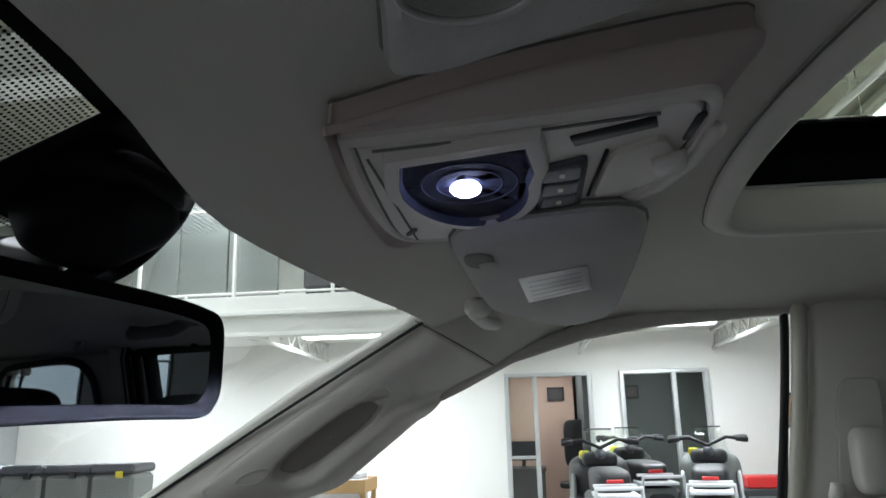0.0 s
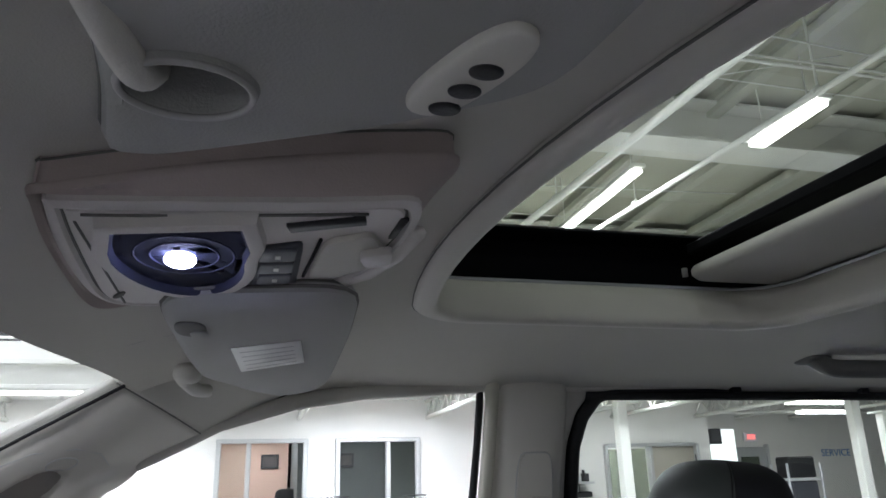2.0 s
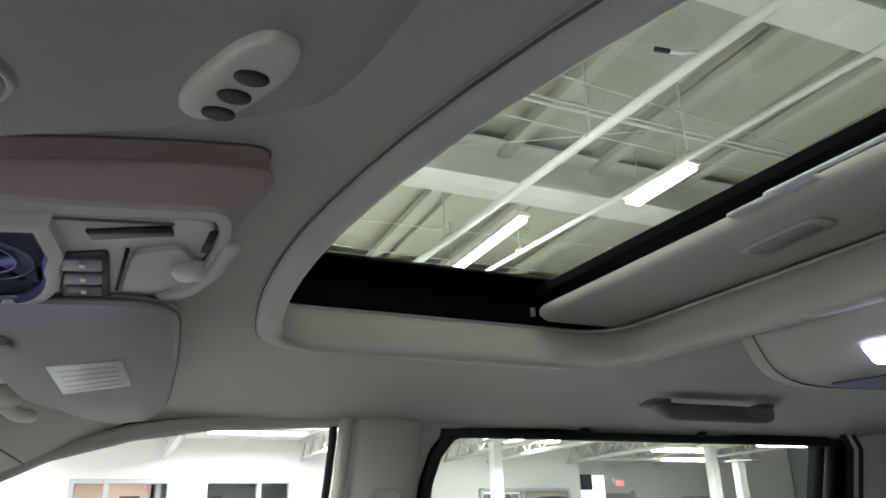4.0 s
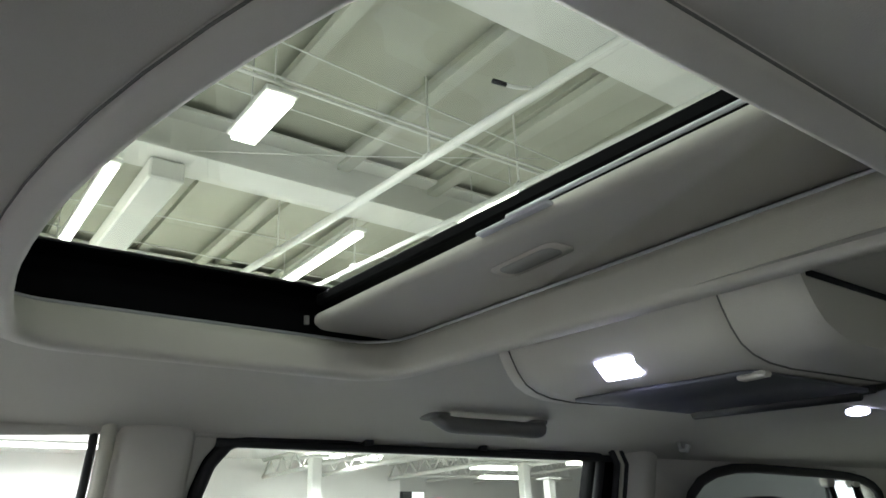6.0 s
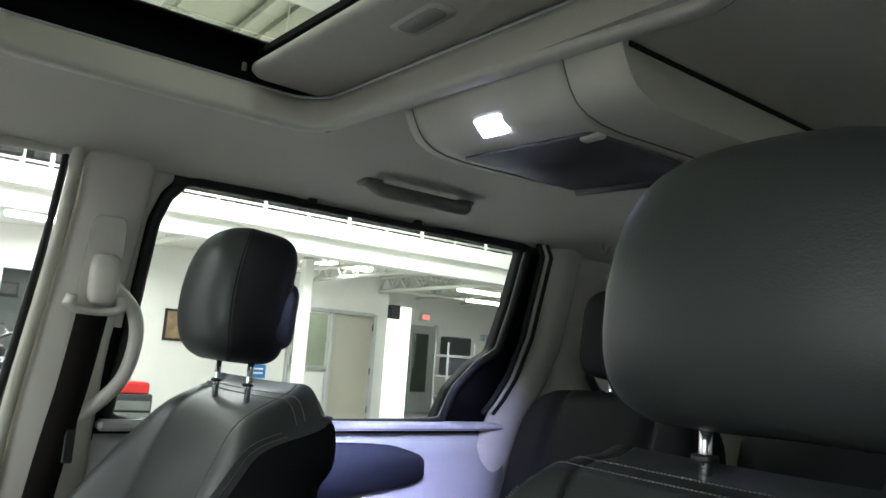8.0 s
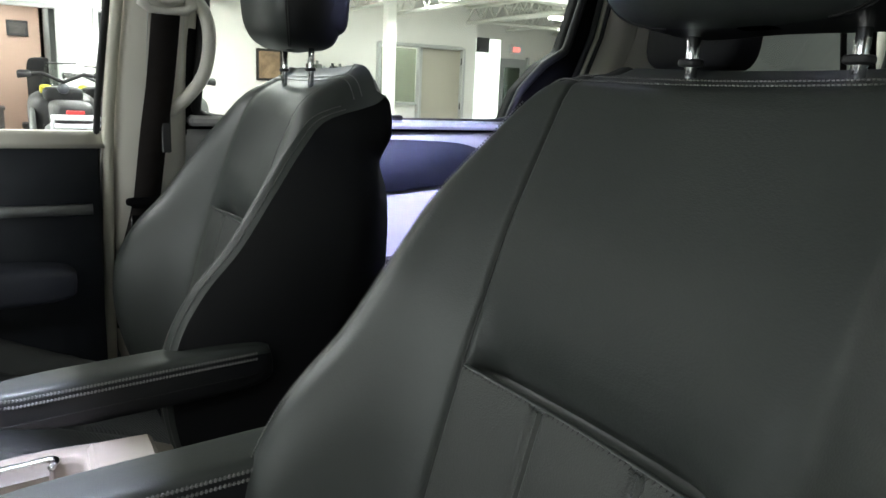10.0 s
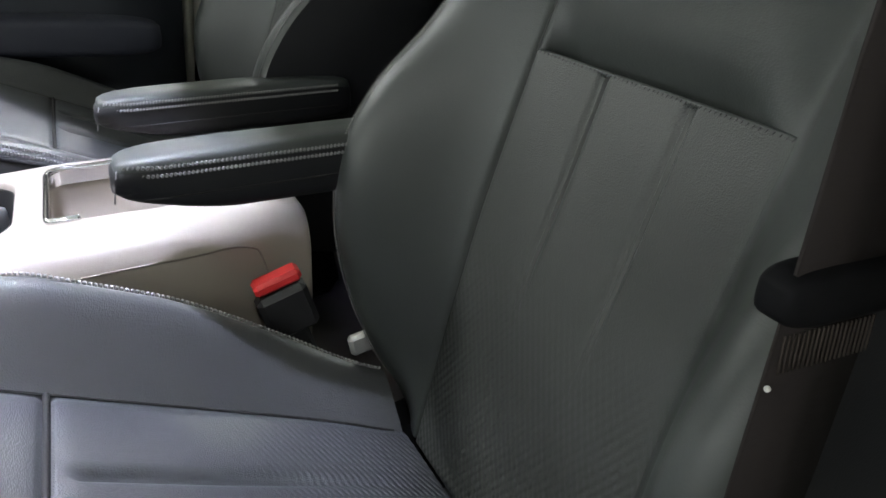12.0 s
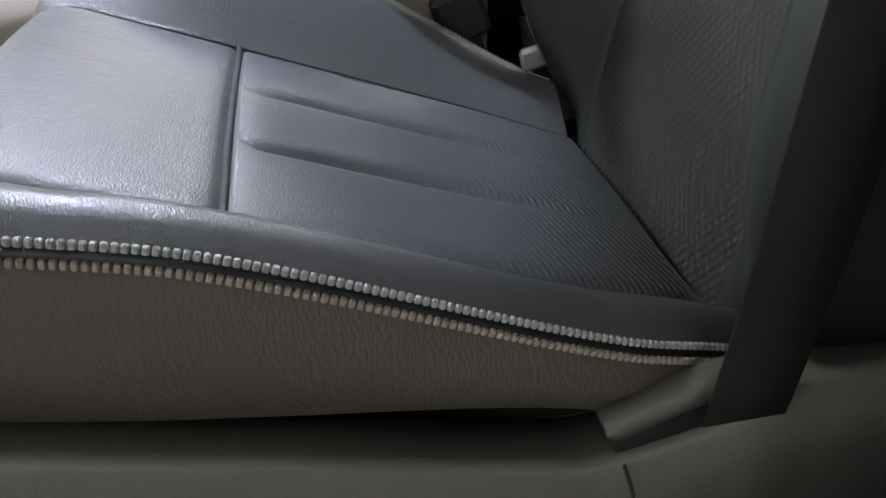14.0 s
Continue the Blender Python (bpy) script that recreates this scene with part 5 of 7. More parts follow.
def window(name, q, outline, label, holder, r=0.3, seal=0.013, pane=CLEAR):
    """A glazed opening: outline of y, z on the side plane."""
    pts = rounded(outline, 5, r)
    part(name, Shape().tube([side_point(q, y, z, 0.004) for y, z in pts], seal, 8, closed=True), RUBBER, holder, "black rubber window seal")
    s = Shape().add([side_point(q, y, z, -0.012) for y, z in pts], [tuple(range(len(pts)))], flat=True)
    part("pane", s, pane, holder, label).visible_shadow = pane is not CLEAR
    return pts


W1 = [(0.250, 1.08), (0.220, 1.580), (0.52, 1.560), (0.66, 1.510), (0.90, 1.345), (1.16, 1.10)]
W2 = [(0.086, 1.128), (0.075, 1.30), (0.068, 1.485), (0.054, 1.530), (0.030, 1.560), (-0.01, 1.574), (-0.12, 1.578), (-0.40, 1.584), (-0.815, 1.572), (-0.802, 1.42), (-0.784, 1.312), (-0.727, 1.276), (-0.674, 1.215), (-0.650, 1.135)]
W3 = [(-1.12, 1.19), (-1.13, 1.56), (-2.10, 1.54), (-2.15, 1.32), (-2.10, 1.175)]


def panel_around(q, y0, y1, z0, z1, holes, inn, mat_shape):
    """A side sheet with window outlines left open, built as strips between outline and rim."""
    pts = holes
    cy, cz = sum(p[0] for p in pts) / len(pts), sum(p[1] for p in pts) / len(pts)
    rim = []
    for y, z in pts:
        d = Vector((y - cy, z - cz))
        k = min([(y1 - cy) / d.x if d.x > 1e-6 else 9, (y0 - cy) / d.x if d.x < -1e-6 else 9, (z1 - cz) / d.y if d.y > 1e-6 else 9, (z0 - cz) / d.y if d.y < -1e-6 else 9])
        rim.append((cy + d.x * k, cz + d.y * k))
    corners = [(y0, z0), (y0, z1), (y1, z1), (y1, z0)]
    for c in corners:
        i = min(range(len(rim)), key=lambda j: (rim[j][0] - c[0]) ** 2 + (rim[j][1] - c[1]) ** 2)
        rim[i] = c
    a = [side_point(q, y, z, inn) for y, z in pts]
    b = [side_point(q, y, z, inn) for y, z in rim]
    o = Vector((q * 0.05, 0, 0))
    mat_shape.loft([[p + o for p in a], a, b, [p + o for p in b]], caps=False, wrap=True)
    return mat_shape


for q in (1, -1):
    side = "passenger" if q > 0 else "driver"
    if q > 0:
        fd = thing("front_door", (0.74, 0.6, 0.5), "dark-lined passenger front door with a clear window", "car door", "doors")
        window("seal", q, W1, "clear side glass", fd, r=0.07, seal=0.005)
        part("sill_trim", Shape().grid(lambda u, v: side_point(q, u, 1.105 - 0.03 * v, 0.01 + 0.02 * v), steps(0.25, 1.2, 6), steps(0, 1, 3), (0.04, 0, 0)), TRIM, fd, "pale window sill strip")
        part("liner", Shape().grid(lambda u, v: (0.745 + 0.02 * math.sin(3 * v), u, 1.075 - 0.6 * v), steps(0.262, 1.2, 6), steps(0, 1, 8), (0.06, 0, 0)), DOOR_DARK, fd, "dark moulded door liner")
        part("strip", Shape().grid(lambda u, v: (0.738, u, 0.972 - 0.018 * v), steps(0.275, 1.15, 4), steps(0, 1, 2), (0.02, 0, 0)), SILVER, fd, "satin silver strip")
        part("armrest", Shape().blob((0.71, 0.62, 0.84), (0.10, 0.62, 0.07), e=(0.4, 0.4)), NAVY_PAD, fd, "padded armrest")
        part("pocket", Shape().blob((0.735, 0.6, 0.62), (0.07, 0.6, 0.16), e=(0.4, 0.4)), DOOR_DARK, fd)
    sd = thing("sliding_door", (q * 0.74, -0.4, 0.45), "pale grey sliding door with dark padded insert and clear window", "car door", "doors")
    p2 = window("seal", q, W2, "clear side glass", sd, r=0.13, seal=0.010, pane=SIDE_TINT)
    part("window_surround", panel_around(q, -0.90, 0.115, 1.10, 1.605, p2, 0.0, Shape()), FRIT, sd, "black window surround")
    edge = [p for p in p2 if p[1] > 1.29 and p[0] > -0.70]
    def around(k, grow):
        a, b = edge[max(0, k - 1)], edge[min(len(edge) - 1, k + 1)]
        d = Vector((b[0] - a[0], b[1] - a[1])).normalized()
        return Vector((edge[k][0], edge[k][1])) + Vector((-d.y, d.x)) * grow
    rim = 1 if around(0, 0.01).x > edge[0][0] else -1
    part("corner_trim", Shape().loft([[side_point(q, min(0.128, p.x), min(1.612, p.y), inn) for p in (around(k, rim * grow) for k in range(len(edge)))] for grow, inn in ((0.013, -0.004), (0.013, 0.0045), (0.018, 0.008), (0.05, 0.010), (0.11, 0.010))], caps=False, shut=False), LINER, sd, "fabric trim round the window corner")
    part("liner", Shape().grid(lambda u, v: (q * (0.765 - 0.02 * math.sin(math.pi * v)), u, 1.128 - 0.66 * v), steps(-0.86, 0.10, 10), steps(0, 1, 10), (q * 0.06, 0, 0)), DOOR_GREY, sd, "pale grey liner")
    part("sill_trim", Shape().box((q * 0.757, -0.38, 1.128), (0.05, 0.96, 0.02), ch=0.006), DOOR_GREY, sd)
    ins = rounded([(0.05, 0.965), (0.05, 1.098), (-0.50, 1.092), (-0.605, 1.062), (-0.605, 1.002), (-0.35, 0.978)], 4, 0.3)
    part("padded_insert", Shape().loft([[(q * x, y, z) for y, z in ins] for x in (0.752, 0.738)]), NAVY_PAD, sd, "dark padded insert")
    part("armrest", Shape().blob((q * 0.725, -0.56, 0.90), (0.09, 0.26, 0.06), Matrix.Rotation(0.15, 3, "X"), (0.4, 0.4)), NAVY_PAD, sd, "dark armrest")
    part("pocket", Shape().blob((q * 0.738, -0.46, 0.79), (0.05, 0.34, 0.08), e=(0.4, 0.4)), BLACK, sd, "dark pocket")
    part("lock_button", Shape().blob((q * 0.745, -0.345, 1.142), (0.02, 0.03, 0.014), e=(0.6, 0.6)), BLACK, sd)
    part("top_seal", Shape().tube([(q * 0.652, y, roof_z(0.655, y) - 0.007) for y in steps(0.05, -0.84, 16)], 0.0075, 8), RUBBER, sd, "black rubber top seal")
    for y in (-0.215, -0.47):
        part("clip", Shape().box(side_point(q, y, 1.574, 0.014), (0.012, 0.018, 0.016)), RUBBER, sd)
    qp = thing("quarter_panel", (q * 0.74, -1.5, 0.45), "grey moulded rear quarter trim with a fixed window", "side panel", "quarter panels")
    p3 = window("seal", q, W3, "rear side glass, tinted to dim the cabin", qp, pane=REAR_DIM)
    part("trim", panel_around(q, -2.5, -0.905, 0.45, 1.6, p3, 0.0, Shape()), TRIM, qp, "grey moulded trim")
    part("pillar", Shape().grid(lambda u, v: side_point(q, along([(-0.87, 0, 1.62), (-0.868, 0, 1.5), (-0.865, 0, 1.35), (-0.84, 0, 1.25), (-0.80, 0, 1.17), (-0.765, 0, 1.05), (-0.74, 0, 0.6)], u).x - 0.13 * v, along([(0, 0, 1.62), (0, 0, 1.5), (0, 0, 1.35), (0, 0, 1.25), (0, 0, 1.17), (0, 0, 1.05), (0, 0, 0.6)], u).z, 0.03 * math.sin(math.pi * min(1, v * 0.8 + 0.1))), steps(0, 1, 30), steps(0, 1, 8), (q * 0.02, 0, 0)), TRIM, qp, "curved pale pillar trim")
    for off, m in ((0.020, RUBBER), (0.004, CREAM), (-0.008, RUBBER)):
        part("door_seal", Shape().tube([side_point(q, y + off, z, 0.02) for y, z in ((-0.83, 1.60), (-0.870, 1.55), (-0.862, 1.35), (-0.838, 1.25), (-0.81, 1.195), (-0.785, 1.16))], 0.0075 if m is not CREAM else 0.006, 8), m, qp)
    bp = thing("centre_pillar", (q * 0.71, 0.17, 0.5), "beige moulded door pillar trim between the doors", "pillar trim", "centre pillars")
    def bpil(u, v, out=0.0):
        z = 1.60 - 1.1 * u
        y = 0.197 + 0.035 * smooth(1.58, 1.05, z) - (0.113 + 0.012 * smooth(1.3, 1.1, z)) * v - 0.02 * smooth(1.2, 0.6, z) * v
        return side_point(q, y, z, 0.012 + 0.018 * max(0.0, math.sin(math.pi * v)) ** 0.35 + out)
    part("trim", Shape().grid(bpil, steps(0, 1, 30), [k / 14 for k in range(15)], (q * 0.03, 0, 0)), TRIM, bp)
    part("front_seal", Shape().tube([bpil(u, -0.095, 0.006) for u in steps(0, 1, 20)], 0.0105, 10), CREAM, bp, "cream rubber door seal")
    part("slide_channel", Shape().loft([[side_point(q, y - 0.02 * (z - 1.2), z, inn) for y, z in rounded([(0.118, 1.20), (0.122, 1.475), (0.176, 1.475), (0.178, 1.20)], 4, 0.2)] for inn in (0.020, 0.036, 0.0385)]), TRIM, bp, "raised belt slide channel", crisp=40)
    part("channel_edge", Shape().tube([side_point(q, y - 0.02 * (z - 1.2), z, 0.0345) for y, z in rounded([(0.1165, 1.20), (0.1205, 1.477), (0.1775, 1.477), (0.1795, 1.20)], 4, 0.2)], 0.0012, 5, closed=True), BAR_GREY, bp)
    part("seal", Shape().tube([bpil(u, -0.24, -0.004) for u in steps(0, 1, 20)], 0.006, 8), RUBBER, bp)
    part("belt_slot", Shape().box(side_point(q, 0.148, 1.17, 0.043), (0.006, 0.016, 0.2), ch=0.002), BLACK, bp)
    gh = thing("pillar_handle", (q * 0.70, 0.09, 1.25), "beige looped grab handle on the door pillar", "grab handle", "pillar handles")
    part("loop", Shape().tube(curve([side_point(q, y, z, d) for y, z, d in ((0.135, 1.372, 0.035), (0.112, 1.355, 0.046), (0.084, 1.322, 0.052), (0.074, 1.275, 0.054), (0.082, 1.215, 0.052), (0.110, 1.172, 0.046), (0.135, 1.145, 0.030))]), 0.0120, 12), TRIM, gh)
    sb = thing("seat_belt", (q * 0.70, 0.16, 1.3), "dark seat belt hanging from a beige pillar anchor" if q > 0 else "dark seat belt hanging beside the driver seat", "seat belt", "seat belts")
    part("anchor_cover", Shape().blob(side_point(q, 0.142, 1.372, 0.058), (0.04, 0.046, 0.085), e=(0.5, 0.6)), TRIM, sb, "beige anchor cover")
    part("loop_ring", Shape().tube([side_point(q, y, z, 0.062) for y, z in ((0.186, 1.343), (0.188, 1.330), (0.178, 1.321), (0.148, 1.318), (0.118, 1.321), (0.108, 1.330), (0.110, 1.345))], [0.009, 0.011, 0.008, 0.006, 0.008, 0.011, 0.009], 10), TRIM, sb)
    top = [(0.150, 1.322, 0.062), (0.158, 1.2, 0.058), (0.170, 1.1, 0.056), (0.180, 0.985, 0.052)]
    if q > 0:
        low = [(0.190, 0.93, 0.045), (0.205, 0.86, 0.03), (0.215, 0.7, 0.02)]
        gz = 0.975
    else:
        top = [(0.165, 1.322, 0.062), (0.208, 1.2, 0.074), (0.235, 1.08, 0.088), (0.247, 1.0, 0.098)]
        low = [(0.250, 0.90, 0.120), (0.251, 0.80, 0.145), (0.252, 0.70, 0.170), (0.256, 0.638, 0.184)]
        gz = 0.988
    def strap(pts, half):
        return Shape().grid(lambda u, v: side_point(q, *[a + (half * v if i == 0 else 0) for i, a in enumerate(along([(p[0], p[1], p[2]) for p in pts], u))]), steps(0, 1, 16), steps(-1, 1, 2), (q * 0.0018, 0, 0))
    part("webbing", strap(top + low, 0.024), WEBBING, sb, "dark woven webbing")
    gy, gd = (0.182, 0.054) if q > 0 else (0.240, 0.1005)
    gs = 1.0 if q > 0 else 1.22
    part("guide", Shape().blob(side_point(q, gy, gz, gd + 0.002), (0.017 * gs, 0.074, 0.017 * gs), None, (0.5, 0.45)).box(side_point(q, gy - 0.002, gz - 0.008 * gs, gd - 0.004 * q), (0.006, 0.058, 0.010), None, 0.002), FRIT, sb, "black sliding guide")
    if q > 0:
        part("tongue", Shape().box(side_point(q, gy + 0.012, gz - 0.045, gd - 0.006), (0.006, 0.03, 0.05), ch=0.002), CHROME if q > 0 else BLACK, sb, "metal buckle tongue")
    if q < 0:
        for k in range(20):
            part("bar_tack", Shape().tube([side_point(q, gy + 0.030 - 0.0024 * k, gz - 0.013, gd + 0.0002), side_point(q, gy + 0.0285 - 0.0024 * k, gz - 0.028, gd + 0.0034)], 0.0005, 5), TACK, sb)
    part("stop_button", Shape().blob(side_point(q, gy + (-0.004 if q > 0 else 0.032), gz - (0.045 if q > 0 else 0.033), gd + 0.003 if q > 0 else gd + 0.0042), (0.0024, 0.0024, 0.0024), e=(1, 1)), VINYL, sb)
    gr = thing("roof_grab_handle", (q * 0.52, -0.38, 1.60), "grey folded grab handle above the sliding door", "grab handle", "roof handles")
    def gp(y, dz, inn=0.0):
        return Vector((q * (0.502 - inn * 0.7), y + 0.06, 1.607 + dz * 0.8))
    part("bar", Shape().tube(curve([gp(-0.325, 0.012, -0.030), gp(-0.327, -0.004, -0.02), gp(-0.333, -0.022, 0.004), gp(-0.352, -0.030, 0.016), gp(-0.44, -0.030, 0.018), gp(-0.525, -0.030, 0.016), gp(-0.545, -0.022, 0.004), gp(-0.552, -0.004, -0.02), gp(-0.554, 0.012, -0.030)], 4), 0.0135, 12), HANDLE_GREY, gr)
    for y in (-0.328, -0.549):
        part("hinge_cap", Shape().blob(gp(y, -0.002, -0.024), (0.05, 0.045, 0.022), e=(0.5, 0.6)), HANDLE_GREY, gr)
    ck = thing("coat_hook", (q * 0.56, -0.98, 1.585), "small grey coat hook on the roof rail", "hook", "coat hooks")
    part("hook", Shape().tube([(q * 0.57, -0.98, 1.60), (q * 0.565, -0.98, 1.575), (q * 0.55, -0.98, 1.572), (q * 0.545, -0.98, 1.585)], 0.006, 8), VINYL, ck)
    # header rail above the front window
    rail = thing("door_header", (q * 0.66, 0.4, 1.57), "grey fabric roll along the roof edge", "trim", "roof edges", "structure")
    part("roll", Shape().tube([(q * 0.686, 0.76, 1.443), (q * 0.668, 0.68, 1.482), (q * 0.656, 0.60, 1.523), (q * 0.65, 0.5, 1.552), (q * 0.65, 0.40, 1.567), (q * 0.65, 0.2, 1.578), (q * 0.65, -0.9, 1.592), (q * 0.65, -2.4, 1.592)], [0.004, 0.009, 0.011] + [0.012] * 5, 10), LINER, rail)

# rear overhead console with lamp and folded screen
ro = thing("rear_overhead_console", (0.0, -0.25, 1.58), "grey overhead console with a lit dome lamp and a folded screen", "overhead console")


def rc_ring(x):
    """Side profile of the console at x: y, z from the front edge round the underside."""
    d = 0.04 * x
    return [(x, y + d * 0.3, z + 0.05 * x) for y, z in ((-0.094, 1.626), (-0.099, 1.612), (-0.106, 1.594), (-0.115, 1.577), (-0.126, 1.564), (-0.142, 1.556), (-0.165, 1.551), (-0.20, 1.549), (-0.40, 1.553), (-0.55, 1.585), (-0.60, 1.626))]


part("housing", Shape().loft([rc_ring(x) for x in steps(-0.132, 0.140, 12)]), TRIM, ro, "pale moulded housing")
for x0, x1 in ((0.1412, 0.163), (-0.1332, -0.205)):
    def cap(x, k):
        return [(p[0], p[1] - smooth(0.85, 1, k) * 0.006 * (1 if i < 6 else 0), p[2] + (1.63 - p[2]) * 0.08 * smooth(0.85, 1, k)) for i, p in enumerate(rc_ring(x))]
    part("end_cap", Shape().loft([cap(x0 + (x1 - x0) * k, k) for k in (0, 0.4, 0.8, 0.93, 1.0)]), TRIM, ro, "pale end cap", crisp=50)
for x in (0.1406, -0.1326):
    part("seam", Shape().tube([(p[0], p[1], p[2] - 0.0006) for p in rc_ring(x)[1:9]], 0.0009, 5), SEAM_SOFT, ro)
part("top_gap", Shape().tube([(-0.206, y, roof_z(-0.206, y) - 0.003) for y in steps(-0.12, -0.60, 6)], 0.003, 6), SEAM, ro, "dark gap above the end cap")
sl = Vector((0, -0.020, -0.0145)).normalized()
nm = Vector((0, 0.59, -0.81))
lc = Vector((0.008, -0.131, 1.5635))
def lens(k, out):
    return [lc + Vector((x * k, 0, 0.05 * x * k)) + sl * (y * k) + nm * out for x, y in rounded([(-0.026, -0.014), (0.022, -0.014), (0.026, 0.013), (-0.022, 0.013)], 3, 0.12)]
part("dome_lamp", Shape().loft([lens(1.03, 0.0003), lens(1.0, 0.0022), lens(0.9, 0.0026)]), LED_GLOW, ro, "lit white dome lamp")
scr = part("folded_screen", Shape().loft([[(x, y, z + 0.05 * x) for x, y in rrect(-0.112, 0.122, -0.405, -0.176, 0.012)] for z in (1.549, 1.5455)]), material("screen_shell", (0.12, 0.122, 0.14), 0.5, grain=0.15, scale=600), ro, "dark grey folded screen")
part("release_latch", Shape().box((-0.105, -0.185, 1.539), (0.03, 0.014, 0.006), ch=0.002), TRIM, scr)
part("screen_hinge", Shape().tube([(-0.10, -0.40, 1.540), (0.115, -0.40, 1.551)], 0.008, 8), BLACK, ro)
for k in range(5):
    part("connector", Shape().box((-0.09 + 0.045 * k, -0.425, 1.552 + 0.002 * k), (0.03, 0.024, 0.018)), BLACK, ro, "dark connector in the open bay")
r2 = thing("rear_roof_rail", (0.0, -1.3, 1.6), "grey roof storage rail with small lit lamps", "overhead console")
part("rail", Shape().loft([[(x * 0.11, y, 1.60 - 0.035 * (1 - x * x)) for x in steps(-1, 1, 8)] for y in steps(-0.6, -2.2, 8)], caps=False, shut=False), TRIM, r2)
for y in (-0.74, -1.25):
    part("spot_lamp", Shape().blob((0.06, y, 1.567), (0.03, 0.04, 0.012), e=(0.8, 0.8)), LED_GLOW, r2, "small lit reading lamp")

# floor, tailgate, dashboard mass and body sides
s = Shape().grid(lambda u, v: (u, v, 0.42 + 0.05 * smooth(0.25, 0.1, abs(u)) * smooth(-0.3, 0.2, v)), steps(-0.74, 0.74, 14), steps(-2.5, 1.5, 16), (0, 0, -0.06))
tagged(part("cabin_floor", s, CARPET), "dark grey-brown carpeted cabin floor", "floor", kind="structure")
s = Shape().grid(lambda u, v: (u, 1.0 + 0.5 * v, 1.02 - 0.10 * (1 - v) ** 2 - 0.03 * u * u), steps(-0.75, 0.75, 14), steps(0, 1, 8), (0, 0, -0.05)).grid(lambda u, v: (u, 1.0 + 0.12 * v, 0.92 - 0.5 * v), steps(-0.75, 0.75, 14), steps(0, 1, 6), (0, 0.05, 0))
alone("dashboard", s, BLACK, "dark moulded dashboard below the windscreen", "dashboard")
tg = thing("tailgate", (0, -2.5, 0.45), "grey tailgate with a wide rear window", "car door")
for c, d in (((0, -2.5, 0.75), (1.5, 0.06, 0.66)), ((0, -2.5, 1.585), (1.36, 0.06, 0.07)), ((-0.7, -2.5, 1.32), (0.1, 0.06, 0.5)), ((0.7, -2.5, 1.32), (0.1, 0.06, 0.5))):
    part("panel", Shape().box(c, d), TRIM, tg)
part("pane", Shape().box((0, -2.5, 1.32), (1.3, 0.006, 0.48), ch=0.001), REAR_DIM, tg)
for q in (-1, 1):
    s = Shape()
    s.grid(lambda u, v: (q * (0.80 + 0.06 * math.sin(math.pi * v)), u, 1.09 - 0.79 * v), steps(-2.5, 0.24, 8) if q < 0 else steps(-2.5, 2.3, 12), steps(0, 1, 6), (q * 0.03, 0, 0))
    if q < 0:
        s.grid(lambda u, v: (q * (0.80 + 0.06 * math.sin(math.pi * v)), u, 1.0 - 0.7 * v), steps(1.25, 2.3, 4), steps(0, 1, 6), (q * 0.03, 0, 0))
    alone("body_side", s, PAINT_BODY, "grey painted steel body side of the van", "body panel", "body sides")
s = Shape().grid(lambda u, v: (u * (0.78 - 0.1 * v * v), 1.52 + 0.85 * v, 1.02 - 0.16 * v * v), steps(-1, 1, 10), steps(0, 1, 6), (0, 0, -0.04)).grid(lambda u, v: (u * 0.72, 2.36 + 0.08 * math.sin(3 * v), 0.86 - 0.55 * v), steps(-1, 1, 8), steps(0, 1, 5), (0, -0.04, 0))
alone("bonnet", s, PAINT_BODY, "grey painted bonnet and nose of the van", "body panel")
for x in (-0.74, 0.74):
    for y in (1.55, -1.6):
        t = thing("wheel", (x, y, 0.33), "black tyre on a silver rim", "wheel", "wheels")
        part("tyre", Shape().tube([(x, y + 0.25 * math.cos(k * math.pi / 12), 0.33 + 0.25 * math.sin(k * math.pi / 12)) for k in range(24)], 0.085, 8, closed=True), RUBBER, t)
        part("rim", Shape().blob((x, y, 0.33), (0.14, 0.38, 0.38), Matrix.Identity(3), (0.4, 1)), SILVER, t)
s = Shape().box((-0.775, 0.72, 0.40), (0.13, 1.0, 0.06), ch=0.02)
alone("door_sill", s, BEIGE, "beige plastic sill plate under the open driver door", "sill")

# ---- seats ----
CUT = 0.61
SEAT_W, INSERT, MIDW = 0.235, 0.135, 0.250
BACK_Y = [(0, 0.203, 0.60), (0, 0.185, 0.675), (0, 0.145, 0.845), (0, 0.105, 0.99), (0, 0.071, 1.103), (0, 0.022, 1.222)]
BOLSTER = (-0.02, 0.035, 0.075, 0.098, 0.104, 0.088, 0.055, 0.036, 0.022, 0.012, 0.0)


def table(values, k):
    k = max(0.0, min(0.9999, k)) * (len(values) - 1)
    i = int(k)
    f = k - i
    a, b, c, d = values[max(0, i - 1)], values[i], values[i + 1], values[min(len(values) - 1, i + 2)]
    return b + 0.5 * f * (c - a + f * (2 * a - 5 * b + 4 * c - d + f * (3 * (b - c) + d - a)))


def back_y(z):
    for a, b in zip(BACK_Y, BACK_Y[1:]):
        if z <= b[2]:
            return a[1] + (b[1] - a[1]) * (z - a[2]) / (b[2] - a[2])
    return BACK_Y[-1][1] - 0.42 * (z - BACK_Y[-1][2])


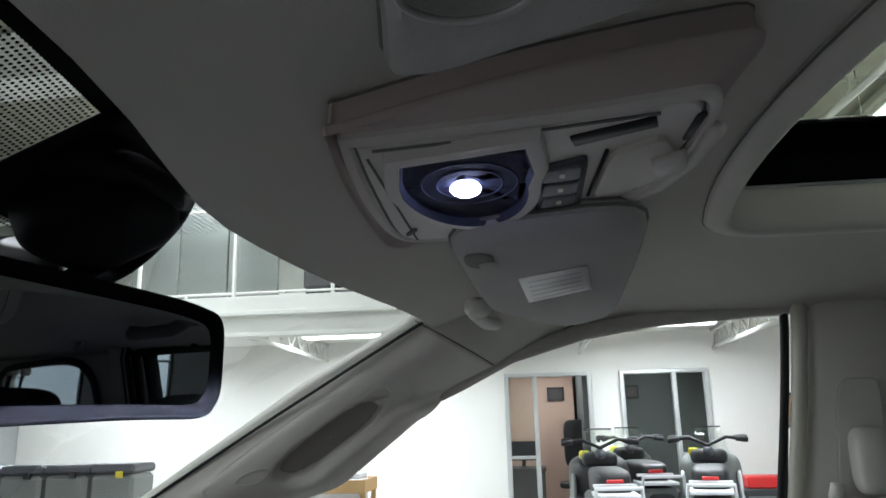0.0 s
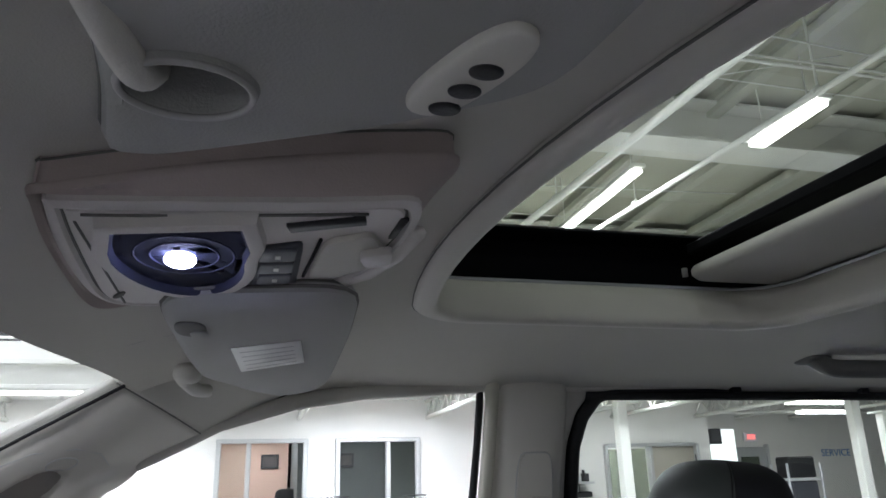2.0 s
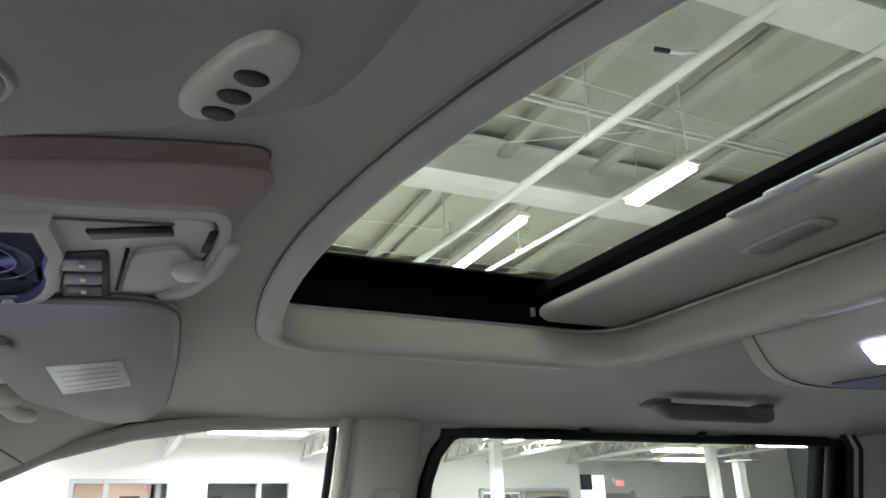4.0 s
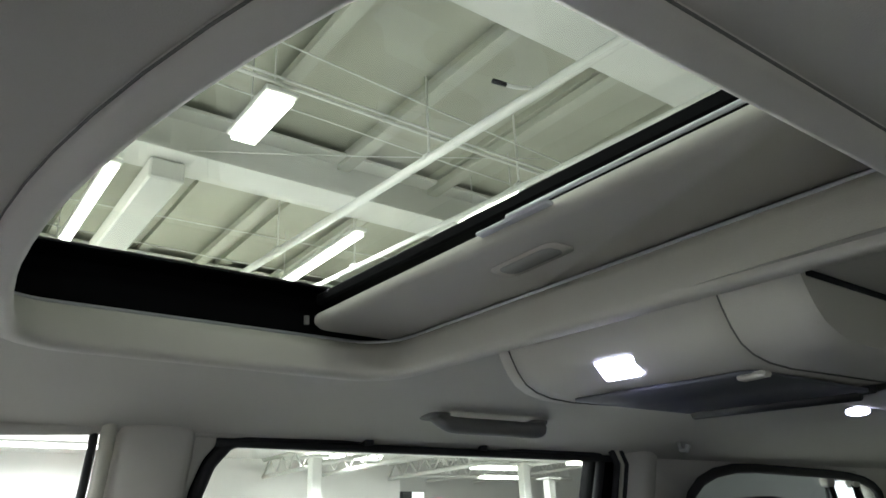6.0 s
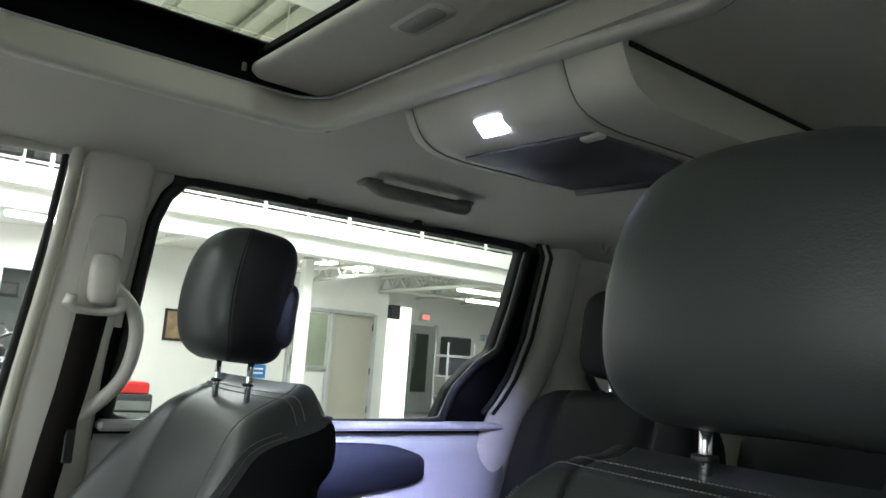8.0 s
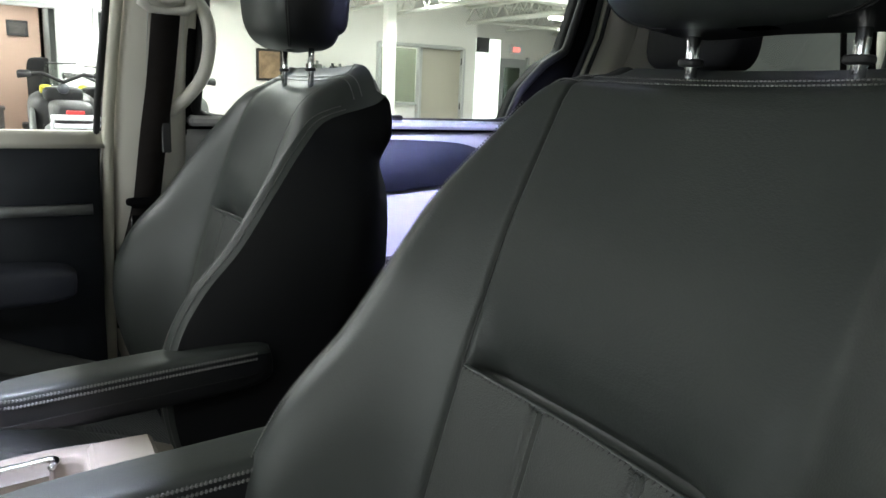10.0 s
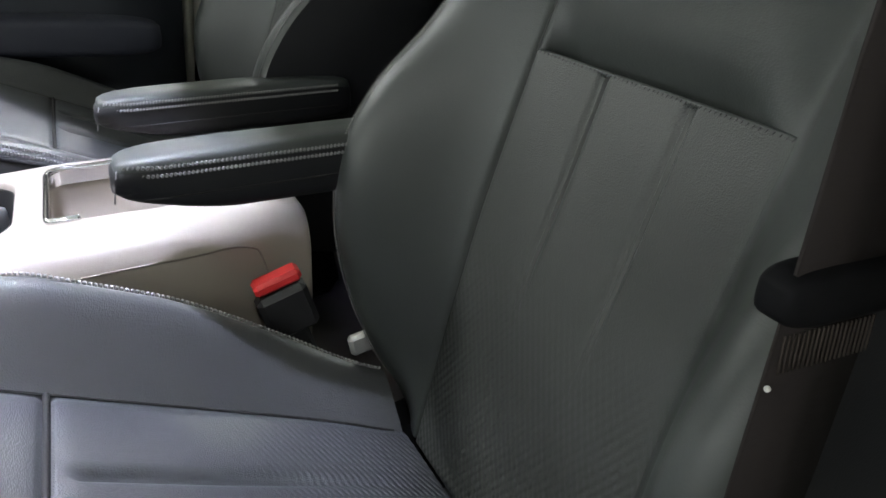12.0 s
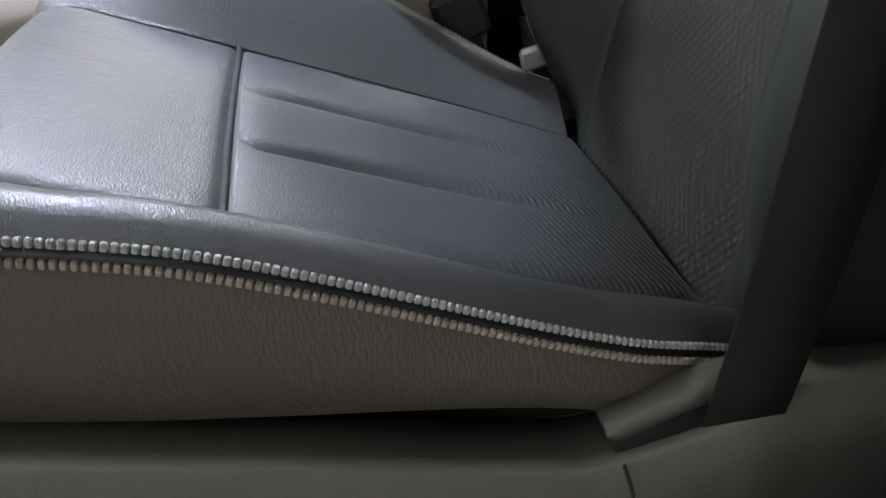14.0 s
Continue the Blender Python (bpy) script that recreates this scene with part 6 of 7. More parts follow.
def front_seat(q, label, detail):
    """A leather front seat centred at x = q * 0.42; the bolster on the outer side of the cabin is lower."""
    cx = q * 0.42
    t = thing("front_seat", (cx, 0.35, 0.44), label, "seat", "front seats")

    # backrest: k runs from its foot to its top, w across; the face leans back
    def back(w, k, out=0.0):
        half = (SEAT_W if q < 0 else SEAT_W + 0.008) * (0.90 + 0.17 * math.sin(math.pi * min(1, k * 1.15)) - (0.21 if q < 0 else 0.03) * smooth(0.72, 1.0, k) ** 1.5)
        a, w0 = abs(w), INSERT / MIDW
        x = cx + math.copysign(INSERT * a / w0 if a <= w0 else INSERT + (half - INSERT) * (a - w0) / (1 - w0), w)
        bol = table(BOLSTER, k) * smooth(0.50, 0.93, a) ** 1.15 - 0.012 * smooth(0.93, 1.0, a) ** 2 - (0.020 * smooth(0.6, 1.0, k) * smooth(0.6, 1.0, a) if q > 0 else 0)
        dish = -0.012 * math.cos(math.pi / 2 * min(1, a / 0.6)) * smooth(0.1, 0.5, k)
        lum = 0.010 * math.sin(math.pi * k)
        groove = -0.004 * math.exp(-(((a - w0) / 0.010) ** 2)) if w * q < 0 else -0.006 * math.exp(-(((a - w0) / 0.09) ** 2))
        if k < CUT and a < w0:
            groove -= 0.0045 * (math.exp(-(((abs(x - cx) - 0.0445) / 0.0022) ** 2)) + math.exp(-(((abs(x - cx) - 0.0505) / 0.0022) ** 2))) * smooth(0.22, 0.5, k)
        if k > CUT and a < w0:
            groove -= 0.030 * math.exp(-((k - CUT) / 0.034)) * smooth(w0, w0 * (0.88 if w * q < 0 else 0.45), a)
        roll = -0.055 * smooth(0.93 if q < 0 else 0.84, 1.0, k) ** 2
        z0 = 0.60 + 0.640 * k - (0.014 * smooth(0.6, 1.0, a) ** 2 * smooth(0.8, 1, k) if q < 0 else 0.034 * smooth(0.62, 1.0, a) ** 2 * smooth(0.72, 1, k) ** 1.5 - 0.010 * smooth(0.75, 1, k))
        e = bol + dish + lum + groove + roll + out
        return Vector((x, back_y(z0) + e * 0.95, z0 + e * 0.28 - 0.10 * max(0, bol) * 0.28))

    ws = sorted({*steps(-1, 1, 44), *[s * (INSERT / MIDW + e) for s in (-1, 1) for e in (-0.04, -0.025, -0.012, -0.006, 0, 0.006, 0.012, 0.025, 0.04)], *[s * (0.0475 + e) / MIDW for s in (-1, 1) for e in (-0.0075, -0.0053, -0.003, -0.0009, 0, 0.0009, 0.003, 0.0053, 0.0075)]})
    ks = sorted({*steps(0, 1, 44), CUT - 0.003, CUT, CUT + 0.0005, CUT + 0.01, CUT + 0.02, CUT + 0.005, CUT + 0.015, CUT + 0.03, CUT + 0.045, CUT + 0.055, CUT + 0.075, 0.95, 0.97, 0.985})
    cut = CUT
    def flank(v, k):
        """The padded sides and rear shell behind the face's edge."""
        e = back(1.0 if v > 0 else -1.0, k)
        dep, s = abs(v), (1 if v > 0 else -1)
        rear = (-0.045 - 0.036 * k if q < 0 else -0.034 - 0.060 * k) + (0.012 * smooth(0.6, 1, k) if q < 0 else 0.012 * smooth(0.75, 1.0, k))
        return Vector((e.x + s * (0.012 * math.sin(math.pi * min(1, dep)) * smooth(1.0, 0.6, k) - 0.05 * smooth(0.7, 1, dep) - 0.012 * dep * smooth(0.6, 1.0, k)), e.y + (rear - e.y) * dep, e.z - 0.02 * dep - 0.060 * smooth(0.55, 1.0, k) * smooth(0.25, 1.0, dep) ** 1.5))
    bk = part("backrest", Shape().grid(lambda w, k: back(w, k), ws, [k for k in ks if k >= cut - 1e-6]).grid(lambda w, k: back(w, k), [w for w in ws if abs(w) >= INSERT / MIDW - 1e-6 and w < 0], [k for k in ks if k <= cut + 0.004]).grid(lambda w, k: back(w, k), [w for w in ws if abs(w) >= INSERT / MIDW - 1e-6 and w > 0], [k for k in ks if k <= cut + 0.004]), LEATHER, t, "charcoal leather backrest")
    part("insert", Shape().grid(lambda w, k: back(w, k, 0.0003), [w for w in ws if abs(w) <= INSERT / MIDW + 1e-6], [k for k in ks if k <= cut + 1e-6]), RIBBED, bk, "perforated leather insert")
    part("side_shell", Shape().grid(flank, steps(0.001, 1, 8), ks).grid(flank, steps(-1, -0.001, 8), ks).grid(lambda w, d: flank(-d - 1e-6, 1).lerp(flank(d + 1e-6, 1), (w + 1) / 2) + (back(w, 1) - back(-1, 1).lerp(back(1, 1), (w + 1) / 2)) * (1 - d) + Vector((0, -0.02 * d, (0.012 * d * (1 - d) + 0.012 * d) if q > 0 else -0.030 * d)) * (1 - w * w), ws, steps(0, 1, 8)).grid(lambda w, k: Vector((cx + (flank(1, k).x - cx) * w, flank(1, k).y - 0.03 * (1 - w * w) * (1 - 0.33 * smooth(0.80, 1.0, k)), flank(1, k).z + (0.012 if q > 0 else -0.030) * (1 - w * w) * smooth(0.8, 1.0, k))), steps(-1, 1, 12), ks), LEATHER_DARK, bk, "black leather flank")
    for w in (-q,):
        part("seam", Shape().tube([back(w * INSERT / MIDW, k, -0.0004) for k in steps(0.02, 0.93, 80)], 0.0016, 6), SEAM, bk)
    part("insert_lip", Shape().tube([back(w, CUT, -0.0022) for w in steps(-INSERT / MIDW, INSERT / MIDW, 28)], 0.0026, 8), LEATHER, bk)
    s = Shape()
    for w in (-q * 0.945, -q * 0.975):
        pts = [back(w, k, 0.0012) for k in steps(0.05, 0.94, 230)]
        for a, b in zip(pts[::1], pts[1::1]):
            s.tube([a.lerp(b, 0.15), a.lerp(b, 0.75)], 0.0007, 4)
    for row in (0.0, 0.012):
        pts = [back(w, 0.972 - row, 0.0012) for w in steps(-0.92, 0.92, 150)]
        for a, b in zip(pts, pts[1:]):
            s.tube([a.lerp(b, 0.15), a.lerp(b, 0.75)], 0.0007, 4)
    tagged(part("stitching", s, THREAD_DIM, bk), "pale double stitching", kind="stuff")
    pts = [back(w, CUT, 0.0004) for w in steps(-INSERT / MIDW, INSERT / MIDW, 56)]
    s = Shape()
    for a, b in zip(pts, pts[1:]):
        s.tube([a.lerp(b, 0.2) + Vector((0, 0, 0.0005)), a.lerp(b, 0.7) - Vector((0, 0, 0.0030))], 0.0005, 5)
    tagged(part("insert_stitching", s, SEAM, bk), kind="stuff")

    # cushion: j from rear to front, w across
    def cush(w, j, out=0.0):
        y = 0.215 + (0.50 if q < 0 else 0.475) * j
        half = 0.226 - 0.012 * smooth(0.85, 1, j) - 0.012 * smooth(0.2, 0.0, j)
        x = cx + half * w
        z = (0.604 if q < 0 else 0.642) + 0.38 * (y - 0.192) - 0.085 * smooth(0.84, 1.0, j) ** 2
        inner = -q * w  # positive on the cabin's middle side
        a = abs(w)
        high = ((0.074 if q < 0 else 0.014) * (0.48 + 0.52 * smooth(0.0, 0.45, j)) if inner > 0 else 0.040 * (0.75 + 0.25 * smooth(0.2, 0.6, j))) * (1 - 0.75 * smooth(0.6, 0.92, j) * (1 if inner > 0 else 0.6))
        z += high * smooth(0.62, 0.92, a) - 0.014 * smooth(0.9, 1.0, a) ** 2
        z -= 0.005 * math.exp(-(((a - 0.65) / 0.02) ** 2))
        if a < 0.65:
            z -= 0.006 * math.exp(-(((j - 0.615) / 0.009) ** 2))
            if j < 0.6:
                z -= 0.009 * math.exp(-(((a - 0.21) / 0.028) ** 2)) * smooth(0.0, 0.5, j)
            z += 0.004 * math.cos(math.pi * a / 1.2)
        return Vector((x, y + 0.012 * (1 - w * w) * smooth(0.8, 1, j), z + out))
    ws = sorted({*steps(-1, 1, 44), -0.65, 0.65, -0.63, -0.67, 0.63, 0.67, 0.2, -0.2, 0.18, 0.21, 0.23, -0.18, -0.21, -0.23, 0.25, -0.25, 0.165, -0.165})
    js = sorted({*steps(0, 1, 40), 0.605, 0.61, 0.615, 0.62, 0.63})
    cu = part("cushion", Shape().grid(lambda w, j: cush(w, j), [w for w in ws if w <= -0.645], js).grid(lambda w, j: cush(w, j), [w for w in ws if w >= 0.645], js).grid(lambda w, j: cush(w, j), [w for w in ws if abs(w) <= 0.655], [j for j in js if j >= 0.605]), CRINKLED, t, "charcoal leather cushion, paled for the lamp's pool of light")
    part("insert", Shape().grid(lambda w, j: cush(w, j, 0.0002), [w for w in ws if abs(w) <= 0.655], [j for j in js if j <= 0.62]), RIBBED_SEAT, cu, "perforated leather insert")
    def skirt(w, k):
        """The sides of the cushion below its edge; w runs round from rear to front to rear."""
        if w < 1:
            e = cush(-1, w)
            o = Vector((-1, 0, 0))
        elif w < 2:
            e = cush(-1 + 2 * (w - 1), 1)
            o = Vector((0, 1, 0))
        else:
            e = cush(1, 3 - w)
            o = Vector((1, 0, 0))
        d = 0.106 * k * (0.50 + 0.50 * smooth(0.2, 0.75, (e.y - 0.2) / 0.5))
        return e + o * (0.010 * math.sin(math.pi * k)) - Vector((0, 0, d))
    outer, inner = (steps(0, 1, 24), steps(2, 3, 24)) if q < 0 else (steps(2, 3, 24), steps(0, 1, 24))
    part("side_panel", Shape().grid(skirt, outer, steps(0, 1, 8)), SIDE_FABRIC, cu, "brown-grey vinyl side panel")
    part("front_panel", Shape().grid(skirt, steps(1, 2, 16), steps(0, 1, 8)), SIDE_FABRIC, cu)
    # inner side takes the darkest leather to stand for the shaded gap
    part("inner_panel", Shape().grid(skirt, inner, steps(0, 1, 8)), LEATHER_DARK, cu, "inner cushion flank, darkened as if in shade")
    for w in (-0.65, 0.65):
        part("seam", Shape().tube([cush(w, j, 0.0008) for j in steps(0.02, 0.98, 40)], 0.0014, 6), SEAM, cu)
    part("cross_seam", Shape().tube([cush(w, 0.615, 0.0012) for w in steps(-0.65, 0.65, 24)], 0.0028, 8), SEAM, cu)
    for w in (-1, 1):
        for row, r in ((0, 0.0025), (1, 0.0025)):
            pts = []
            for j in steps(0.0, 0.96, 118):
                p = cush(w if w == q else w * 0.955, j)
                o = Vector((w * (0.001 + 0.005 * row), 0, 0.003 - 0.0075 * row)) if w == q else Vector((w * 0.008 * row, 0, 0.0012 - 0.006 * row))
                pts.append(p + o)
            s = Shape()
            for a, b in zip(pts, pts[1:]):
                m = (b - a).to_track_quat("Y", "Z").to_matrix()
                s.box((a + b) / 2, (0.0034, (b - a).length * 0.74, 0.0044), m, 0.0007)
            tagged(part("stitching", s, THREAD_DIM if q > 0 else THREAD if not row else THREAD_TAN, cu), "chunky pale stitching", kind="stuff")
        part("piping", Shape().tube([cush(w, j) + Vector((w * 0.0015, 0, -0.003)) for j in steps(0, 0.97, 40)], 0.0035, 8), LEATHER_DARK, cu)

    # headrest on two posts
    hz, hh, hw, hy = (1.328, 0.182, 0.238, -0.022) if q < 0 else (1.346, 0.198, 0.207, 0.001)
    def bend(p):
        return Vector((p.x * (1 - 0.10 * smooth(-0.02, 0.1, p.z)), p.y + 0.012 * (p.x / 0.12) ** 2 * -1 + 0.018 * math.cos(p.z * 14), p.z + 0.008 * (1 - (p.x / 0.12) ** 2)))
    turn = Matrix.Rotation(0.10, 3, "X")
    hd, ha, hb = (0.118, 0.47, 0.46) if q < 0 else (0.122, 0.52, 0.52)
    def pillow(th, ph, grow=0.0):
        """The headrest's skin: th runs round it from the outer side, ph from foot to top."""
        def soft(v, k):
            return math.copysign(abs(v) ** k, v)
        p = Vector((hw / 2 * soft(math.cos(ph), ha) * soft(math.cos(th), hb), hd / 2 * soft(math.cos(ph), ha) * soft(math.sin(th), hb), hh / 2 * soft(math.sin(ph), ha))) * (1 + grow)
        return Vector((cx, hy - 0.006, hz)) + turn @ bend(p)
    phs = sorted({*[-math.pi / 2 + 0.01 + (math.pi - 0.02) * k / 36 for k in range(37)], *steps(-1.56, -1.45, 5), *steps(1.45, 1.56, 5)})
    edge = radians(24)
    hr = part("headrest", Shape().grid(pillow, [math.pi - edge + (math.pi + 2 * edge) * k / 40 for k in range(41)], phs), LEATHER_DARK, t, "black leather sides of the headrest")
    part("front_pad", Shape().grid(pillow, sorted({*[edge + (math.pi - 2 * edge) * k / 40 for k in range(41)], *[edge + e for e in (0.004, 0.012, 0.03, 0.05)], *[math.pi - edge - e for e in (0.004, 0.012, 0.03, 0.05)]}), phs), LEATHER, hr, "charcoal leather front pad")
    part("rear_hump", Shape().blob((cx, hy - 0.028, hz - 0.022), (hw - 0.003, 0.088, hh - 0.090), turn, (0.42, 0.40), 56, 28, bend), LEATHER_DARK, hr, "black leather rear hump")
    for e in (-1, 1):
        for th in (edge, edge + 0.075):
            part("seam", Shape().tube([pillow(th if e > 0 else math.pi - th, ph, 0.0006) for ph in steps(-1.3, 1.3, 40)], 0.0010, 5), SEAM, hr)
        part("post", Shape().tube([(cx + e * 0.062, hy - 0.006, 1.28), (cx + e * 0.062, hy - 0.004, 1.18)], 0.0046, 10), CHROME, hr, "chrome post")
        part("post_collar", Shape().blob((cx + e * 0.062, hy - 0.004, 1.226), (0.018, 0.015, 0.006), e=(0.5, 0.8)), BLACK, hr)
    # folding armrest on the cabin's middle side
    ax = cx - q * (0.262 if q < 0 else 0.262)
    tilt = Matrix.Rotation(-0.06, 3, "X")
    az = 0.0 if q < 0 else -0.024
    ar = part("armrest", Shape().blob((ax, 0.29, 0.864 + az), (0.062, 0.33, 0.056), tilt, (0.42, 0.38), 40, 20, lambda p: Vector((p.x, p.y, p.z + 0.014 * smooth(0.05, 0.17, p.y) * (1 if p.z < 0 else 0)))), LEATHER_DARK, t, "padded black leather armrest")
    part("top_pad", Shape().blob((ax, 0.29, 0.879 + az), (0.060, 0.325, 0.034), tilt, (0.5, 0.38), 40, 14), LEATHER, ar, "charcoal leather top")
    s = Shape()
    for dz in (0.006, -0.0015):
        for e in (-1, 1):
            pts = [Vector((ax + e * (0.0312 - 0.010 * smooth(0.12, 0.16, y - 0.29)), y, 0.880 + az + dz - 0.06 * (y - 0.29))) for y in steps(0.15, 0.445, 80)]
            for a, b in zip(pts, pts[1:]):
                s.box((a + b) / 2, (0.0016, (b - a).length * 0.7, 0.0034), Matrix.Rotation(0.5, 3, "X"), 0.0005)
    for e in (-1, 1):
        s.tube([Vector((ax + e * (0.021 - 0.004 * k), 0.449 + 0.004 * k, 0.874 + az - 0.03 * k)) for k in steps(0, 1, 5)], 0.0008, 5)
        part("lower_seam", Shape().tube([Vector((ax + e * 0.0315, y, 0.858 + az - 0.06 * (y - 0.29))) for y in steps(0.15, 0.43, 12)], 0.0009, 5), SEAM, ar)
    tagged(part("stitching", s, THREAD_DIM, ar), "pale stitching", kind="stuff")
    # base
    part("hinge_cover", Shape().box((cx - q * 0.180, 0.19, 0.545), (0.08, 0.14, 0.11), Matrix.Rotation(-0.2, 3, "X"), 0.02), FRIT, t, "black recliner cover")
    part("base", Shape().box((cx, 0.44, 0.50), (0.43, 0.46, 0.16), ch=0.02), BLACK, t, "black seat base")
    sx = cx + q * 0.235
    part("side_shield", Shape().loft([[(sx + q * d, y, z) for y, z in rounded([(0.70, 0.698 - e), (0.50, 0.645 - e), (0.40, 0.616 - e), (0.33, 0.600 - e), (0.27, 0.610 - e), (0.20, 0.642 - e), (0.12, 0.645 - e), (0.10, 0.47), (0.70, 0.45)], 3, 0.2)] for d, e in ((-0.03, 0.012), (0.006, 0.006), (0.016, 0.0), (0.020, 0.006), (0.022, 0.03))]), TRIM_DARK if not detail else SHIELD, t, "dark grey seat shield")
    part("shield_gap", Shape().tube([(sx + q * 0.0205, 0.314, 0.598), (sx + q * 0.0222, 0.307, 0.575), (sx + q * 0.0225, 0.298, 0.53), (sx + q * 0.0225, 0.29, 0.47)], 0.0014, 5), SEAM, t)
    part("belt_slot", Shape().loft([[(sx + q * d, y, z) for y, z in ((0.326, 0.622), (0.316, 0.600), (0.262, 0.612), (0.262, 0.640))] for d in (0.0, 0.0125)]), SEAM, t, "dark slot for the belt")
    part("belt_anchor", Shape().loft([[(sx + q * d, y, z) for y, z in rounded([(0.328, 0.626 - e), (0.318, 0.616), (0.268, 0.636), (0.225, 0.646), (0.222, 0.656 - e), (0.262, 0.652 - e)], 3, 0.2)] for d, e in ((0.0, 0.0), (0.013, 0.0), (0.017, 0.004))]), ANCHOR_GREY if detail else BLACK, t, "grey plastic belt anchor")
    return t


SHIELD = material("dark_grey_shield", (0.095, 0.088, 0.080), 0.5, grain=0.3, scale=500)
ANCHOR_GREY = material("grey_anchor_plastic", (0.07, 0.067, 0.062), 0.55, grain=0.2, scale=500)
front_seat(-1, "charcoal leather driver seat with pale chunky stitching", True)
front_seat(1, "charcoal leather front passenger seat with a folding armrest", False)

# seat belt buckles between seat and console
bu = thing("belt_buckle", (-0.165, 0.30, 0.70), "black belt buckle with a red release button beside the driver seat", "belt buckle", "belt buckles")
br = Matrix.Rotation(-0.34, 3, "X")
part("body", Shape().box((-0.168, 0.302, 0.708), (0.026, 0.054, 0.055), br, 0.006), BLACK, bu)
part("release_button", Shape().box((-0.168, 0.313, 0.744), (0.023, 0.05, 0.014), br, 0.004), RED, bu, "red release button")
part("stalk", Shape().box((-0.168, 0.285, 0.645), (0.016, 0.035, 0.09), br, 0.004), BLACK, bu)
cl = thing("belt_bracket", (-0.18, 0.21, 0.66), "grey metal belt bracket beside the seat back", "bracket")
part("plate", Shape().box((-0.180, 0.218, 0.660), (0.012, 0.040, 0.026), Matrix.Rotation(-0.25, 3, "X"), 0.004), ALU, cl)

# centre console
cc = thing("centre_console", (0.0, 0.55, 0.44), "beige plastic centre console with cup holders and an open tray", "centre console")


def con_half(y):
    return 0.150 - 0.030 * smooth(0.40, 0.27, y)


def con_top(y):
    return 0.803 - 0.06 * (y - 0.29) - 0.06 * max(0.0, y - 0.5) - 0.014 * smooth(0.31, 0.268, y) ** 2


TRAY, CUPS = (-0.072, 0.090, 0.352, 0.516), (-0.088, 0.095, 0.543, 0.655)
s = Shape()
xs = sorted({-0.105, 0.105, 0.0, *TRAY[:2], *CUPS[:2]})
ys = sorted({*steps(0.268, 1.0, 24), *TRAY[2:], *CUPS[2:]})
for a, b in zip(xs, xs[1:]):
    for c, d in zip(ys, ys[1:]):
        if any(o[0] < (a + b) / 2 < o[1] and o[2] < (c + d) / 2 < o[3] for o in (TRAY, CUPS)):
            continue
        s.add([(x * (con_half(y) / 0.15), y, con_top(y)) for x, y in ((a, c), (b, c), (b, d), (a, d))], [(0, 1, 2, 3)])


def con_side(q, y, v):
    """The round shoulder and the side below it: v from 0 at the top's edge to 1 at the floor."""
    k = con_half(y) / 0.15
    if v < 0.4:
        a = v / 0.4 * math.pi / 2
        return Vector((q * k * (0.105 + 0.043 * math.sin(a)), y, con_top(y) - 0.040 * (1 - math.cos(a))))
    w = (v - 0.4) / 0.6
    return Vector((q * k * (0.148 + 0.008 * math.sin(math.pi * min(1, w * 2)) - 0.012 * w), y, con_top(y) - 0.040 - 0.27 * w))


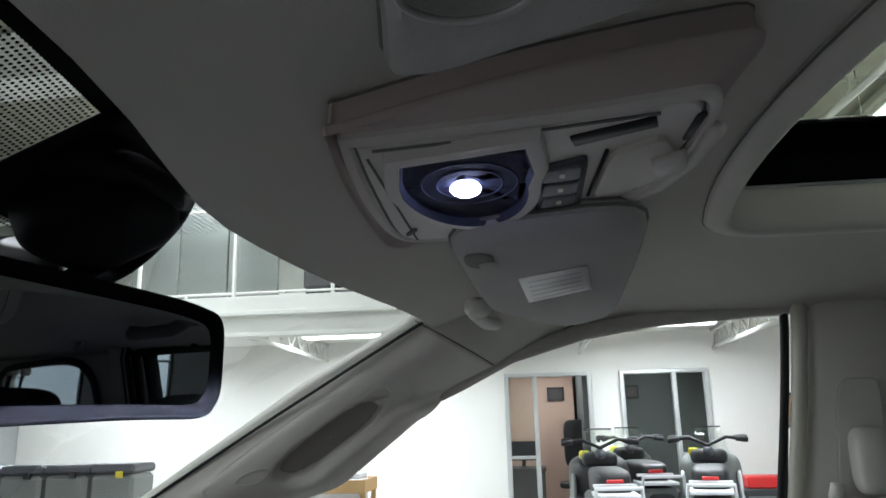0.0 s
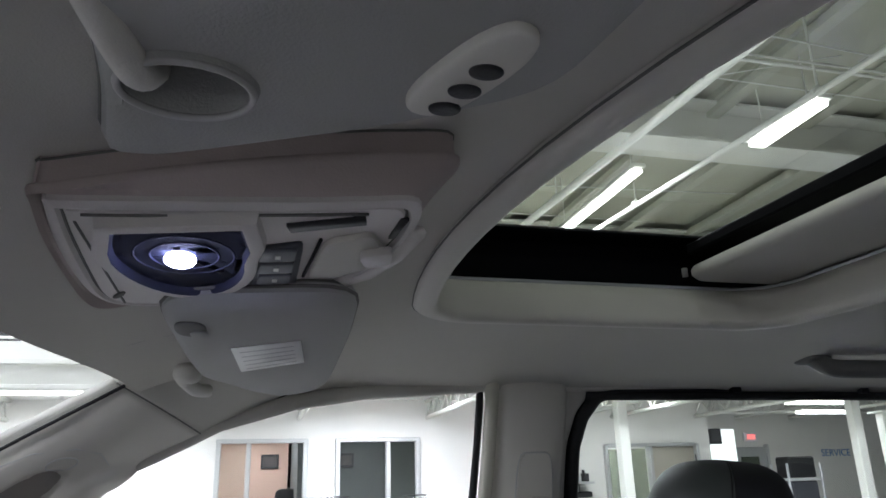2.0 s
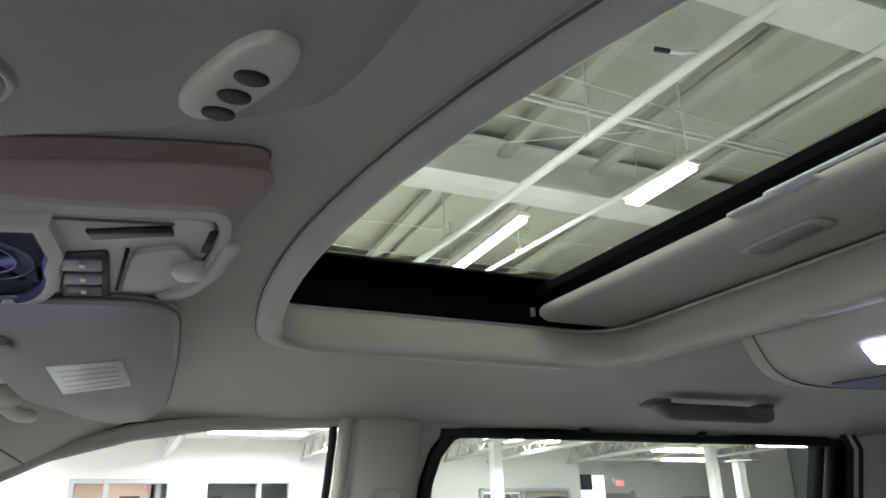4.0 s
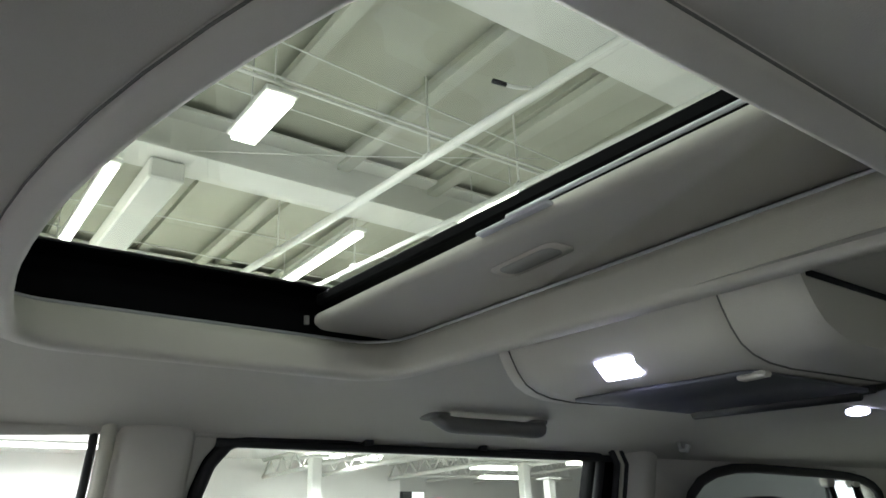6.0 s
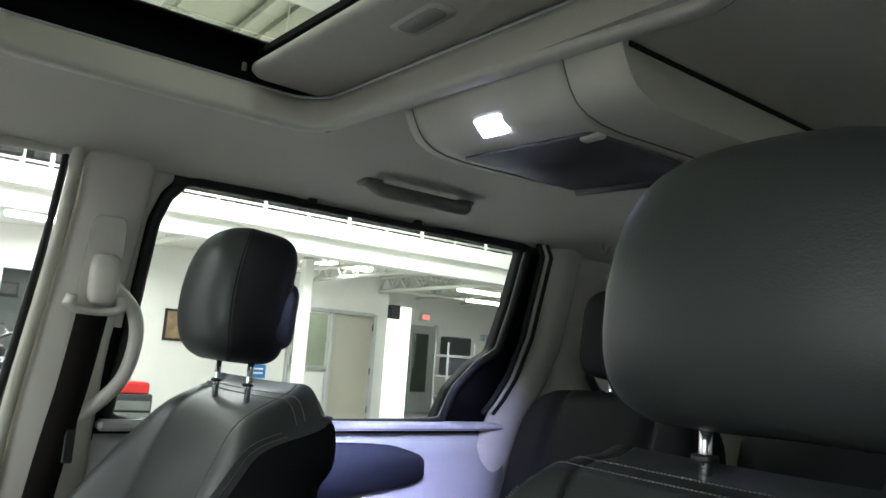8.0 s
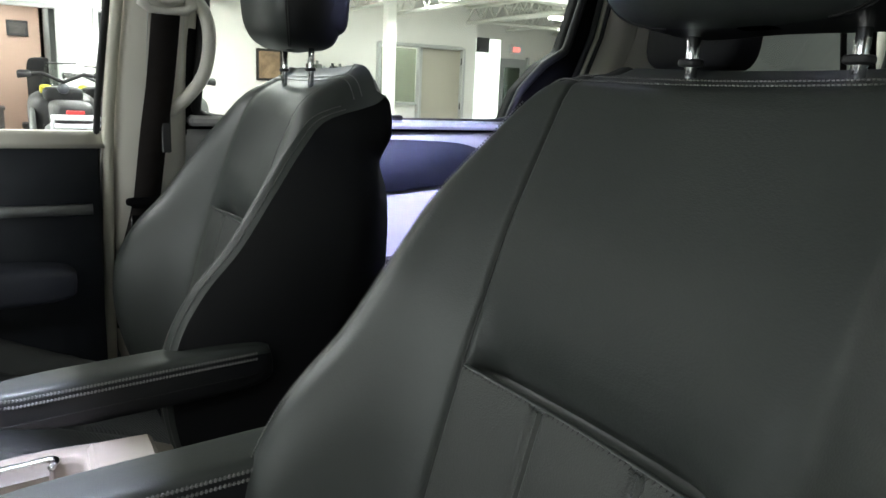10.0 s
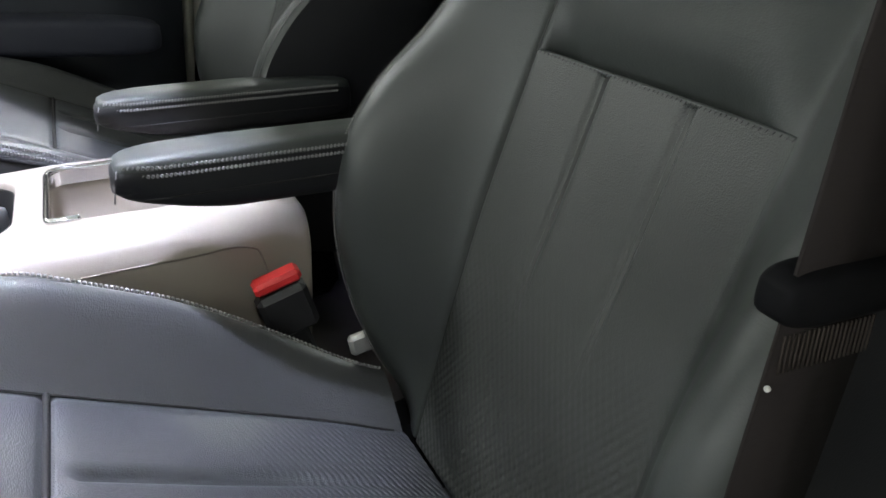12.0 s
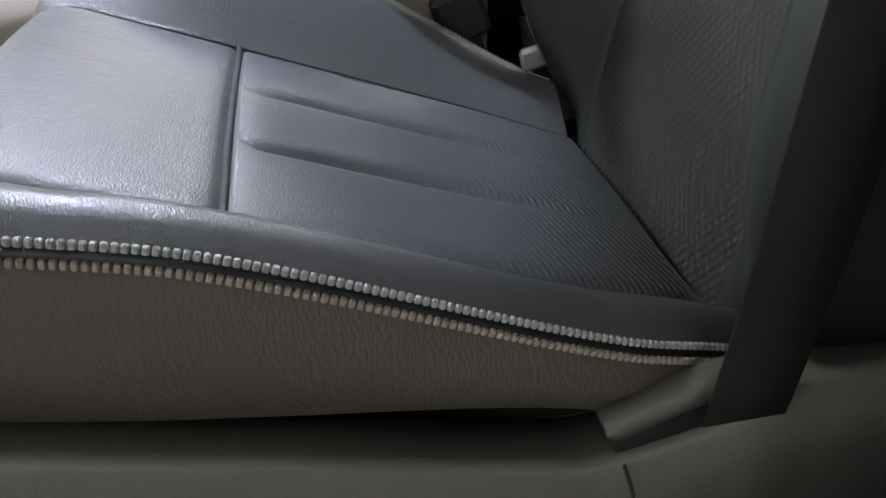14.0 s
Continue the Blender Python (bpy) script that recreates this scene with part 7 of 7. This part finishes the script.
for q in (-1, 1):
    s.grid(lambda y, v: con_side(q, y, v), ys, steps(0, 1, 24))
ends = [con_side(-1, 0.268, v) for v in steps(1, 0, 24)] + [con_side(1, 0.268, v) for v in steps(0, 1, 24)]
s.loft([ends, [p + Vector((0, -0.006, -0.003)) for p in ends], [Vector((p.x * 0.93, p.y - 0.009, p.z - 0.012)) for p in ends]], caps=False, shut=False)
s.add([Vector((p.x * 0.93, p.y - 0.009, p.z - 0.012)) for p in ends], [tuple(range(len(ends)))])
part("body", s, BEIGE, cc, "beige moulded body")
for o, depth, m, n, r in ((TRAY, 0.09, BEIGE, "tray", 0.022), (CUPS, 0.075, RUBBER, "cup_well", 0.046)):
    ring = rrect(*o, r, 10)
    big = rrect(o[0] - 0.002, o[1] + 0.002, o[2] - 0.002, o[3] + 0.002, 0.003, 10)
    zt = con_top((o[2] + o[3]) / 2)
    mid = Vector(((o[0] + o[1]) / 2, (o[2] + o[3]) / 2))
    def inset(k, z, level=False):
        return [(mid.x + (x - mid.x) * k, mid.y + (y - mid.y) * k, z if level else con_top(y) + z) for x, y in ring]
    part("opening_rim", Shape().loft([[(x, y, con_top(y) - 0.0005) for x, y in big], inset(1.0, 0.0008), inset(0.97, -0.002), inset(0.955, -0.008)], caps=False), BEIGE, cc, "rounded beige rim")
    floor_ring = inset(0.90 if m is RUBBER else 0.95, zt - depth, True)
    w = part(n, Shape().loft([inset(0.956, -0.007), inset(0.945, -0.03), floor_ring], caps=False).add(floor_ring, [tuple(range(len(ring)))]), m, cc, "open beige tray" if m is BEIGE else "dark cup holder well")
    if m is BEIGE:
        line = rounded([(o[0] + 0.002, o[3] - 0.035), (o[0] + 0.002, o[3] - 0.002), (o[1] - 0.002, o[3] - 0.002), (o[1] - 0.002, o[2] + 0.02)], 6, 0.14)[5:]
        part("chrome_rim", Shape().tube([(x, y, con_top(y) + 0.0015) for x, y in line], 0.0036, 8), CHROME, w, "chrome rim")
        part("chrome_band", Shape().loft([[(mid.x + (x - mid.x) * 0.96, mid.y + (y - mid.y) * 0.96, con_top(y) + dz) for x, y in line] for dz in (0.0, -0.016)], caps=False, shut=False), CHROME, w, "chrome inner band")
    else:
        part("divider", Shape().box((mid.x, mid.y, zt - 0.052), (0.012, 0.085, 0.03), ch=0.004), BLACK, w)
        for x, y, turned in ((o[0] + 0.036, o[2] + 0.026, 0.6), (o[0] + 0.030, o[3] - 0.030, -0.6), (o[1] - 0.036, o[2] + 0.026, -0.6)):
            part("cup_tab", Shape().blob((x, y, zt - 0.030), (0.026, 0.018, 0.026), Matrix.Rotation(turned, 3, "Z"), (0.5, 0.6)), SILVER, w, "satin silver cup grip")
part("side_groove", Shape().tube([con_side(-1, y, v) + Vector((-0.0004, 0, 0)) for y, v in curve([Vector((y, v)) for y, v in ((0.56, 0.36), (0.485, 0.325), (0.40, 0.315), (0.35, 0.325), (0.325, 0.38), (0.312, 0.46))], 6)], 0.0011, 6), GROOVE, cc)
part("lid_block", Shape().box((0.0, 0.318, con_top(0.318) + 0.004), (0.17, 0.066, 0.012), ch=0.005), BEIGE, cc, "beige hinge block behind the tray")
part("switch_panel", Shape().box((-0.02, 0.76, con_top(0.76) + 0.002), (0.19, 0.11, 0.012), ch=0.005), BEIGE, cc)
for k in range(6):
    part("rib", Shape().box((-0.09 + 0.028 * k, 0.76, con_top(0.76) + 0.010), (0.008, 0.07, 0.005), ch=0.001), TRIM, cc)

# rear seats


def back_row(name, x, y, wide, label):
    t = thing(name, (x, y, 0.44), label, "seat", "rear seats")
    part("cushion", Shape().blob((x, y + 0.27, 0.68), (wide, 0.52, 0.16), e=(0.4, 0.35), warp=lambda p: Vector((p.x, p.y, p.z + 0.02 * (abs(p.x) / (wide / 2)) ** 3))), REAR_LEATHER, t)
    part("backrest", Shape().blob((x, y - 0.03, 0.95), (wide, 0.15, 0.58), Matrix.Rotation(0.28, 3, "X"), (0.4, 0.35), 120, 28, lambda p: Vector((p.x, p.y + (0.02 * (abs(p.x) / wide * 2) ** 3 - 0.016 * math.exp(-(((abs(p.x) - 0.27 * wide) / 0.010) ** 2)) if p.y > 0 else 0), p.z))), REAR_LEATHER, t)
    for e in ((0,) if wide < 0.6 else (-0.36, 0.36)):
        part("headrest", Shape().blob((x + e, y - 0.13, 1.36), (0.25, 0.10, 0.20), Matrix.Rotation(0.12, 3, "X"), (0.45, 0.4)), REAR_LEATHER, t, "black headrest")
        for d in (-0.05, 0.05):
            part("post", Shape().tube([(x + e + d, y - 0.125, 1.3), (x + e + d, y - 0.11, 1.19)], 0.006, 8), CHROME, t)
    part("base", Shape().box((x, y + 0.22, 0.53), (wide * 0.85, 0.4, 0.18), ch=0.03), BLACK, t)


for y, half in ((-1.80, 0.016), (-1.95, 0.024)):
    rb = thing("rear_seat_belt", (0.66, y, 1.5), "black seat belt hanging in front of the rear side window", "seat belt", "rear belts")
    part("webbing", Shape().grid(lambda u, v: (0.665 - 0.05 * u, y + half * v - 0.03 * u, 1.53 - 0.5 * u), steps(0, 1, 8), steps(-1, 1, 2), (0.002, 0, 0)), WEBBING, rb)
    part("anchor", Shape().blob((0.672, y, 1.535), (0.03, 0.05, 0.05), e=(0.5, 0.5)), TRIM, rb, "pale belt anchor")
back_row("captain_seat", 0.37, -0.74, 0.46, "dark leather second-row seat behind the passenger seat")
back_row("captain_seat", -0.40, -0.74, 0.48, "dark leather second-row seat behind the driver seat")
back_row("rear_bench", 0.02, -1.72, 1.24, "dark leather third-row bench with two headrests")
